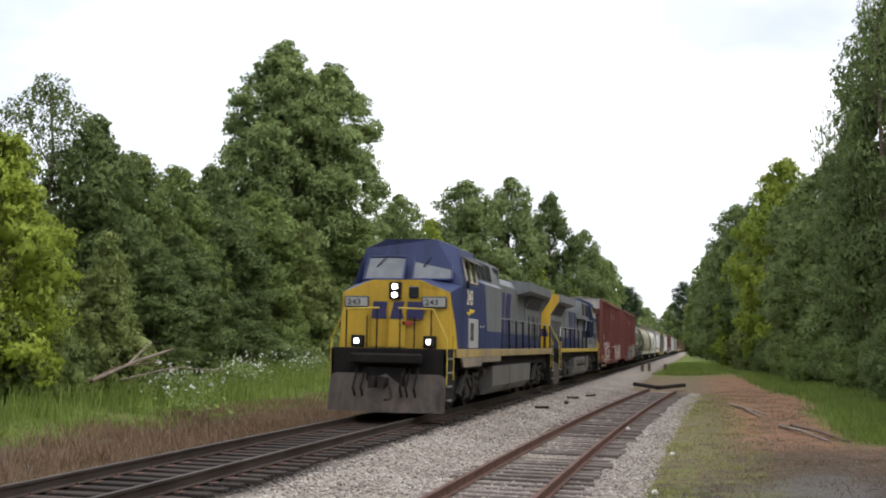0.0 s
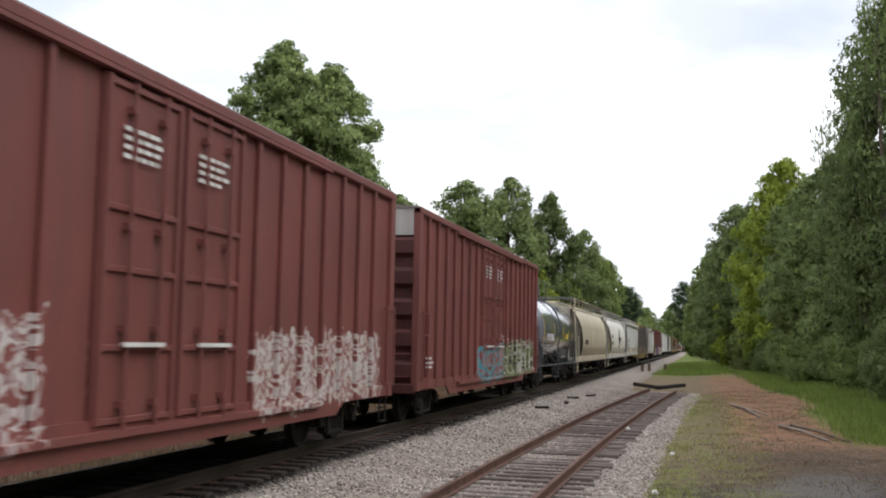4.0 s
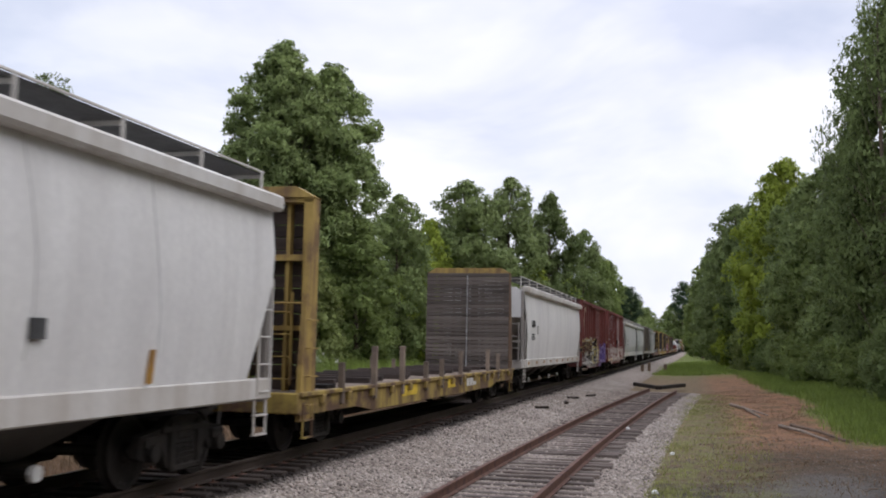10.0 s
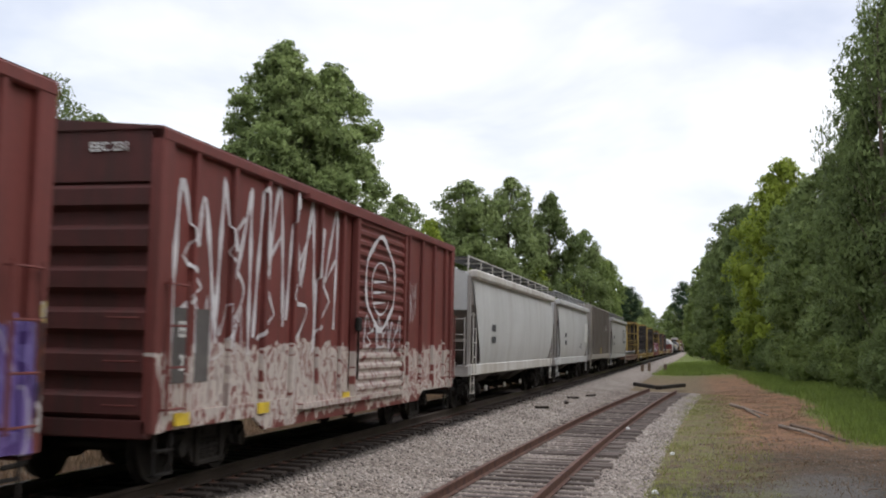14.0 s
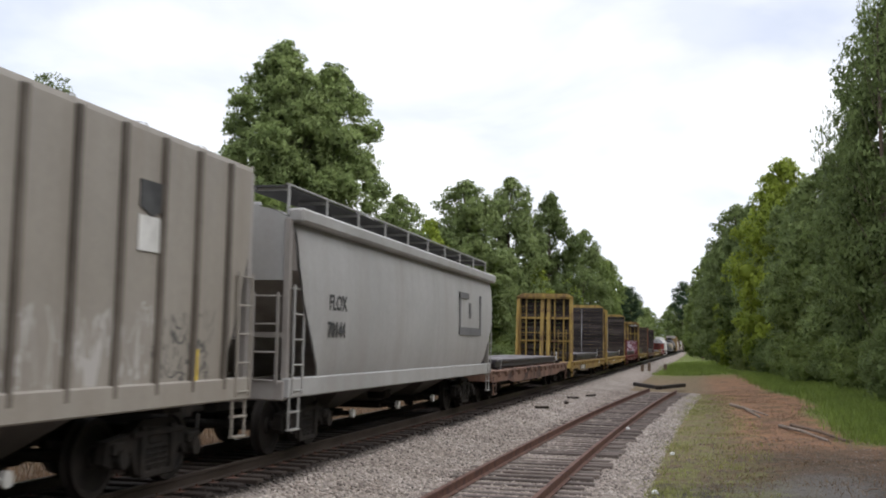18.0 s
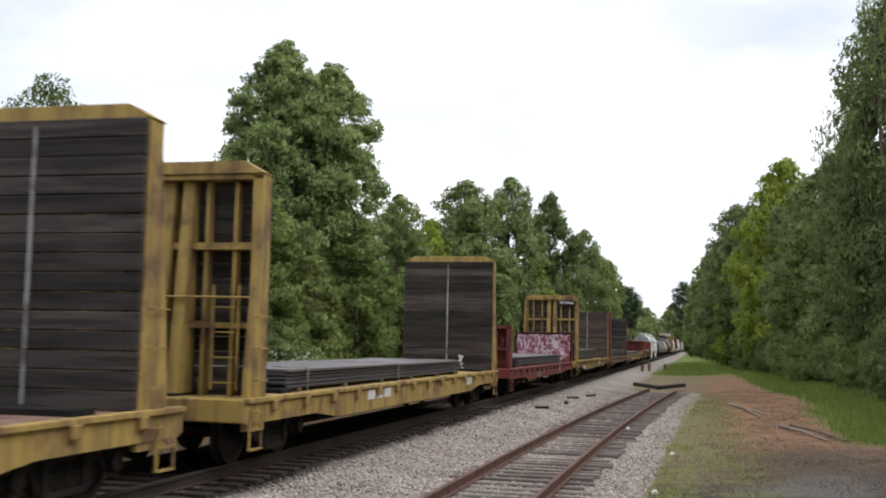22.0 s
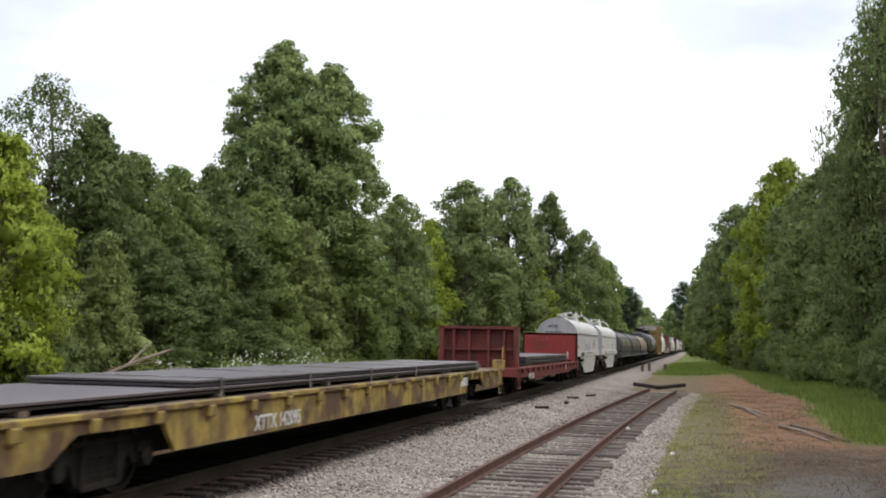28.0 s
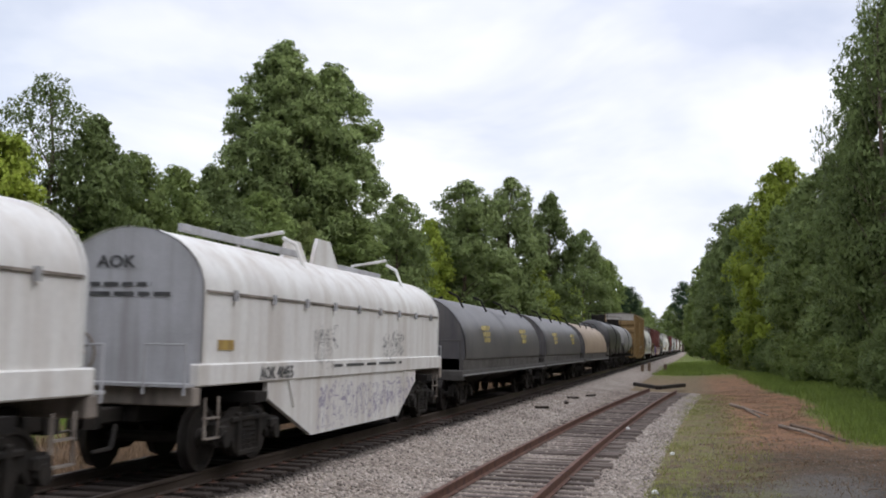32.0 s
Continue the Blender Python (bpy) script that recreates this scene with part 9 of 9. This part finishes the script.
def build_litter():
    rnd = random.Random(4)

    def on(x, y, h=0.02):
        return (x, y, ground_z(x, y) + h)
    stick("fallen_branch", "pale fallen stick lying on red dirt", [on(1.35, 46.6), on(1.75, 42.0, 0.12), on(2.1, 38.0)], 0.06, M_DEADWOOD)
    stick("fallen_branch", "short pale stick lying on red dirt", [on(1.7, 44.5), on(1.9, 41.0, 0.1), on(2.4, 38.8, 0.05)], 0.045, M_DEADWOOD)
    stick("fallen_branch", "long bleached branch on brown dirt", [on(2.4, 33.5, 0.05), on(2.8, 31.0, 0.1), on(3.25, 28.8)], 0.055, M_DEADWOOD)
    stick("fallen_branch", "weathered branch on brown dirt", [on(2.75, 33.8, 0.05), on(3.2, 30.4, 0.12), on(3.7, 28.6, 0.03)], 0.05, M_DARKWOOD)
    stick("fallen_branch", "pale dead trunk leaning out of weeds", [(-20.2, 32.7, 0.3), (-19.32, 34, 0.96), (-18.4, 35, 1.42)], 0.07, M_DEADWOOD)
    stick("fallen_branch", "pale dead limb rising from weeds", [(-19.5, 33.8, 0.85), (-19.4, 34.5, 1.3), (-19.29, 35, 1.65)], 0.05, M_DEADWOOD)
    stick("fallen_branch", "thin grey branch caught in weeds", [(-20.9, 33.4, 0.2), (-20.3, 34.2, 0.7), (-19.2, 35.4, 0.95)], 0.035, M_DARKWOOD)
    stick("fallen_branch", "thin pale branch lying over weeds", [(-19.9, 34, 0.3), (-18.6, 35.6, 0.75), (-17.4, 37.0, 0.6)], 0.03, M_DEADWOOD)
    for k in range(16):
        x, y, a = rnd.uniform(-0.2, 3.4), rnd.uniform(17, 44), rnd.uniform(0, 6.28)
        L = rnd.uniform(0.15, 0.5)
        stick("twig", "small dead twig on dirt", [on(x, y), on(x + L * 0.5 * math.cos(a), y + L * 0.5 * math.sin(a), 0.03), on(x + L * math.cos(a + 0.3), y + L * math.sin(a + 0.3))], 0.012, M_DARKWOOD)
    for x, y, z in ((-0.56, 25.3, None), (-1.9, 30.5, -0.5), (-0.7, 18.6, None)):
        z = ground_z(x, y) if z is None else z
        m = Mesh()
        m.loft([[(0.07 * math.cos(t) * q, 0.05 * math.sin(t) * q, h + 0.012 * math.sin(3 * t)) for t in [i * 0.785 for i in range(8)]] for q, h in ((1, 0), (0.8, 0.04), (0.3, 0.055))])
        thing("litter", "crumpled scrap of white litter", "litter", m=pose(x, y, z + 0.01, 0, 0, 30), mesh=m, mat=M_LITTER)
    for x, y, L, a in ((-5.0, 44.2, 0.5, 20), (-4.6, 47.7, 0.8, 70), (-4.9, 41.0, 0.9, 100), (-5.2, 36.5, 0.5, 30)):
        thing("timber_scrap", "dark scrap of broken tie on ballast", "timber", m=pose(x, y, bed_z(x, y) + 0.02, 0, 0, a), mesh=Mesh().box(-L / 2, L / 2, -0.07, 0.07, 0, 0.08, 0.02), mat=M_TIE)
    for x, y, h in ((-4.5, 104, 0.75), (-4.9, 99, 0.6), (-3.2, 112, 0.5)):
        thing("stub_post", "short rusty-brown post on the shoulder", "post", m=pose(x, y, ground_z(x, y) - 0.05, 4, 0, 10), mesh=Mesh().box(-0.14, 0.14, -0.12, 0.12, 0, h + 0.3, 0.03), mat=M_DARKWOOD)
    # flowering shrubs on the bank
    rs = np.random.RandomState(14)
    for x, y, z, n in ((-20.5, 38.5, 0.25, 110), (-21, 46, 0.3, 70), (-22, 49, 0.3, 60), (-22, 57, 0.3, 50), (-23, 61, 0.3, 40), (-17.6, 34.5, -0.2, 25)):
        ob = thing("flowering_shrub", "low shrub with white blossom on the grass bank", "shrub", m=pose(x, y, ground_z(x, y)))
        p = rs.normal(size=(n * 9, 3)) * np.array([0.8, 0.8, 0.35]) + np.array([0, 0, 0.5])
        p[:, 2] = np.abs(p[:, 2])
        nr = rs.normal(size=p.shape) + np.array([0, 0, 0.7])
        nr /= np.linalg.norm(nr, axis=1, keepdims=True)
        part("foliage", leaf_mesh("foliage", p, nr, 0.16, M_LEAF[0], rs), None, ob)
        q = rs.normal(size=(n, 3)) * np.array([0.75, 0.75, 0.25]) + np.array([0, 0, 0.95])
        nr = rs.normal(size=q.shape) + np.array([0.4, -0.6, 0.4])
        nr /= np.linalg.norm(nr, axis=1, keepdims=True)
        part("blossom", leaf_mesh("blossom", q, nr, 0.15, M_FLOWER, rs), None, ob, "white blossom")


build_grass()
build_litter()


# ---- motion: the train runs towards the viewer, slowing a little; near wheels roll ----
def motions():
    for ob, y0, *turn in CARS:
        rz = turn[0] if turn else 0
        walk(ob, [(float(k), pose(TRACK_X, y0 - s_at(k), 0, 0, 0, rz)) for k in range(33)])
    for w, s, off, r in WHEELS:
        passes = [k / 30 for k in range(961) if 2.0 < s + off - s_at(k / 30) < 27.0]
        if len(passes) < 3:
            continue
        times = sorted({0.0, 32.0, *passes})
        t0 = passes[0]
        rows, a = [], 0.0
        home = w.matrix_basis.copy()
        for t in times:
            tt = min(max(t, passes[0]), passes[-1])
            a = (s_at(tt) - s_at(t0)) / r
            rows.append((t, home @ Matrix.Rotation(a, 4, "X")))
        walk(w, rows)


motions()
